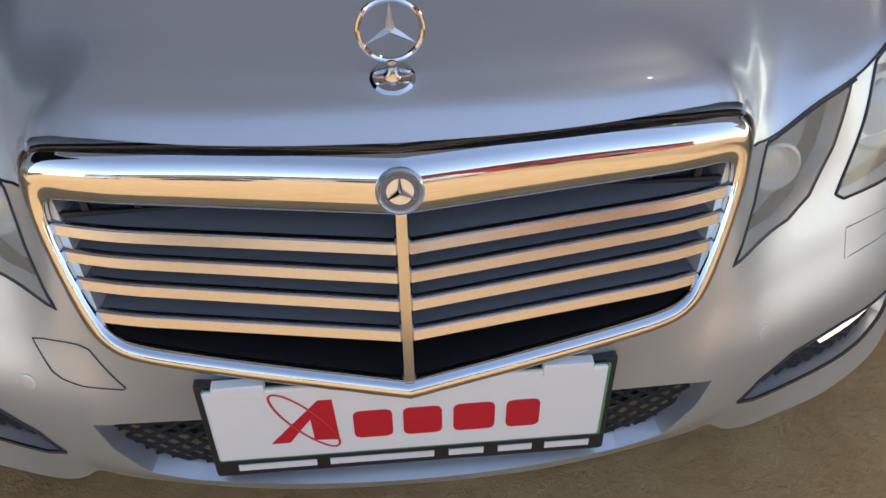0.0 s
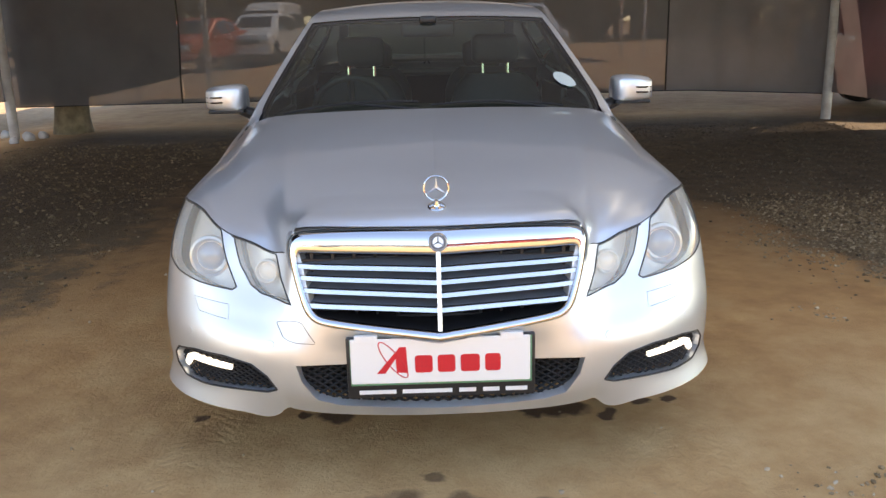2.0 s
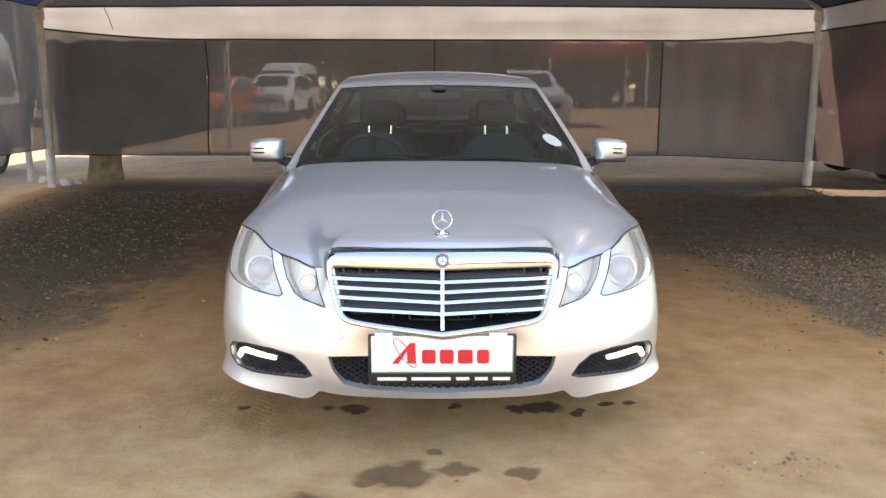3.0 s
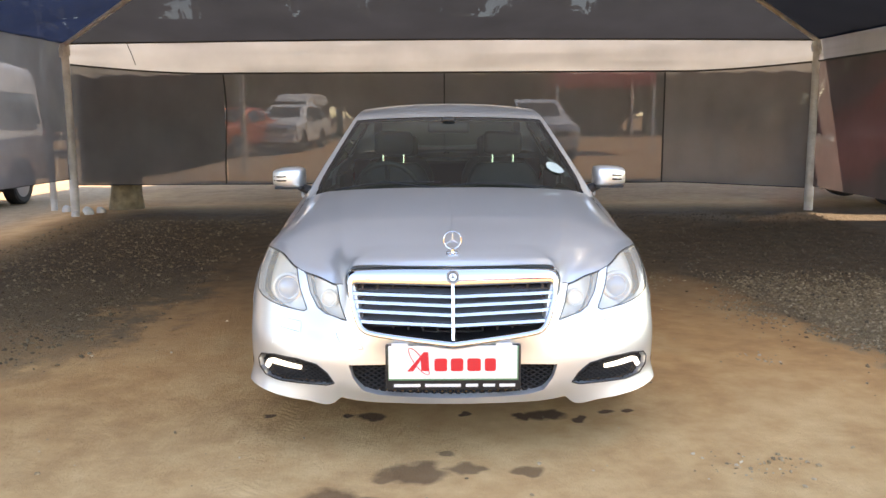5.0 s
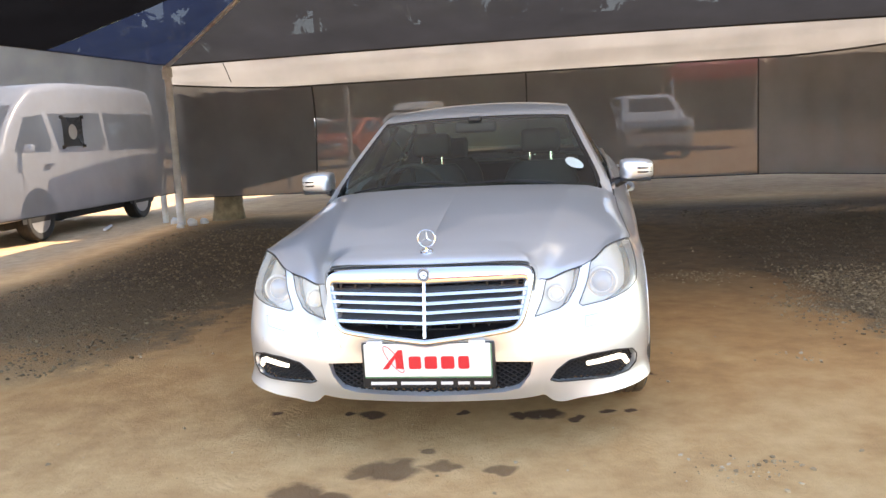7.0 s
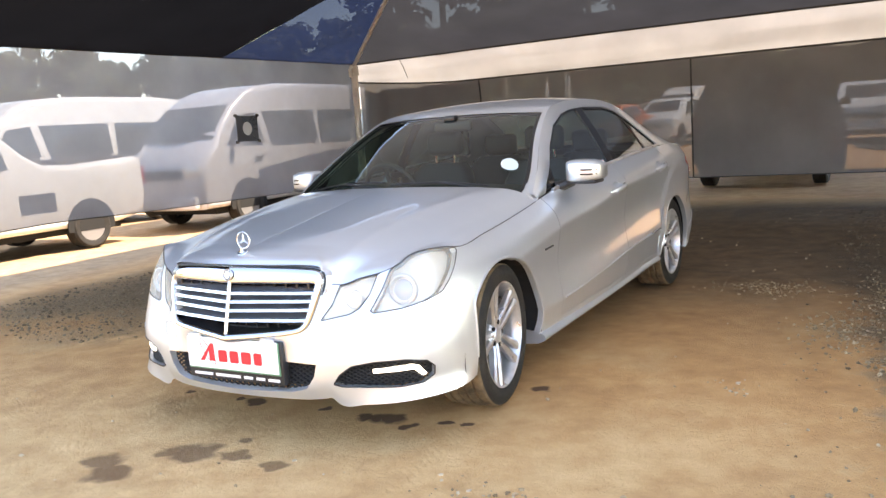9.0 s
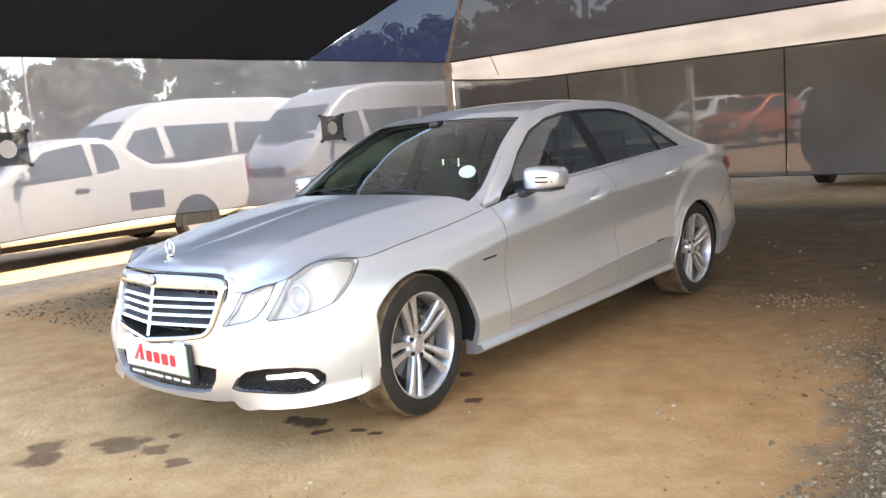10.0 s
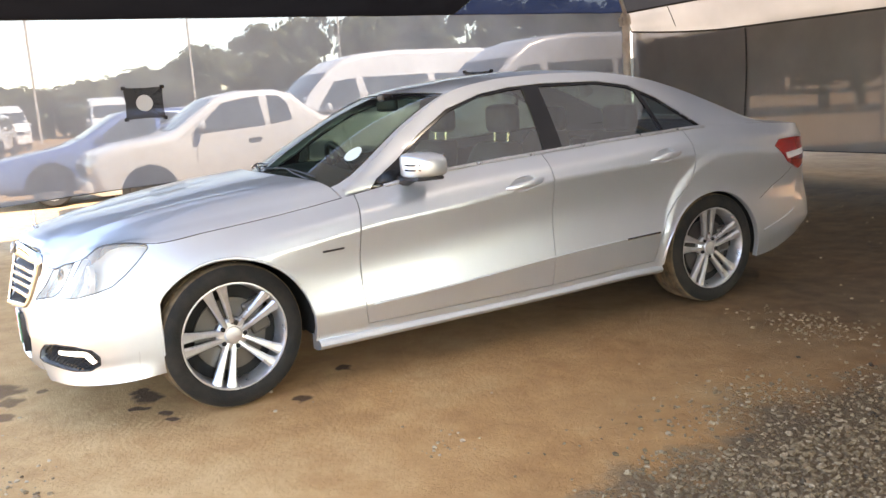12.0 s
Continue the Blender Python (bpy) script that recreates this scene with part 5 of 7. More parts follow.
link(SAND, g_co, "Object", g_sep, 0)


def math_node(op, a, b=None, c=None):
    n = node(SAND, "ShaderNodeMath", operation=op)
    for k, v in enumerate((a, b, c)):
        if v is None:
            continue
        if isinstance(v, (int, float)):
            n.inputs[k].default_value = v
        else:
            SAND.node_tree.links.new(v, n.inputs[k])
    return n.outputs[0]


gx, gy = g_sep.outputs[0], g_sep.outputs[1]
wob = math_node("MULTIPLY_ADD", g_mid.outputs["Fac"], 1.6, -0.8)
wob2 = math_node("MULTIPLY_ADD", g_big.outputs["Fac"], 2.4, -1.2)
gxw = math_node("ADD", gx, math_node("ADD", wob, wob2))


def edge(value, at, width):
    n = node(SAND, "ShaderNodeMapRange")
    SAND.node_tree.links.new(value, n.inputs[0])
    n.inputs[1].default_value, n.inputs[2].default_value = at - width, at + width
    return n.outputs[0]


right_gravel = edge(math_node("ADD", math_node("MULTIPLY_ADD", math_node("ADD", wob, wob2), 0.45, gx), math_node("ADD", math_node("MULTIPLY", gy, 0.06), math_node("MULTIPLY", math_node("MAXIMUM", math_node("SUBTRACT", gy, 1.4), 0.0), 0.14))), 2.47, 0.12)
left_gravel = math_node("MULTIPLY", edge(math_node("MULTIPLY", gxw, -1.0), 2.05, 0.2), edge(math_node("ADD", gy, wob2), 0.6, 0.5))
back_earth = math_node("MULTIPLY", edge(math_node("ADD", gy, wob2), 4.3, 0.4), 0.9)
g_mask = math_node("MAXIMUM", math_node("MAXIMUM", right_gravel, left_gravel), back_earth)
g_inside = math_node("MULTIPLY", edge(gx, -4.5, 0.5), math_node("SUBTRACT", 1.0, edge(gy, 7.6, 0.6)))
g_mask = math_node("MULTIPLY", g_mask, g_inside)
g_mask = math_node("MULTIPLY", g_mask, math_node("MULTIPLY_ADD", g_fine.outputs["Fac"], 0.7, 0.55))
g_mix = node(SAND, "ShaderNodeMix", data_type="RGBA")
SAND.node_tree.links.new(math_node("MINIMUM", g_mask, 1.0), g_mix.inputs[0])
SAND.node_tree.links.new(g_r1.outputs[0], g_mix.inputs[6])
g_pale = ramp(SAND, [(0.25, (0.12, 0.084, 0.050)), (0.5, (0.22, 0.160, 0.10)), (0.75, (0.35, 0.268, 0.178))])
link(SAND, g_fine, "Fac", g_pale, "Fac")
g_two = node(SAND, "ShaderNodeMix", data_type="RGBA")
SAND.node_tree.links.new(math_node("MULTIPLY", edge(gx, 0.0, 0.6), math_node("SUBTRACT", 1.0, edge(gy, 2.2, 1.2))), g_two.inputs[0])
SAND.node_tree.links.new(g_r2.outputs[0], g_two.inputs[6])
SAND.node_tree.links.new(g_pale.outputs[0], g_two.inputs[7])
SAND.node_tree.links.new(g_two.outputs[2], g_mix.inputs[7])
# roof shade at the back of the bay, put into the colour as dark brown
g_back_shade = node(SAND, "ShaderNodeMix", data_type="RGBA")
g_shade_brown = ramp(SAND, [(0.3, (0.040, 0.025, 0.0125)), (0.7, (0.118, 0.073, 0.036))])
link(SAND, g_mid, "Fac", g_shade_brown, "Fac")
SAND.node_tree.links.new(math_node("MULTIPLY", math_node("MULTIPLY", edge(math_node("ADD", gy, wob2), 2.0, 1.4), g_inside), 0.93), g_back_shade.inputs[0])
SAND.node_tree.links.new(g_mix.outputs[2], g_back_shade.inputs[6])
SAND.node_tree.links.new(g_shade_brown.outputs[0], g_back_shade.inputs[7])
# yard sand outside the nets, its colour lowered to tone down the sunlight
g_yard = node(SAND, "ShaderNodeMix", data_type="RGBA")
g_toned_sand = ramp(SAND, [(0.3, (0.29, 0.18, 0.092)), (0.7, (0.47, 0.315, 0.178))])
link(SAND, g_mid, "Fac", g_toned_sand, "Fac")
SAND.node_tree.links.new(math_node("MAXIMUM", edge(math_node("MULTIPLY", gx, -1.0), 5.3, 0.4), math_node("MULTIPLY", edge(gy, 8.2, 0.6), 0.5)), g_yard.inputs[0])
SAND.node_tree.links.new(g_back_shade.outputs[2], g_yard.inputs[6])
SAND.node_tree.links.new(g_toned_sand.outputs[0], g_yard.inputs[7])
# paler sand where the bay opens to the drive: daylight painted into the colour
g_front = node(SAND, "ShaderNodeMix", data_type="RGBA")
g_lit_sand = ramp(SAND, [(0.3, (0.53, 0.315, 0.135)), (0.7, (0.73, 0.475, 0.230))])
link(SAND, g_mid, "Fac", g_lit_sand, "Fac")
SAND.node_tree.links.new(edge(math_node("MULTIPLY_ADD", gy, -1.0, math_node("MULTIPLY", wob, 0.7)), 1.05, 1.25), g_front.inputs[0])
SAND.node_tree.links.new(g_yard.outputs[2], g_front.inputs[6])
SAND.node_tree.links.new(g_lit_sand.outputs[0], g_front.inputs[7])
STAINS = [(-0.15, -0.95, 0.11), (-0.24, -0.97, 0.07), (0.05, -0.91, 0.06), (0.30, -0.94, 0.055), (-0.45, -1.18, 0.09), (-0.32, -1.25, 0.09), (-0.36, -0.33, 0.06), (-0.47, -0.32, 0.03), (0.42, -0.33, 0.075), (0.32, -0.35, 0.045), (0.06, -0.31, 0.03), (0.70, -0.30, 0.04), (-0.83, -0.31, 0.03), (0.82, -0.31, 0.03), (0.575, -0.39, 0.035), (0.91, 0.27, 0.05), (0.62, 0.59, 0.04), (-0.02, -0.76, 0.03)]
s_noise = node(SAND, "ShaderNodeTexNoise", Scale=9.0, Detail=3.0)
link(SAND, g_co, "Object", s_noise, "Vector")
s_off = node(SAND, "ShaderNodeVectorMath", operation="MULTIPLY_ADD")
link(SAND, s_noise, "Color", s_off, 0)
s_off.inputs[1].default_value, s_off.inputs[2].default_value = (0.14, 0.14, 0), (-0.07, -0.07, 0)
s_pos = node(SAND, "ShaderNodeVectorMath", operation="ADD")
link(SAND, g_co, "Object", s_pos, 0)
link(SAND, s_off, 0, s_pos, 1)
s_flat = node(SAND, "ShaderNodeVectorMath", operation="MULTIPLY")
link(SAND, s_pos, 0, s_flat, 0)
s_flat.inputs[1].default_value = (0.8, 1, 0)
stain = None
for sx_, sy_, sr in STAINS:
    d = node(SAND, "ShaderNodeVectorMath", operation="DISTANCE")
    link(SAND, s_flat, 0, d, 0)
    d.inputs[1].default_value = (sx_ * 0.8, sy_, 0)
    e = node(SAND, "ShaderNodeMapRange")
    SAND.node_tree.links.new(d.outputs["Value"], e.inputs[0])
    for k, v in ((1, sr * 1.1), (2, sr * 0.75), (3, 0.0), (4, 0.74 if sr > 0.085 else 0.68 if sy_ < -0.5 else 0.95)):
        e.inputs[k].default_value = v
    stain = e.outputs[0] if stain is None else math_node("MAXIMUM", stain, e.outputs[0])
g_stain = node(SAND, "ShaderNodeMix", data_type="RGBA")
SAND.node_tree.links.new(stain, g_stain.inputs[0])
SAND.node_tree.links.new(g_front.outputs[2], g_stain.inputs[6])
g_stain.inputs[7].default_value = (0.105, 0.045, 0.016, 1)
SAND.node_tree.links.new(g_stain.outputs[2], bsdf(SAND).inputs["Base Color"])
g_bump = node(SAND, "ShaderNodeBump", Strength=0.8, Distance=0.016)
# tyre prints run forward from both wheel lines
across = math_node("SUBTRACT", math_node("ABSOLUTE", math_node("ADD", gx, math_node("MULTIPLY", wob, 0.06))), 0.80)
in_track = math_node("MULTIPLY", math_node("SUBTRACT", 1.0, edge(math_node("ABSOLUTE", across), 0.095, 0.012)), math_node("MULTIPLY", math_node("SUBTRACT", 1.0, edge(gy, -0.1, 0.2)), edge(g_mid.outputs["Fac"], 0.52, 0.10)))
chevron = math_node("SINE", math_node("ADD", math_node("MULTIPLY", gy, 150.0), math_node("MULTIPLY", math_node("ABSOLUTE", across), 110.0)))
print_depth = math_node("MULTIPLY", in_track, math_node("MULTIPLY_ADD", chevron, 0.13, -0.15))
SAND.node_tree.links.new(math_node("ADD", print_depth, math_node("MULTIPLY_ADD", g_mask, math_node("MULTIPLY", g_fine.outputs["Fac"], 2.0), g_fine.outputs["Fac"])), g_bump.inputs["Height"])
link(SAND, g_bump, "Normal", bsdf(SAND), "Normal")

# ---- shade shelter ----
STEEL = mat("cream_painted_steel", (0.55, 0.52, 0.46), 0.5)
mottled(STEEL, 6, [(0.35, (0.42, 0.38, 0.33)), (0.6, (0.58, 0.55, 0.50))], bump=0.1)


def net(name, color, see, through, scale=1.4, end_falloff=None):
    """Woven shade cloth: partly see-through, partly lit through; see varies a little over the cloth."""
    m = bpy.data.materials.new(name)
    m.use_nodes = True
    nt = m.node_tree
    nt.nodes.remove(nt.nodes["Principled BSDF"])
    out = nt.nodes["Material Output"]
    d, t, c = (nt.nodes.new("ShaderNodeBsdf" + k) for k in ("Diffuse", "Translucent", "Transparent"))
    co = nt.nodes.new("ShaderNodeTexCoord")
    n = nt.nodes.new("ShaderNodeTexNoise")
    n.inputs["Scale"].default_value, n.inputs["Detail"].default_value = scale, 5.0
    nt.links.new(co.outputs["Object"], n.inputs["Vector"])
    r = nt.nodes.new("ShaderNodeValToRGB")
    r.color_ramp.elements[0].position, r.color_ramp.elements[1].position = 0.3, 0.7
    r.color_ramp.elements[0].color = (*(v * 0.85 for v in color), 1)
    r.color_ramp.elements[1].color = (*(min(1, v * 1.12) for v in color), 1)
    nt.links.new(n.outputs["Fac"], r.inputs["Fac"])
    for s in (d, t):
        nt.links.new(r.outputs["Color"], s.inputs["Color"])
    m1, m2 = nt.nodes.new("ShaderNodeMixShader"), nt.nodes.new("ShaderNodeMixShader")
    m1.inputs[0].default_value = through
    mr = nt.nodes.new("ShaderNodeMapRange")
    nt.links.new(n.outputs["Fac"], mr.inputs[0])
    mr.inputs[1].default_value, mr.inputs[2].default_value = 0.25, 0.75
    mr.inputs[3].default_value, mr.inputs[4].default_value = see * 1.2, see * 0.8
    if end_falloff:
        # lets less through towards one end
        sep, grow_y, mul = nt.nodes.new("ShaderNodeSeparateXYZ"), nt.nodes.new("ShaderNodeMapRange"), nt.nodes.new("ShaderNodeMath")
        nt.links.new(co.outputs["Object"], sep.inputs[0])
        nt.links.new(sep.outputs[1], grow_y.inputs[0])
        for k, v in enumerate(end_falloff):
            grow_y.inputs[k + 1].default_value = v
        mul.operation = "MULTIPLY"
        nt.links.new(mr.outputs[0], mul.inputs[0])
        nt.links.new(grow_y.outputs[0], mul.inputs[1])
        mr = mul
        pass_on = nt.nodes.new("ShaderNodeMath")
        pass_on.operation = "MULTIPLY"
        pass_on.inputs[1].default_value = through
        nt.links.new(grow_y.outputs[0], pass_on.inputs[0])
        nt.links.new(pass_on.outputs[0], m1.inputs[0])
    nt.links.new(mr.outputs[0], m2.inputs[0])
    nt.links.new(d.outputs[0], m1.inputs[1])
    nt.links.new(t.outputs[0], m1.inputs[2])
    nt.links.new(m1.outputs[0], m2.inputs[1])
    nt.links.new(c.outputs[0], m2.inputs[2])
    nt.links.new(m2.outputs[0], out.inputs["Surface"])
    return m


NET_SIDE = net("grey_shade_net", (0.195, 0.195, 0.20), 0.155, 0.5, end_falloff=(4.4, 6.6, 1.0, 0.38))
NET_RIGHT = net("grey_brown_shade_net", (0.115, 0.09, 0.088), 0.11, 0.45)
NET_BACK = net("brown_grey_shade_net", (0.19, 0.182, 0.176), 0.05, 0.35)
NET_BACK_DENSE = net("doubled_shade_net", (0.25, 0.237, 0.229), 0.012, 0.38)
NET_HEM = net("pale_canopy_hem", (0.49, 0.49, 0.50), 0.0, 0.3)
NET_BLACK = net("black_shade_cloth", (0.0085, 0.0085, 0.010), 0.0004, 0.2)
NET_SEE = net("blue_black_shade_cloth", (0.011, 0.017, 0.038), 0.026, 0.45)
NET_HIP = net("dark_shade_cloth", (0.030, 0.030, 0.033), 0.020, 0.35)
NET_NAVY = net("navy_shade_cloth", (0.010, 0.011, 0.014), 0.007, 0.3)
NET_PALE = net("pale_diffuser_cloth", (0.28, 0.28, 0.285), 0.02, 0.5)
NET_MAIN = net("charcoal_roof_cloth", (0.135, 0.135, 0.14), 0.006, 0.5)
ROPE = mat("dark_lacing_rope", (0.03, 0.028, 0.026), 0.8)
WEBBING = net("black_mesh_webbing", (0.095, 0.085, 0.081), 0.20, 0.5)
XL, XR, YB, YF, YM = -4.95, 4.85, 7.2, -1.5, 4.46
EAVE, PITCH = 2.30, 0.29
YARD = 0.10


def post(x, y):
    p = thing("shelter_post", "round cream steel post of the shade shelter", "post", pose(x, y, 0), "shelter posts")
    bm = bmesh.new()
    tube(bm, [(0, 0, -0.05), (0, 0, EAVE)], 0.057, 16)
    part("pipe", bm, STEEL, p, smooth=True)
    bm = bmesh.new()
    lathe(bm, [(EAVE - 0.16, 0.066), (EAVE - 0.15, 0.075), (EAVE - 0.03, 0.075), (EAVE, 0.05)], 16, "z")
    part("collar", bm, STEEL, p, smooth=True)
    bm = bmesh.new()
    box(bm, -0.03, 0.03, -0.10, -0.055, EAVE - 0.18, EAVE - 0.06, 0.006)
    part("cleat", bm, STEEL, p)
    return p


for x, y in ((XL, YB), (XR, YB), (XL, YF), (XR, YF)):
    post(x, y)


def sheet(name, at, material, label, n=40, m=16, ripple=0.012, normal=(0, 1, 0), category="shade net", seed=0, parent=None):
    """A slack cloth over u, v in 0..1."""
    nv = Vector(normal)
    vs = []
    for i in range(n + 1):
        for j in range(m + 1):
            u, v = i / n, j / m
            p = Vector(at(u, v))
            hang = 1 if ripple and 0 < v < 1 else 0.3
            p += nv * ripple * hang * (noise.noise((u * 9, v * 1.5, seed)) * 1.5 + noise.noise((u * 4 + v * 5, v * 3 - u * 3, seed + 7)))
            vs.append(p)
    fs = [(i * (m + 1) + j, (i + 1) * (m + 1) + j, (i + 1) * (m + 1) + j + 1, i * (m + 1) + j + 1) for i in range(n) for j in range(m)]
    ob = mesh_object(name, vs, fs, material, parent, smooth=True)
    return tagged(ob, label, category) if label else ob


def rope(path, radius, parent, name="rope"):
    bm = bmesh.new()
    tube(bm, path, radius, 6)
    return part(name, bm, ROPE, parent, smooth=True)


def back_top(x):
    """The net hangs a little lower in mid-span."""
    return 1.915 + 0.12 * max(0, (abs(x - 0.0) - 3.2) / 1.7) ** 1.5


def back_low(x):
    return 0.455 - 0.08 * max(0, (x - 3.2) / 1.6)


SEAMS = [XL, -2.92, -0.01, 2.90, XR + 0.01]
for k, (x0, x1) in enumerate(zip(SEAMS, SEAMS[1:])):
    m = NET_BACK_DENSE if k == 3 else NET_BACK
    ob = sheet("back_net", lambda u, v: (x0 + (x1 - x0) * u, YB + 0.12, back_top(x0 + (x1 - x0) * u) * (1 - v) + back_low(x0 + (x1 - x0) * u) * v), m, "brown-grey shade net panel laced between posts", seed=k * 3, ripple=0.02)
    rope([(x0 + (x1 - x0) * t, YB + 0.10, back_top(x0 + (x1 - x0) * t)) for t in np.linspace(0, 1, 12)], 0.013, ob, "top_rope")
    rope([(x0 + (x1 - x0) * t, YB + 0.11, back_low(x0 + (x1 - x0) * t)) for t in np.linspace(0, 1, 12)], 0.007, ob, "hem_cord")
    if k:
        rope([(x0 + 0.02 * math.sin(t * 5) * (k == 1), YB + 0.10, 1.9 - 1.44 * t) for t in np.linspace(0, 1, 10)], 0.010, ob, "seam")
sheet("back_net", lambda u, v: (XL + 0.02 + 1.98 * u, YB + 0.21, 1.93 * (1 - v) + (0.47 + 0.30 * u**1.6) * v), NET_BACK_DENSE, "second brown-grey net layer with a slanting lower edge", seed=71, ripple=0.02)
hem = sheet("canopy_hem", lambda u, v: (XL + (XR - XL) * u, YB + 0.10 * v, (EAVE + 0.03 * math.sin(math.pi * u)) * (1 - v) + (back_top(XL + (XR - XL) * u) + 0.01) * v), NET_HEM, "pale canopy hem strip laced along the eave", n=80, m=8, ripple=0.015)
rope([(XL + (XR - XL) * t, YB - 0.01, EAVE + 0.03 * math.sin(math.pi * t)) for t in np.linspace(0, 1, 24)], 0.016, hem, "eave_rope")
rope([(-4.13, YB - 0.005, 2.31), (-4.09, YB + 0.03, 2.18), (-4.06, YB + 0.08, 2.03)], 0.005, hem, "seam")


_hem = curve([-1.6, -0.8, 0.0, 1.0, 2.0, 3.0, 4.3, 6.0, 7.3], [0.47, 0.50, 0.545, 0.585, 0.612, 0.588, 0.572, 0.556, 0.545])


def side_low(y):
    return float(_hem(y))


for ya, yb, m, sd in ((YB - 0.05, YF, NET_SIDE, 31),):
    ob = sheet("side_net", lambda u, v: (XL - 0.02, ya + (yb - ya) * u, (EAVE + 0.02) * (1 - v) + side_low(ya + (yb - ya) * u) * v), m, "pale see-through shade net laced to the eave", n=int(9 * (ya - yb)), ripple=0.025, normal=(1, 0, 0), seed=sd)
    rope([(XL, ya + (yb - ya) * t, EAVE + 0.02) for t in np.linspace(0, 1, 20)], 0.022, ob, "top_rope")
    rope([(XL - 0.02, ya + (yb - ya) * t, side_low(ya + (yb - ya) * t)) for t in np.linspace(0, 1, 24)], 0.006, ob, "hem_cord")
ob = sheet("side_net", lambda u, v: (XR + 0.02, YB + 0.10 + (YM - 1.65 - YB) * u, (EAVE - 0.28) * (1 - v) + 0.40 * v), NET_RIGHT, "see-through shade net laced to the eave", normal=(1, 0, 0), seed=41)
rope([(XR, YB + (YM - 1.5 - YB) * t, EAVE - 0.27) for t in np.linspace(0, 1, 10)], 0.014, ob, "top_rope")
sheet("canopy_hem", lambda u, v: (XR, YB + (YF - YB) * u, EAVE - 0.28 * v), NET_HEM, "pale canopy hem strip laced along the eave", normal=(1, 0, 0), seed=43)

# roof cloths
XM = (XL + XR) / 2
sheet("roof_cloth", lambda u, v: (XL + (XM - 2.35 - XL) * v, YM + (YF - YM) * u, EAVE + PITCH * (XM - 2.35 - XL) * v - 0.04 * math.sin(math.pi * u) * math.sin(math.pi * v)), NET_BLACK, "black shade cloth stretched over the shelter", category="canopy", normal=(0, 0, 1), ripple=0.01)
sheet("roof_cloth", lambda u, v: (XL + (YB - YM) * u * v + 0.0, YB - (YB - YM) * u, EAVE + PITCH * (YB - YM) * u * v), NET_SEE, "thin blue-black shade cloth beside the hip rafter", category="canopy", normal=(0, 0, 1), ripple=0.008, m=20)
sheet("roof_cloth", lambda u, v: (XR - (YB - YM) * u * v, YB - (YB - YM) * u, EAVE + PITCH * (YB - YM) * u * v), NET_NAVY, "navy shade cloth beside the hip rafter", category="canopy", normal=(0, 0, 1), ripple=0.008, m=20)


def hip(u, v):
    d = (YB - YM) * v
    return (XL + d + (XR - XL - 2 * d) * u, YB - d, EAVE + 0.03 * math.sin(math.pi * u) * (1 - v) + PITCH * d)


sheet("roof_cloth", hip, NET_HIP, "thin dark shade cloth over the back bay", category="canopy", normal=(0, 0, 1), ripple=0.01)
ridge = EAVE + PITCH * (YB - YM)


# unseen cloth over the car; front edge and weave set to shape the light
def main_roof(u, v):
    x = XM - 2.35 + (XR - XM + 2.35) * u
    return (x, YM + (-0.7 - YM) * v, EAVE + PITCH * min(2.74, XR - x) - 0.0)


sheet("roof_cloth", main_roof, NET_MAIN, "unseen charcoal shade cloth over the parking bay, added to soften the light", category="canopy", normal=(0, 0, 1), ripple=0.01)
for x, sgn in ((XL, 1), (XR, -1)):
    bm = bmesh.new()
    d = YB - YM
    tube(bm, [(x, YB, EAVE - 0.02), (x + sgn * d, YM, ridge - 0.03)], 0.028, 10)
    tagged(part("rafter", bm, STEEL, None, smooth=True), "cream steel hip rafter of the shelter", "rafter", "shelter rafters")

# unseen cloth roofs on posts behind and beside, added to block the sun
nb = thing("back_shelter", "unseen black and pale cloth roofs on posts, added to shade the yard", "shelter")
sheet("cloth", lambda u, v: (-5.65 + 11.45 * u, 7.62 + 6.18 * v, 2.62 + 0.3 * math.sin(math.pi * v)), NET_BLACK, "", normal=(0, 0, 1), parent=nb)
# added cloths on the right shade the ground; the pale one softens sunlight
for ya, yb, cloth in ((-2.0, 2.4, NET_PALE), (2.4, 7.25, NET_BLACK), (7.95, 13.8, NET_BLACK)):
    sheet("side_cloth", lambda u, v: (4.98 + 10.8 * u, ya + (yb - ya) * v, 2.62 + 0.25 * math.sin(math.pi * u)), cloth, "", normal=(0, 0, 1), parent=nb)
for x, y in ((-5.6, 13.8), (5.75, 13.8), (-5.6, 8.0), (15.7, 13.7), (15.7, 4.3), (15.7, -1.9), (10.3, 13.7), (10.3, -1.9)):
    bm = bmesh.new()
    tube(bm, [(x, y, 0.0), (x, y, 2.62)], 0.045, 10)
    part("leg", bm, STEEL, nb, smooth=True)

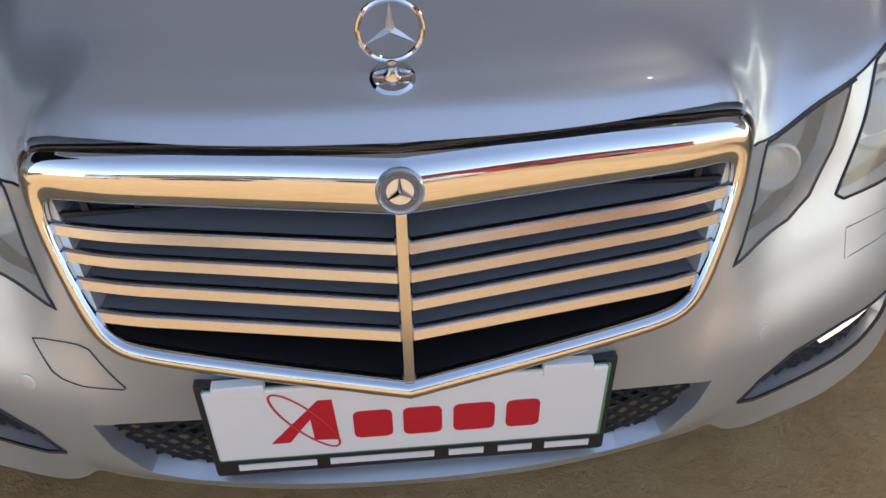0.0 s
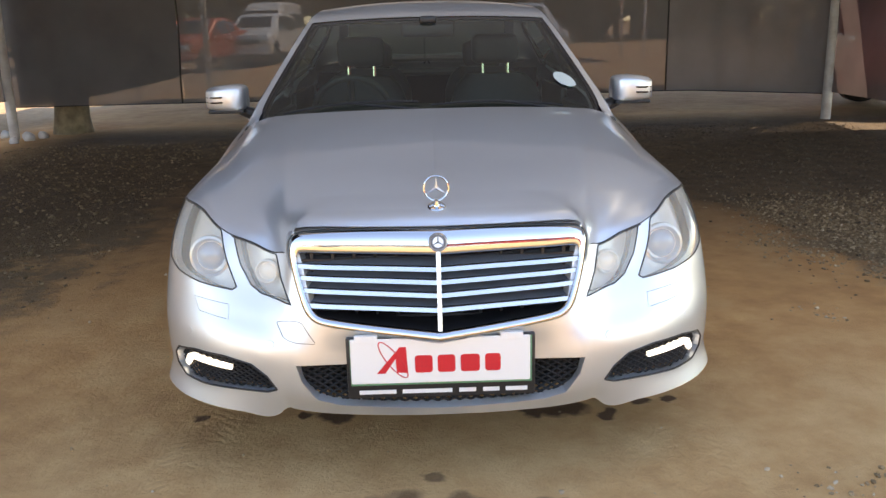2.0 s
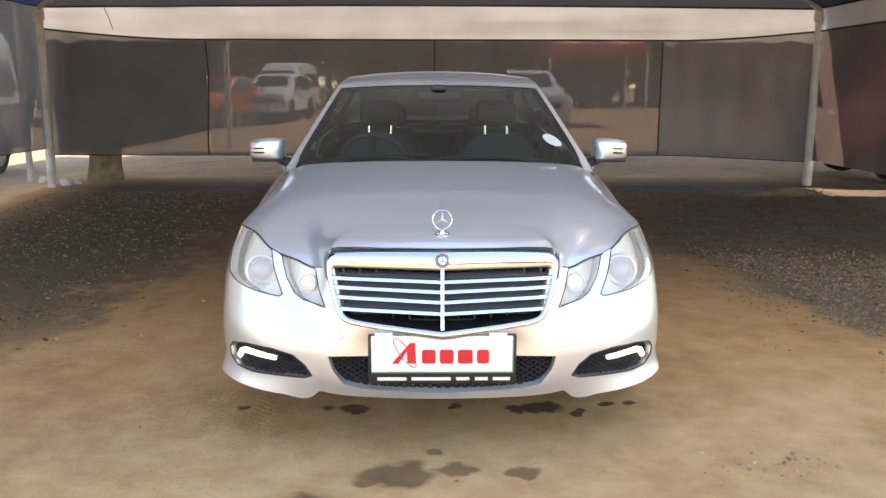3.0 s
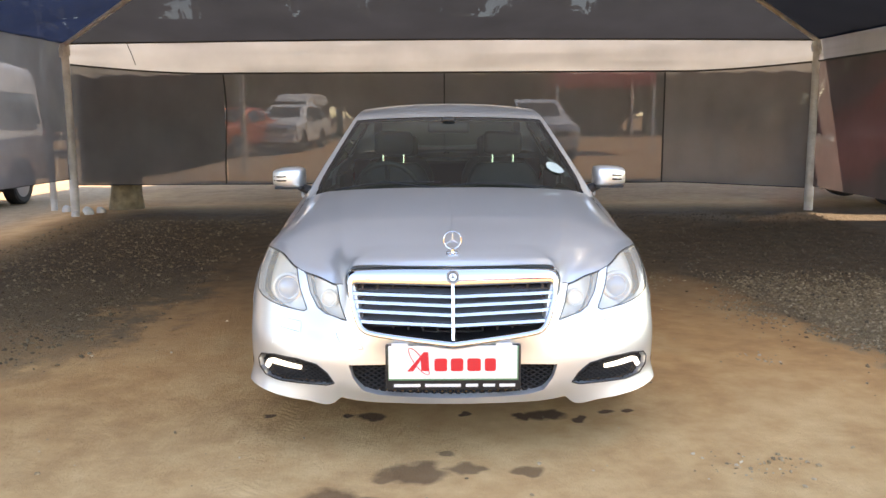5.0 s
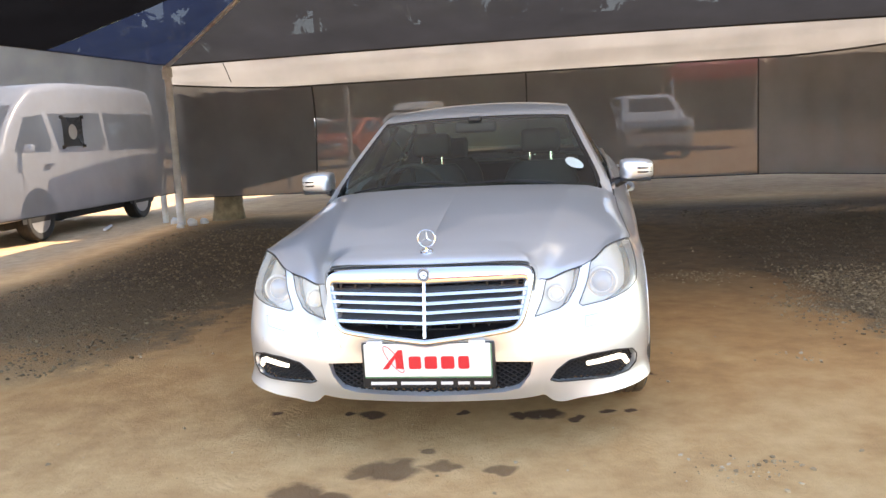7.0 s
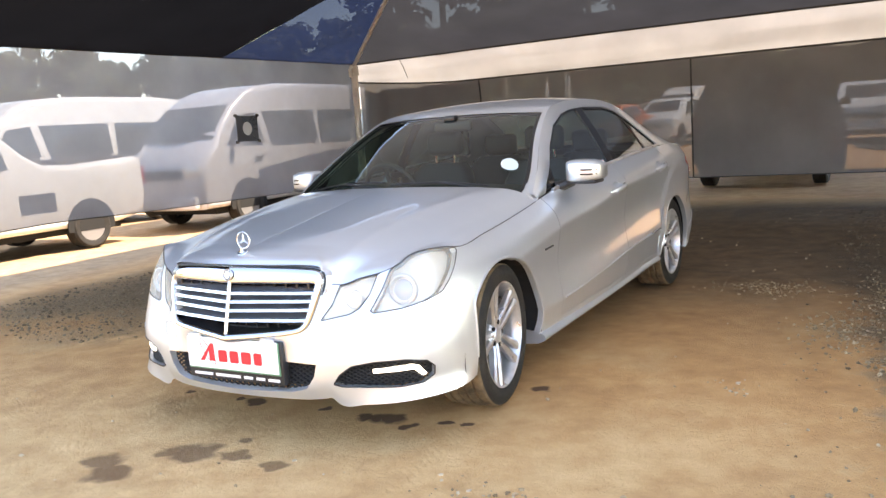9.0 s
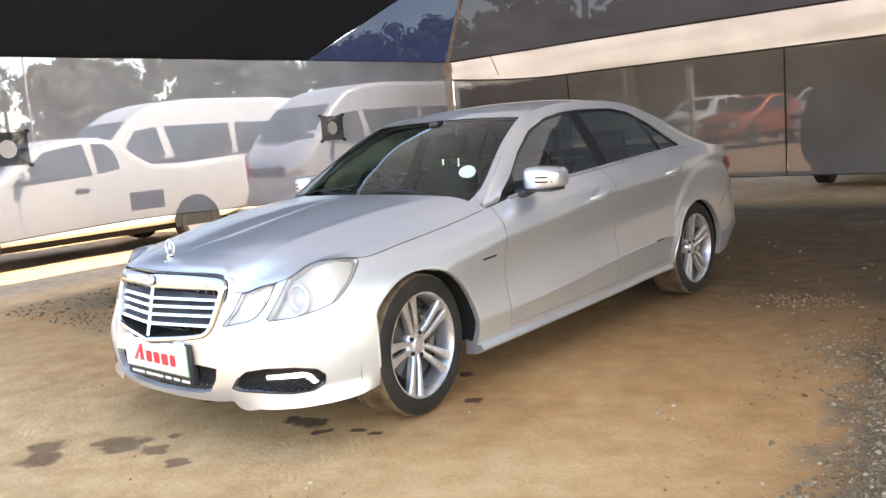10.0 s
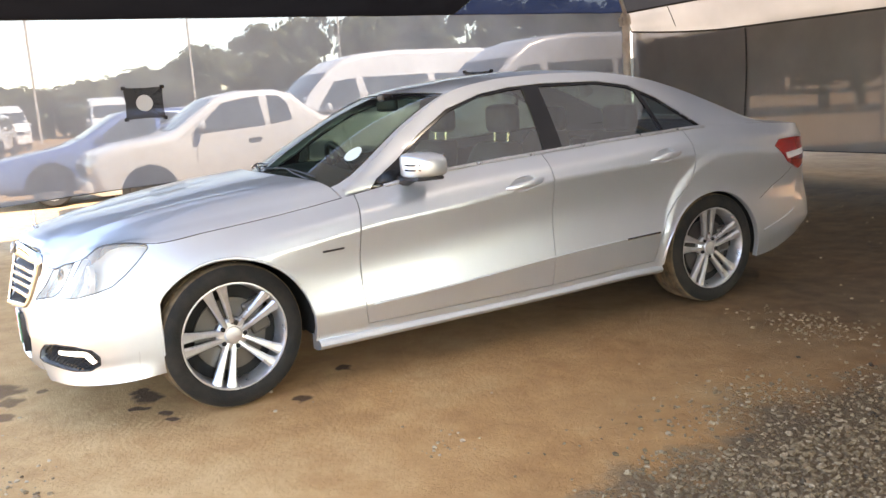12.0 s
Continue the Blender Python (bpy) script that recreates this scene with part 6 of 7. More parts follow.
# black webbing squares with a round hole, strapped to the side net
PALE_DISC = mat("pale_patch", (0.55, 0.55, 0.55), 0.7)
for cy, cz in ((0.67, 1.44), (4.76, 1.44)):
    w = thing("net_patch", "black webbing square with a pale round window", "net patch", pose(XL + 0.03, cy, cz), "net patches")
    bm = bmesh.new()
    hw, hz, r = 0.20, 0.165, 0.085
    ring_o, ring_i = [], []
    for k in range(32):
        a = 2 * math.pi * k / 32
        c, s = math.cos(a), math.sin(a)
        f = 1 / max(abs(c), abs(s))
        pinch = 1 - 0.05 * (1 - (f - 1) / 0.414)
        ring_o.append(bm.verts.new((0.0, hw * c * f * pinch, hz * s * f * pinch)))
        ring_i.append(bm.verts.new((0.0, r * c, r * s)))
    for k in range(32):
        bm.faces.new((ring_o[k], ring_o[(k + 1) % 32], ring_i[(k + 1) % 32], ring_i[k]))
    bmesh.ops.solidify(bm, geom=bm.faces[:], thickness=0.008)
    part("webbing", bm, WEBBING, w)
    for sy in (-1, 1):
        for sz in (-1, 1):
            bm = bmesh.new()
            box(bm, -0.014, 0.012, sy * 0.195 - 0.022, sy * 0.195 + 0.022, sz * 0.162 - 0.018, sz * 0.162 + 0.018, 0.006)
            part("clip", bm, WEBBING, w)
    bm = bmesh.new()
    lathe(bm, [(-0.012, 0.086), (-0.006, 0.086), (-0.006, 0.0005)], 24, "x")
    part("window", bm, PALE_DISC, w)


# ---- other vehicles in the yard ----
WHITE = mat("white_vehicle_paint", (0.78, 0.78, 0.77), 0.3, 0.0, Coat_Weight=0.5)
mottled(WHITE, 1.6, [(0.3, (0.72, 0.72, 0.70)), (0.7, (0.80, 0.80, 0.79))], rough=(0.28, 0.4))
GREY = mat("pale_grey_vehicle_paint", (0.62, 0.62, 0.63), 0.3, 0.2, Coat_Weight=0.5)
MID_GREY = mat("pale_minibus_paint", (0.60, 0.60, 0.62), 0.3, 0.1, Coat_Weight=0.5)
ORANGE = mat("orange_vehicle_paint", (0.55, 0.11, 0.03), 0.35, 0.1, Coat_Weight=0.5)
BLUE = mat("blue_vehicle_paint", (0.16, 0.24, 0.45), 0.3, 0.3, Coat_Weight=0.5)
RED = mat("red_vehicle_paint", (0.58, 0.06, 0.05), 0.35, 0.1, Coat_Weight=0.5)
CHARCOAL = mat("charcoal_vehicle_paint", (0.06, 0.06, 0.065), 0.4, 0.2)
DARK_GLASS = mat("dark_window_glass", (0.06, 0.07, 0.075), 0.06, 0.0, Specular_IOR_Level=0.8)
STEEL_RIM = mat("silver_wheel_rim", (0.22, 0.22, 0.225), 0.4, 0.25)
LAMP_GLASS = mat("vehicle_lamp", (0.7, 0.7, 0.68), 0.15, 0.4)

PROFILES = {
    "pickup": dict(w=0.86, belt=1.02, tumble=0.26, outline=[(-2.38, 0.30), (-2.46, 0.42), (-2.47, 0.62), (-2.40, 0.84), (-2.05, 0.95), (-1.35, 1.03), (-1.0, 1.28), (-0.68, 1.50), (-0.3, 1.575), (0.15, 1.57), (0.42, 1.50), (0.62, 1.30), (0.85, 1.16), (1.3, 1.14), (2.35, 1.19), (2.45, 1.15), (2.45, 0.62), (2.38, 0.38), (1.9, 0.30)],
                   screen=((-1.28, 1.06), (-0.70, 1.47)), side=[[(-1.08, 1.04), (-0.62, 1.42), (-0.10, 1.495), (-0.06, 1.09)], [(0.03, 1.10), (0.02, 1.49), (0.20, 1.475), (0.31, 1.36), (0.34, 1.14)]], wheels=(-1.70, 1.42), r=0.30, back=None),
    "van": dict(w=0.85, belt=1.15, tumble=0.16, outline=[(-2.38, 0.32), (-2.44, 0.45), (-2.44, 0.85), (-2.36, 1.05), (-2.12, 1.27), (-1.8, 1.58), (-1.5, 1.86), (-1.15, 2.08), (-0.8, 2.17), (-0.2, 2.215), (1.6, 2.21), (2.25, 2.16), (2.40, 1.95), (2.42, 0.6), (2.36, 0.34)],
                screen=((-2.05, 1.31), (-1.52, 1.82)), side=[[(-1.72, 1.28), (-1.40, 1.70), (-1.0, 1.74), (-0.92, 1.26)], [(-0.70, 1.25), (-0.84, 1.75), (0.45, 1.76), (0.45, 1.25)], [(0.62, 1.25), (0.62, 1.76), (2.1, 1.74), (2.15, 1.25)]], wheels=(-1.42, 1.36), r=0.33, back=((2.41, 1.25), (2.38, 1.8))),
    "suv": dict(w=0.88, belt=1.05, tumble=0.28, outline=[(-2.15, 0.34), (-2.25, 0.50), (-2.26, 0.75), (-2.15, 0.98), (-1.3, 1.10), (-1.05, 1.2), (-0.5, 1.60), (-0.1, 1.70), (1.2, 1.71), (1.85, 1.62), (2.1, 1.15), (2.22, 0.95), (2.24, 0.55), (2.1, 0.36)],
                screen=((-1.02, 1.24), (-0.52, 1.57)), side=[[(-0.85, 1.12), (-0.42, 1.52), (0.10, 1.60), (0.12, 1.12)], [(0.2, 1.12), (0.18, 1.60), (0.95, 1.60), (1.0, 1.14)], [(1.08, 1.15), (1.04, 1.59), (1.6, 1.52), (1.75, 1.22)]], wheels=(-1.38, 1.35), r=0.36, back=((2.04, 1.2), (1.86, 1.55))),
    "saloon": dict(w=0.86, belt=0.90, tumble=0.30, outline=[(-2.15, 0.26), (-2.24, 0.40), (-2.24, 0.58), (-2.1, 0.74), (-1.1, 0.90), (-0.85, 1.0), (-0.25, 1.36), (0.2, 1.43), (0.8, 1.40), (1.5, 1.05), (2.15, 0.98), (2.24, 0.8), (2.22, 0.42), (2.1, 0.28)],
                   screen=((-0.85, 1.04), (-0.28, 1.36)), side=[[(-0.7, 0.93), (-0.2, 1.29), (0.3, 1.36), (0.3, 0.95)], [(0.38, 0.95), (0.38, 1.36), (0.8, 1.33), (1.3, 1.02)]], wheels=(-1.35, 1.33), r=0.31, back=((1.45, 1.1), (0.9, 1.38))),
}


def inset(outline, d):
    n = len(outline)
    area = sum(a[0] * b[1] - b[0] * a[1] for a, b in zip(outline, outline[1:] + outline[:1]))
    s = 1 if area > 0 else -1
    out = []
    for k in range(n):
        a, b, c = Vector(outline[k - 1]), Vector(outline[k]), Vector(outline[(k + 1) % n])
        e, f = (b - a).normalized(), (c - b).normalized()
        m = Vector((-(e.y + f.y), e.x + f.x)) * s
        out.append(tuple(b + m.normalized() * d))
    return out


def vehicle(kind, name, label, m, paint, group="", bumper=None):
    p = PROFILES[kind]
    v = thing(name, label, "van" if kind == "van" else "pickup" if kind == "pickup" else "car", m, group)
    w, belt_z, tum = p["w"], p["belt"], p["tumble"]

    def half(z):
        return w - tum * max(0.0, z - belt_z) - 0.05 * max(0, 0.5 - z)

    bm = bmesh.new()
    rings = []
    for f, d in ((-1, 0.10), (-0.985, 0.045), (-0.95, 0.012), (-0.88, 0.0), (-0.5, -0.006), (0.5, -0.006), (0.88, 0.0), (0.95, 0.012), (0.985, 0.045), (1, 0.10)):
        ring = [bm.verts.new((f * half(z), y + (0.10 * (f * f) if y < -1.9 else -0.05 * f * f if y > 2.2 else 0), z)) for y, z in inset(p["outline"], d)]
        rings.append(ring)
    n = len(rings[0])
    for a, b in zip(rings, rings[1:]):
        for k in range(n):
            bm.faces.new((a[k], a[(k + 1) % n], b[(k + 1) % n], b[k]))
    bm.faces.new(rings[0])
    bm.faces.new(rings[-1])
    part("body", bm, paint, v, smooth=True, sharp=40)
    for sx in (-1, 1):
        for poly in p["side"]:
            bm = bmesh.new()
            prism(bm, poly, 0.0, 0.02, lambda y, z, t: (sx * (half(z) - 0.004 + t - 0.01), y, z))
            part("side_window", bm, DARK_GLASS, v)
        for wy in p["wheels"]:
            bm = bmesh.new()
            arc = [(wy + (p["r"] + 0.07) * math.cos(a), p["r"] + (p["r"] + 0.07) * math.sin(a)) for a in np.linspace(-0.15, math.pi + 0.15, 20)]
            prism(bm, arc, 0.0, 0.02, lambda y, z, t: (sx * (w - 0.012 + t), y, z))
            part("wheel_arch", bm, DARK, v)
            bm = bmesh.new()
            r = p["r"]
            lathe(bm, [(0.09, r * 0.66), (0.10, r * 0.72), (0.105, r * 0.9), (0.085, r * 0.99), (-0.085, r), (-0.1, r * 0.9), (-0.1, r * 0.66)], 32, "x", close=True)
            tyre = part("wheel", bm, RUBBER, v, smooth=True)
            bm = bmesh.new()
            lathe(bm, [(0.09, r * 0.68), (0.085, r * 0.62), (0.05, r * 0.56), (0.055, r * 0.40), (0.085, r * 0.30), (0.09, r * 0.12), (0.092, 0.002)], 32, "x")
            rim = part("rim", bm, STEEL_RIM, tyre, smooth=True)
            for k in range(8):
                bm = bmesh.new()
                a = 2 * math.pi * k / 8
                lathe(bm, [(0.05, r * 0.10), (0.066, r * 0.10), (0.067, 0.001)], 10, "x")
                bmesh.ops.translate(bm, verts=bm.verts, vec=(0, r * 0.48 * math.cos(a), r * 0.48 * math.sin(a)))
                part("hole", bm, DARK, rim)
            tyre.matrix_basis = pose(sx * (w - 0.085), wy, r, 0, 0, 0 if sx > 0 else 180)
        # lamps, handle, mirror
        bm = bmesh.new()
        zl = p["outline"][2][1] + 0.04
        box(bm, -0.15, 0.15, -0.05, 0.05, -0.09, 0.09, 0.03, m=pose(sx * (w - 0.2), p["outline"][2][0] + 0.075, zl, 0, 0, sx * 12))
        part("head_lamp", bm, LAMP_GLASS, v, smooth=True)
        bm = bmesh.new()
        box(bm, -0.04, 0.04, -0.03, 0.03, -0.14, 0.14, 0.015, m=pose(sx * (w - 0.09), p["outline"][-3][0] - 0.03, belt_z - 0.12))
        part("tail_lamp", bm, RED_LENS, v, smooth=True)
        bm = bmesh.new()
        yw = p["side"][0][0][0]
        box(bm, -0.075, 0.075, -0.04, 0.04, -0.06, 0.06, 0.028, m=pose(sx * (w + 0.075), yw + 0.12, belt_z + 0.12))
        part("door_mirror", bm, paint, v, smooth=True)
        bm = bmesh.new()
        yh = p["side"][0][-1][0] - 0.16
        box(bm, -0.012, 0.016, -0.09, 0.09, -0.018, 0.018, 0.008, m=pose(sx * w, yh, belt_z - 0.12))
        part("door_handle", bm, BLACK, v, smooth=True)
        bm = bmesh.new()
        tube(bm, [(sx * (w - 0.002), p["side"][0][0][0] + 0.05, belt_z - 0.05), (sx * (w + 0.0), p["side"][0][0][0] + 0.03, 0.6), (sx * (w - 0.006), p["side"][0][0][0] + 0.1, 0.42)], 0.0025, 4)
        part("door_gap", bm, DARK, v)
    for key, nm in (("screen", "windscreen"), ("back", "rear_window")):
        if p[key]:
            (ya, za), (yb, zb_) = p[key]
            bm = bmesh.new()
            if key == "screen":
                # the pane follows the body's slope and bow
                chain = p["outline"][2:p["outline"].index(max(p["outline"], key=lambda q: q[1])) + 1]
                lift = Vector((za - zb_, yb - ya)).normalized() * (0.034 if kind == "van" else 0.016)
                rows = []
                for y in np.linspace(ya, yb, 7):
                    z = float(np.interp(y, [q[0] for q in chain], [q[1] for q in chain]))
                    hw = half(z) - 0.07
                    rows.append([bm.verts.new((f * hw, y + lift.x + (0.10 * f * f if y < -1.9 else 0.035 * f * f), z + lift.y)) for f in np.linspace(-1, 1, 9)])
                for a, b in zip(rows, rows[1:]):
                    for k in range(8):
                        bm.faces.new((a[k], a[k + 1], b[k + 1], b[k]))
                part(nm, bm, DARK_GLASS, v, smooth=True)
                continue
            vs = [bm.verts.new((x, y + 0.03, z + 0.016)) for x, y, z in ((-half(za) + 0.10, ya + 0.03, za), (0, ya, za), (half(za) - 0.10, ya + 0.03, za), (half(zb_) - 0.09, yb + 0.03, zb_), (0, yb, zb_), (-half(zb_) + 0.09, yb + 0.03, zb_))]
            bm.faces.new((vs[0], vs[1], vs[4], vs[5]))
            bm.faces.new((vs[1], vs[2], vs[3], vs[4]))
            part(nm, bm, DARK_GLASS, v)
    f = p["outline"][2]
    bm = bmesh.new()
    box(bm, -w + 0.36, w - 0.36, f[0] - 0.012, f[0] + 0.03, f[1] - 0.06, f[1] + 0.08, 0.01)
    part("front_grille", bm, BLACK, v)
    bm = bmesh.new()
    box(bm, -w + 0.10, w - 0.10, f[0] - 0.02, f[0] + 0.10, 0.34, 0.52, 0.03)
    part("front_bumper", bm, bumper or paint, v, smooth=True)
    bm = bmesh.new()
    box(bm, -w + 0.14, w - 0.14, -2.0, 2.0, 0.22, 0.36)
    part("chassis", bm, DARK, v)
    return v


vehicle("pickup", "pickup", "white small pickup with steel wheels on sunlit sand", pose(-8.14, 2.70, 0.0), WHITE)
bm_ob = [o for o in scene.objects if o.name == "pickup"][0]
bm = bmesh.new()
box(bm, 0.845, 0.87, 0.42, 0.92, 0.56, 0.80, 0.01)
part("side_vent", bm, CHARCOAL, bm_ob, "dark side panel")
bm = bmesh.new()
box(bm, -0.70, 0.70, 0.72, 2.38, 1.12, 1.22, 0.02)
part("bed_cover", bm, CHARCOAL, bm_ob, "dark load cover")
vehicle("van", "van", "pale grey high-roof minibus parked in the yard", pose(-7.55, 8.0, 0.0), MID_GREY, "minibuses", bumper=MID_GREY)
vehicle("van", "van", "white high-roof minibus parked in the yard", pose(-10.45, 6.05, 0.0), WHITE, "minibuses")
vehicle("saloon", "saloon", "blue saloon car parked in the yard", pose(-10.7, 1.3, 0.0), BLUE)
vehicle("suv", "estate_car", "charcoal estate car seen from behind the net", pose(0.36, 11.5, YARD, 0, 0, 180), CHARCOAL)
vehicle("pickup", "pickup", "orange pickup parked across the yard", pose(-7.2, 26.2, YARD, 0, 0, -18), ORANGE)
for x, y, r, k, pt, nm, lb in ((-5.8, 28.4, -6, "suv", WHITE, "estate_car", "white estate car parked across the yard"), (-10.3, 28.6, -6, "suv", WHITE, "estate_car", "white estate car parked across the yard"), (-6.2, 33.0, -5, "van", WHITE, "van", "white high-roof minibus across the yard"), (2.6, 21.0, 6, "suv", GREY, "estate_car", "pale grey estate car parked across the yard"), (0.9, 24.5, 6, "suv", WHITE, "estate_car", "white estate car parked across the yard"), (7.55, 8.2, -90, "van", RED, "van", "dark red minibus parked beside the shelter")):
    vehicle(k, nm, lb, pose(x, y, YARD, 0, 0, r), pt)
for k, (x, y, kind, pt) in enumerate(((-34, -6, "van", WHITE), (-33, -1, "suv", WHITE), (-36, 4, "van", WHITE), (-31, 8, "saloon", GREY), (-38, 12, "pickup", WHITE), (-33, 17, "suv", BLUE), (-35, 22, "van", WHITE), (-44, 0, "van", WHITE), (-45, 9, "suv", GREY), (-24, -4, "suv", GREY), (-46, 17, "van", WHITE))):
    vehicle(kind, {"saloon": "saloon", "suv": "estate_car", "van": "van", "pickup": "pickup"}[kind], "pale vehicle parked far across the yard", pose(x, y, 0.0, 0, 0, 70 + 9 * (k % 4)), pt, "far parked vehicles")

for x, y, r, k, pt, nm in ((-9.0, -17.0, 150, "suv", CHARCOAL, "estate_car"), (-14.5, -18.5, 165, "van", WHITE, "van"), (5.0, -16.0, 185, "pickup", WHITE, "pickup"), (9.5, -15.5, 175, "saloon", RED, "saloon")):
    vehicle(k, nm, "vehicle parked on the open side of the yard", pose(x, y, 0.0, 0, 0, r), pt, "vehicles across the drive")
BRICK_RED = mat("red_painted_wall", (0.36, 0.03, 0.03), 0.7)
mottled(BRICK_RED, 0.8, [(0.3, (0.30, 0.025, 0.025)), (0.7, (0.40, 0.04, 0.035))], bump=0.2)
CREAM = mat("cream_plaster", (0.62, 0.55, 0.43), 0.8)
mottled(CREAM, 0.8, [(0.3, (0.55, 0.48, 0.37)), (0.7, (0.66, 0.59, 0.47))], bump=0.2)
for x0, x1, y0, h, wall_paint, lb in ((3.0, 24.0, -24.0, 3.6, BRICK_RED, "long red-walled building across the drive"), (-26.0, -3.0, -27.0, 3.2, CREAM, "long cream-walled building across the drive")):
    b = thing("yard_building", lb, "building")
    bm = bmesh.new()
    box(bm, x0, x1, y0 - 5.0, y0, -0.05, h)
    wall = part("wall", bm, wall_paint, b)
    bm = bmesh.new()
    prism(bm, [(y0 + 0.5, h - 0.05), (y0 + 0.5, h + 0.08), (y0 - 2.5, h + 1.0), (y0 - 5.5, h + 0.08), (y0 - 5.5, h - 0.05)], x0 - 0.4, x1 + 0.4, lambda u, z, t: (t, u, z))
    part("roof", bm, CHARCOAL, b)
    for k in range(6):
        xc = x0 + (x1 - x0) * (k + 0.5) / 6
        bm = bmesh.new()
        box(bm, xc - 0.75, xc + 0.75, y0 - 0.04, y0 + 0.03, 1.0, 2.2, 0.01)
        part("window", bm, DARK_GLASS, wall)

# stick, stones and stump by the corner
bm = bmesh.new()
box(bm, -0.30, 0.30, -0.022, 0.022, 0.0, 0.03, 0.006, m=pose(-6.3, 7.55, 0.03, 0, 0, 112))
tagged(part("stick", bm, WHITE, None), "white wooden stick lying on the sand", "stick")
for k, (x, y, r) in enumerate(((-4.72, 7.05, 0.07), (-4.80, 6.85, 0.05), (-4.62, 7.22, 0.055), (-5.2, 7.5, 0.06))):
    bm = bmesh.new()
    bmesh.ops.create_icosphere(bm, subdivisions=3, radius=r)
    for v in bm.verts:
        v.co *= 1 + 0.35 * noise.noise(v.co * 14 + Vector((k * 3, 0, 0)))
    ob = part("stone", bm, STEEL, None, smooth=True)
    ob.location = (x, y, ground_z(x, y) + r * 0.5)
    tagged(ob, "pale rough stone at the foot of a post", "stone", "stones")
TREE_POST = mat("old_tree_stump", (0.20, 0.15, 0.09), 0.9)
mottled(TREE_POST, 8, [(0.3, (0.12, 0.09, 0.05)), (0.7, (0.28, 0.22, 0.13))], bump=0.6)
bm = bmesh.new()
tube(bm, [(-4.45, 7.7, 0.0), (-4.44, 7.7, 0.3), (-4.42, 7.71, 0.62)], [0.26, 0.21, 0.20], 14)
tagged(part("tree_stump", bm, TREE_POST, None, smooth=True), "weathered brown tree stump behind the net", "tree stump")

# red gazebo across the yard
gz = thing("gazebo", "red gazebo roof on pale posts", "gazebo", pose(5.2, 25.0, YARD))
bm = bmesh.new()
ap = bm.verts.new((0, 0, 3.3))
rim = [bm.verts.new((x, y, 2.55)) for x, y in ((-1.6, -1.6), (1.6, -1.6), (1.6, 1.6), (-1.6, 1.6))]
low = [bm.verts.new((x, y, 2.2)) for x, y in ((-1.6, -1.6), (1.6, -1.6), (1.6, 1.6), (-1.6, 1.6))]
for k in range(4):
    bm.faces.new((rim[k], rim[(k + 1) % 4], ap))
    bm.faces.new((rim[k], low[k], low[(k + 1) % 4], rim[(k + 1) % 4]))
part("canopy", bm, RED, gz)
for x in (-1.55, 1.55):
    for y in (-1.55, 1.55):
        bm = bmesh.new()
        tube(bm, [(x, y, -0.05), (x, y, 2.3)], 0.05, 8)
        part("leg", bm, WHITE, gz)
for x, y, h in ((-9.0, 24.3, 2.6), (-4.3, 14.2, 2.2), (-55, 12, 8), (-58, 24, 9), (-52, 2, 8)):
    bm = bmesh.new()
    tube(bm, [(x, y, 0), (x, y, h)], 0.06 if h < 5 else 0.07, 10)
    tagged(part("yard_pole", bm, WHITE if h < 5 else STEEL, None, smooth=True), "pale straight pole standing in the yard", "pole", "yard poles")

# far woods
LEAF = mat("far_foliage", (0.06, 0.08, 0.035), 0.8)
mottled(LEAF, 0.6, [(0.3, (0.07, 0.085, 0.05)), (0.7, (0.15, 0.165, 0.10))])
rng = np.random.default_rng(5)


def woods(name, spots, label, clumps=9):
    vs, fs = [], []
    for x, y, h, r in spots:
        for _ in range(clumps):
            a, q = rng.uniform(0, 2 * math.pi), rng.uniform(0, 0.75) ** 0.5
            cx, cy, cz = x + r * q * math.cos(a), y + r * q * math.sin(a), h * (0.10 + 0.86 * rng.uniform() ** 0.8)
            rr = r * (rng.uniform(0.28, 0.5) if clumps < 12 else rng.uniform(0.2, 0.38))
            nq = 95
            d = rng.normal(size=(nq, 3))
            d /= np.linalg.norm(d, axis=1, keepdims=True)
            c = d * rr * rng.uniform(0.25, 1.3, (nq, 1)) * (1, 1, 0.8) + (cx, cy, cz)
            e1 = np.cross(d, rng.normal(size=(nq, 3)))
            e1 /= np.linalg.norm(e1, axis=1, keepdims=True)
            e2 = np.cross(d, e1)
            s = rng.uniform(0.16, 0.48, (nq, 1)) * (r / 3)
            for k in range(nq):
                b = len(vs)
                vs.extend((c[k] - e1[k] * s[k], c[k] + e2[k] * s[k] * 0.6, c[k] + e1[k] * s[k], c[k] - e2[k] * s[k] * 0.6))
                fs.append((b, b + 1, b + 2, b + 3))
        b = len(vs)
        for k in range(6):
            a = 2 * math.pi * k / 6
            vs.append((x + 0.22 * math.cos(a), y + 0.22 * math.sin(a), 0))
            vs.append((x + 0.12 * math.cos(a), y + 0.12 * math.sin(a), h * 0.7))
        for k in range(6):
            fs.append((b + 2 * k, b + 2 * ((k + 1) % 6), b + 2 * ((k + 1) % 6) + 1, b + 2 * k + 1))
    return tagged(mesh_object(name, vs, fs, LEAF), label, "woods", kind="stuff")


def skyline(y):
    return float(np.interp(y, (-40, 2, 10, 14, 20, 26, 40, 100), (3.6, 3.8, 4.5, 5.4, 7.8, 8.8, 11.2, 11.2)))


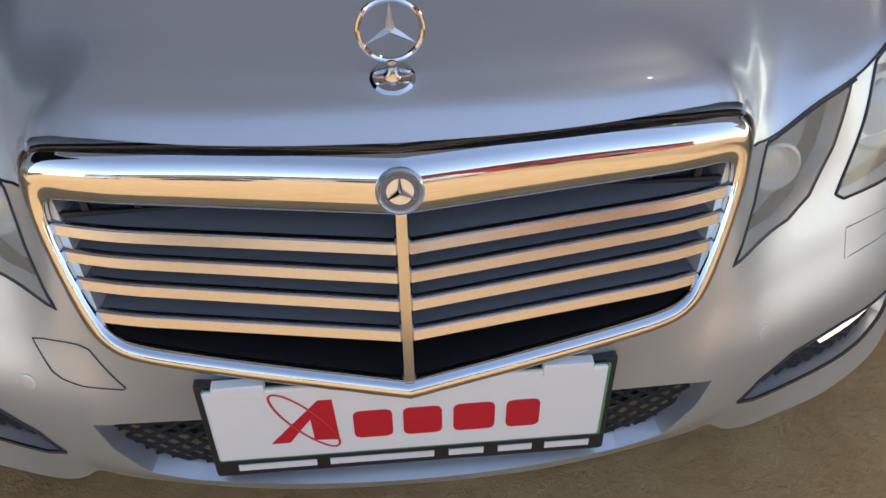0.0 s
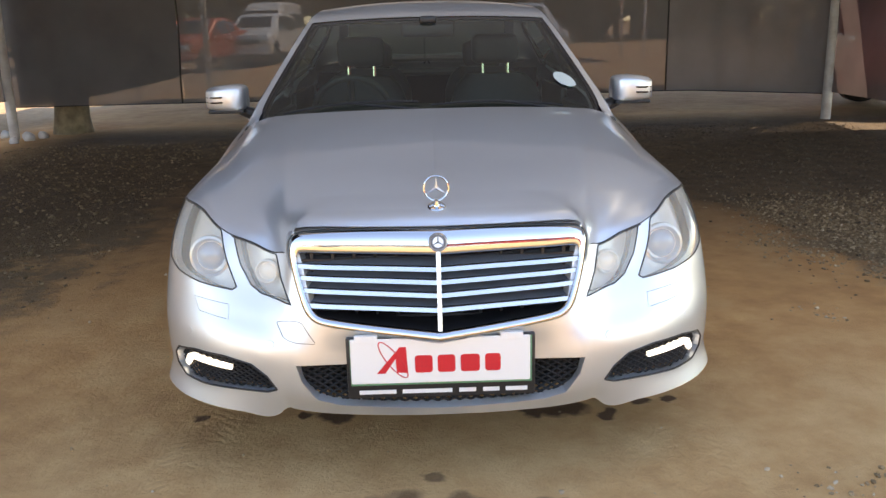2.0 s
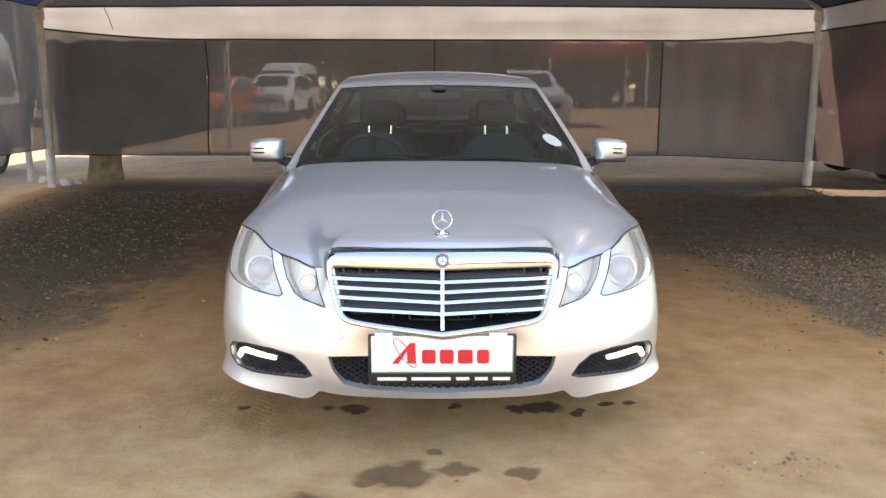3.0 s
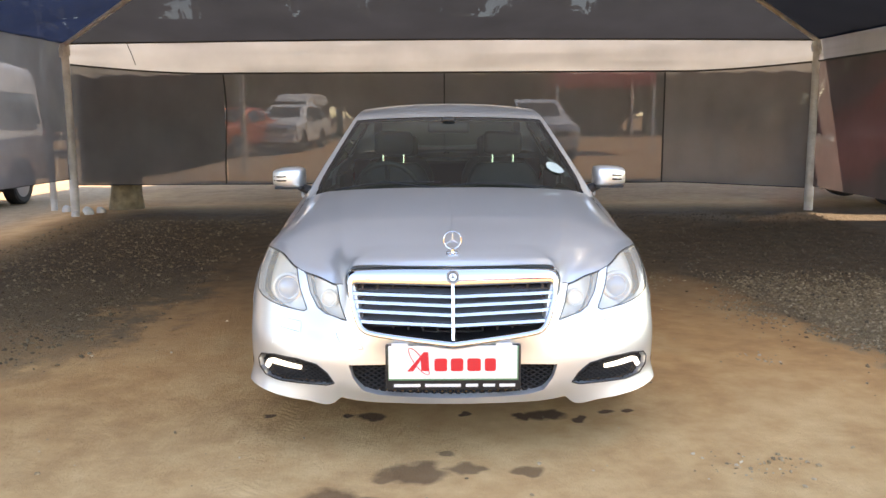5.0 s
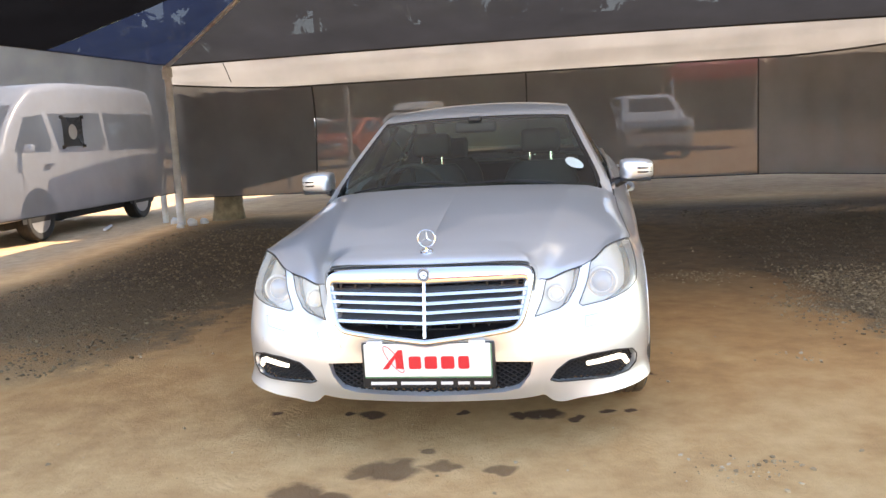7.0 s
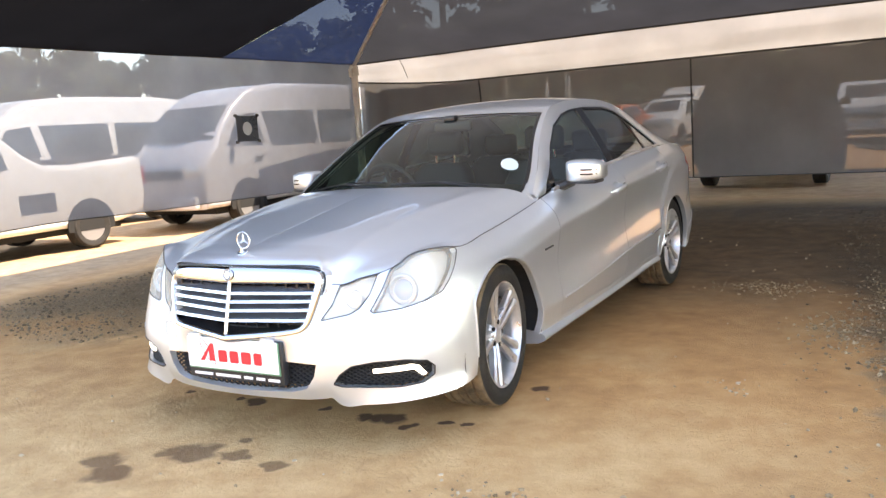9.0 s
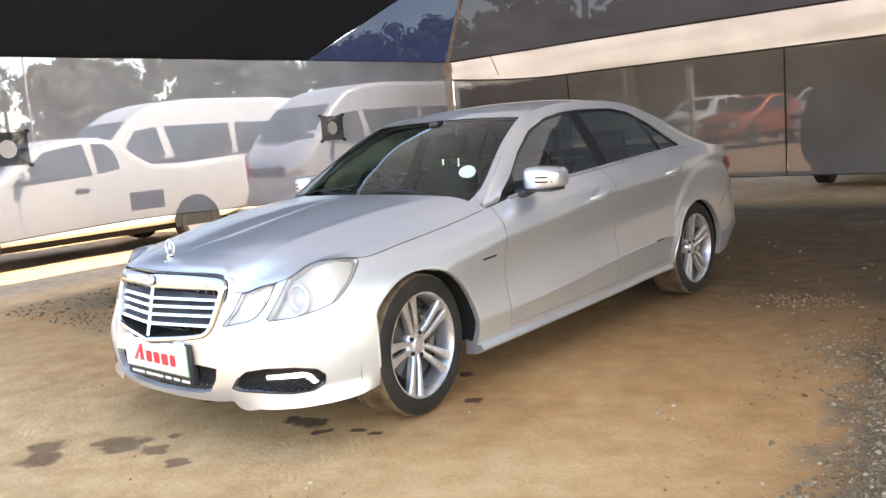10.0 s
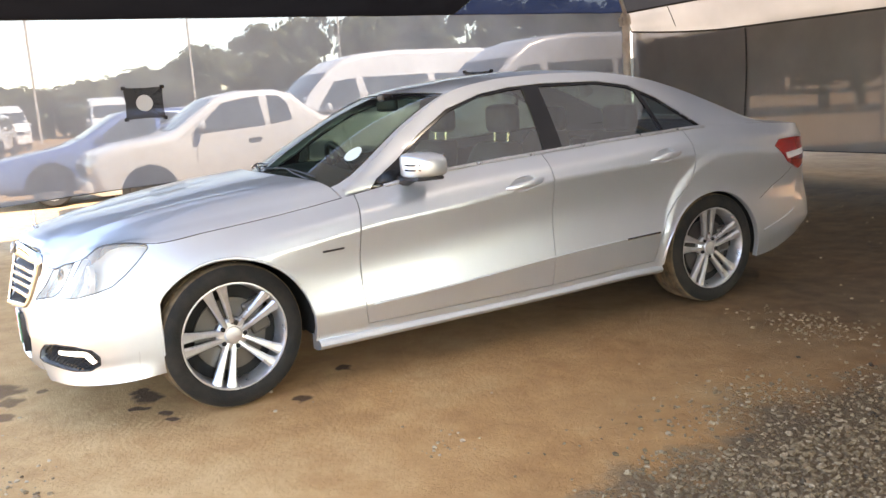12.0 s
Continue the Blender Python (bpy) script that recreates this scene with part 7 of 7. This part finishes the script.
woods("far_woods", [(-66 - rng.uniform(0, 14), y + rng.uniform(-1.5, 1.5), skyline(y) * rng.uniform(0.92, 1.06), rng.uniform(2.6, 3.6)) for y in np.arange(-40, 95, 1.4)], "hazy dark green trees beyond the yard", 20)
woods("far_woods", [(x + rng.uniform(-2, 2), 50 + rng.uniform(0, 8), rng.uniform(6, 11), rng.uniform(2.6, 4.0)) for x in np.arange(-58, 52, 2.2)] + [(x + rng.uniform(-1, 1), 62 + rng.uniform(0, 5), rng.uniform(8, 13), rng.uniform(3.0, 4.2)) for x in np.arange(-66, 60, 2.4)], "dark green trees behind the parked vehicles", 19)
woods("far_woods", [(-12.5, 27, 11, 2.6), (-15, 28, 12, 3.0), (-17.5, 27.5, 11, 2.8), (-14, 31, 12, 3.0), (-18.5, 31, 12, 3.0), (-10.5, 33, 11, 2.6)], "tall dark green trees across the yard")

# gravel and loose stones
GRAVEL = mat("grey_gravel", (0.24, 0.21, 0.18), 0.9)
gi = node(GRAVEL, "ShaderNodeNewGeometry")
gr = ramp(GRAVEL, [(0.0, (0.14, 0.094, 0.050)), (0.5, (0.235, 0.165, 0.092)), (0.85, (0.315, 0.228, 0.136)), (1.0, (0.42, 0.32, 0.205))])
link(GRAVEL, gi, "Random Per Island", gr, "Fac")
link(GRAVEL, gr, "Color", bsdf(GRAVEL), "Base Color")
GRAVEL_BROWN = mat("brown_gravel", (0.14, 0.10, 0.06), 0.9)
gi = node(GRAVEL_BROWN, "ShaderNodeNewGeometry")
gr = ramp(GRAVEL_BROWN, [(0.0, (0.09, 0.059, 0.030)), (0.6, (0.19, 0.130, 0.070)), (1.0, (0.26, 0.19, 0.11))])
link(GRAVEL_BROWN, gi, "Random Per Island", gr, "Fac")
link(GRAVEL_BROWN, gr, "Color", bsdf(GRAVEL_BROWN), "Base Color")
# darker gravel copy: the shade at the back is in its colour
GRAVEL_SHADED = mat("shaded_brown_gravel", (0.09, 0.065, 0.04), 0.9)
SANDSTONE = mat("sand_coloured_stone", (0.38, 0.27, 0.16), 0.9)
for stone, stops in ((GRAVEL_SHADED, [(0.0, (0.045, 0.031, 0.018)), (0.6, (0.095, 0.068, 0.041)), (1.0, (0.15, 0.112, 0.072))]), (SANDSTONE, [(0.0, (0.20, 0.13, 0.068)), (0.6, (0.40, 0.28, 0.16)), (1.0, (0.58, 0.45, 0.31))])):
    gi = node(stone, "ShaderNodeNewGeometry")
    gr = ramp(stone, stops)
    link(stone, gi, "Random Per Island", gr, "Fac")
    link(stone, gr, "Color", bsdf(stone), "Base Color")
_ico = bmesh.new()
bmesh.ops.create_icosphere(_ico, subdivisions=1, radius=1)
ICO_V, ICO_F = np.array([v.co[:] for v in _ico.verts]), [[v.index for v in f.verts] for f in _ico.faces]
_ico.free()


def scatter(name, spots, label, material=None):
    vs, fs = [], []
    for k, (x, y, r) in enumerate(spots):
        jit = 1 + rng.uniform(-0.35, 0.35, (len(ICO_V), 1))
        p = ICO_V * jit * (r, r * rng.uniform(0.6, 1.0), r * rng.uniform(0.4, 0.8))
        a = rng.uniform(0, 6.28)
        c, s = math.cos(a), math.sin(a)
        p = p @ np.array([[c, s, 0], [-s, c, 0], [0, 0, 1]]) + (x, y, ground_z(x, y) + r * 0.25)
        b = len(vs)
        vs.extend(p)
        fs.extend([[i + b for i in f] for f in ICO_F])
    return tagged(mesh_object(name, vs, fs, material or GRAVEL), label, "gravel", kind="stuff")


def patch_gravel(n, x0, x1, y0, y1, keep, lo, hi):
    out = []
    while len(out) < n:
        x, y = rng.uniform(x0, x1), rng.uniform(y0, y1)
        if rng.uniform() < keep(x, y):
            out.append((x, y, lo + (hi - lo) * rng.uniform() ** 2.5))
    return out


def right_edge(x, y):
    e = 2.45 - 0.06 * y - 0.14 * max(0.0, y - 1.4) + 0.2 * noise.noise((y * 1.3, 1, 0)) + 0.10 * noise.noise((y * 4, 4, 0))
    return 1.0 if x > e + 0.15 else 0.35 if x > e else 0.012 if x > e - 0.4 else 0.0


def left_edge(x, y):
    e = -2.0 + 0.4 * noise.noise((y * 1.1, 7, 0)) - 0.25 * max(0, 1 - y)
    return 1.0 if x < e - 0.3 else 0.3 if x < e else 0.02 if x < e + 0.5 else 0.0


scatter("gravel", patch_gravel(17500, 1.6, 3.6, -0.8, 3.3, lambda x, y: right_edge(x, y) * min(1.0, max(0.0, (3.3 - y) / 1.8)), 0.0055, 0.0145), "loose grey gravel beside the parking bay")
# shade-toned stones take over from the lighter ones towards the back
scatter("gravel", patch_gravel(4500, 1.8, 4.8, 1.2, 6.8, lambda x, y: right_edge(x, y) * min(1.0, max(0.0, (y - 1.2) / 1.6)), 0.005, 0.018), "loose brown gravel at the back of the bay, coloured as shaded", GRAVEL_SHADED)
scatter("gravel", patch_gravel(6500, -4.6, -1.4, 0.2, 6.5, left_edge, 0.004, 0.018), "loose brown gravel beside the parking bay", GRAVEL_BROWN)
scatter("pebbles", patch_gravel(230, -2.6, 2.6, -1.4, 7.0, lambda x, y: 1.0 if not (abs(x) < 0.95 and 0.2 < y < 3.6) else 0.0, 0.004, 0.013), "scattered pebbles and clods on the sand", SANDSTONE)
# small islands of stones that have spread onto the sand
for cx, cy, rx, ry, n in ((1.56, 2.90, 0.34, 0.26, 260), (2.12, 1.62, 0.20, 0.30, 160), (1.20, -0.90, 0.22, 0.10, 55), (2.15, 1.95, 0.26, 0.30, 200), (1.75, 0.55, 0.10, 0.12, 22)):
    spots = [(cx + rx * rng.normal() * 0.55, cy + ry * rng.normal() * 0.55, 0.004 + 0.009 * rng.uniform() ** 2) for _ in range(n)]
    scatter("gravel", spots, "small patch of loose gravel on the sand", GRAVEL if cy > 1.0 else SANDSTONE)
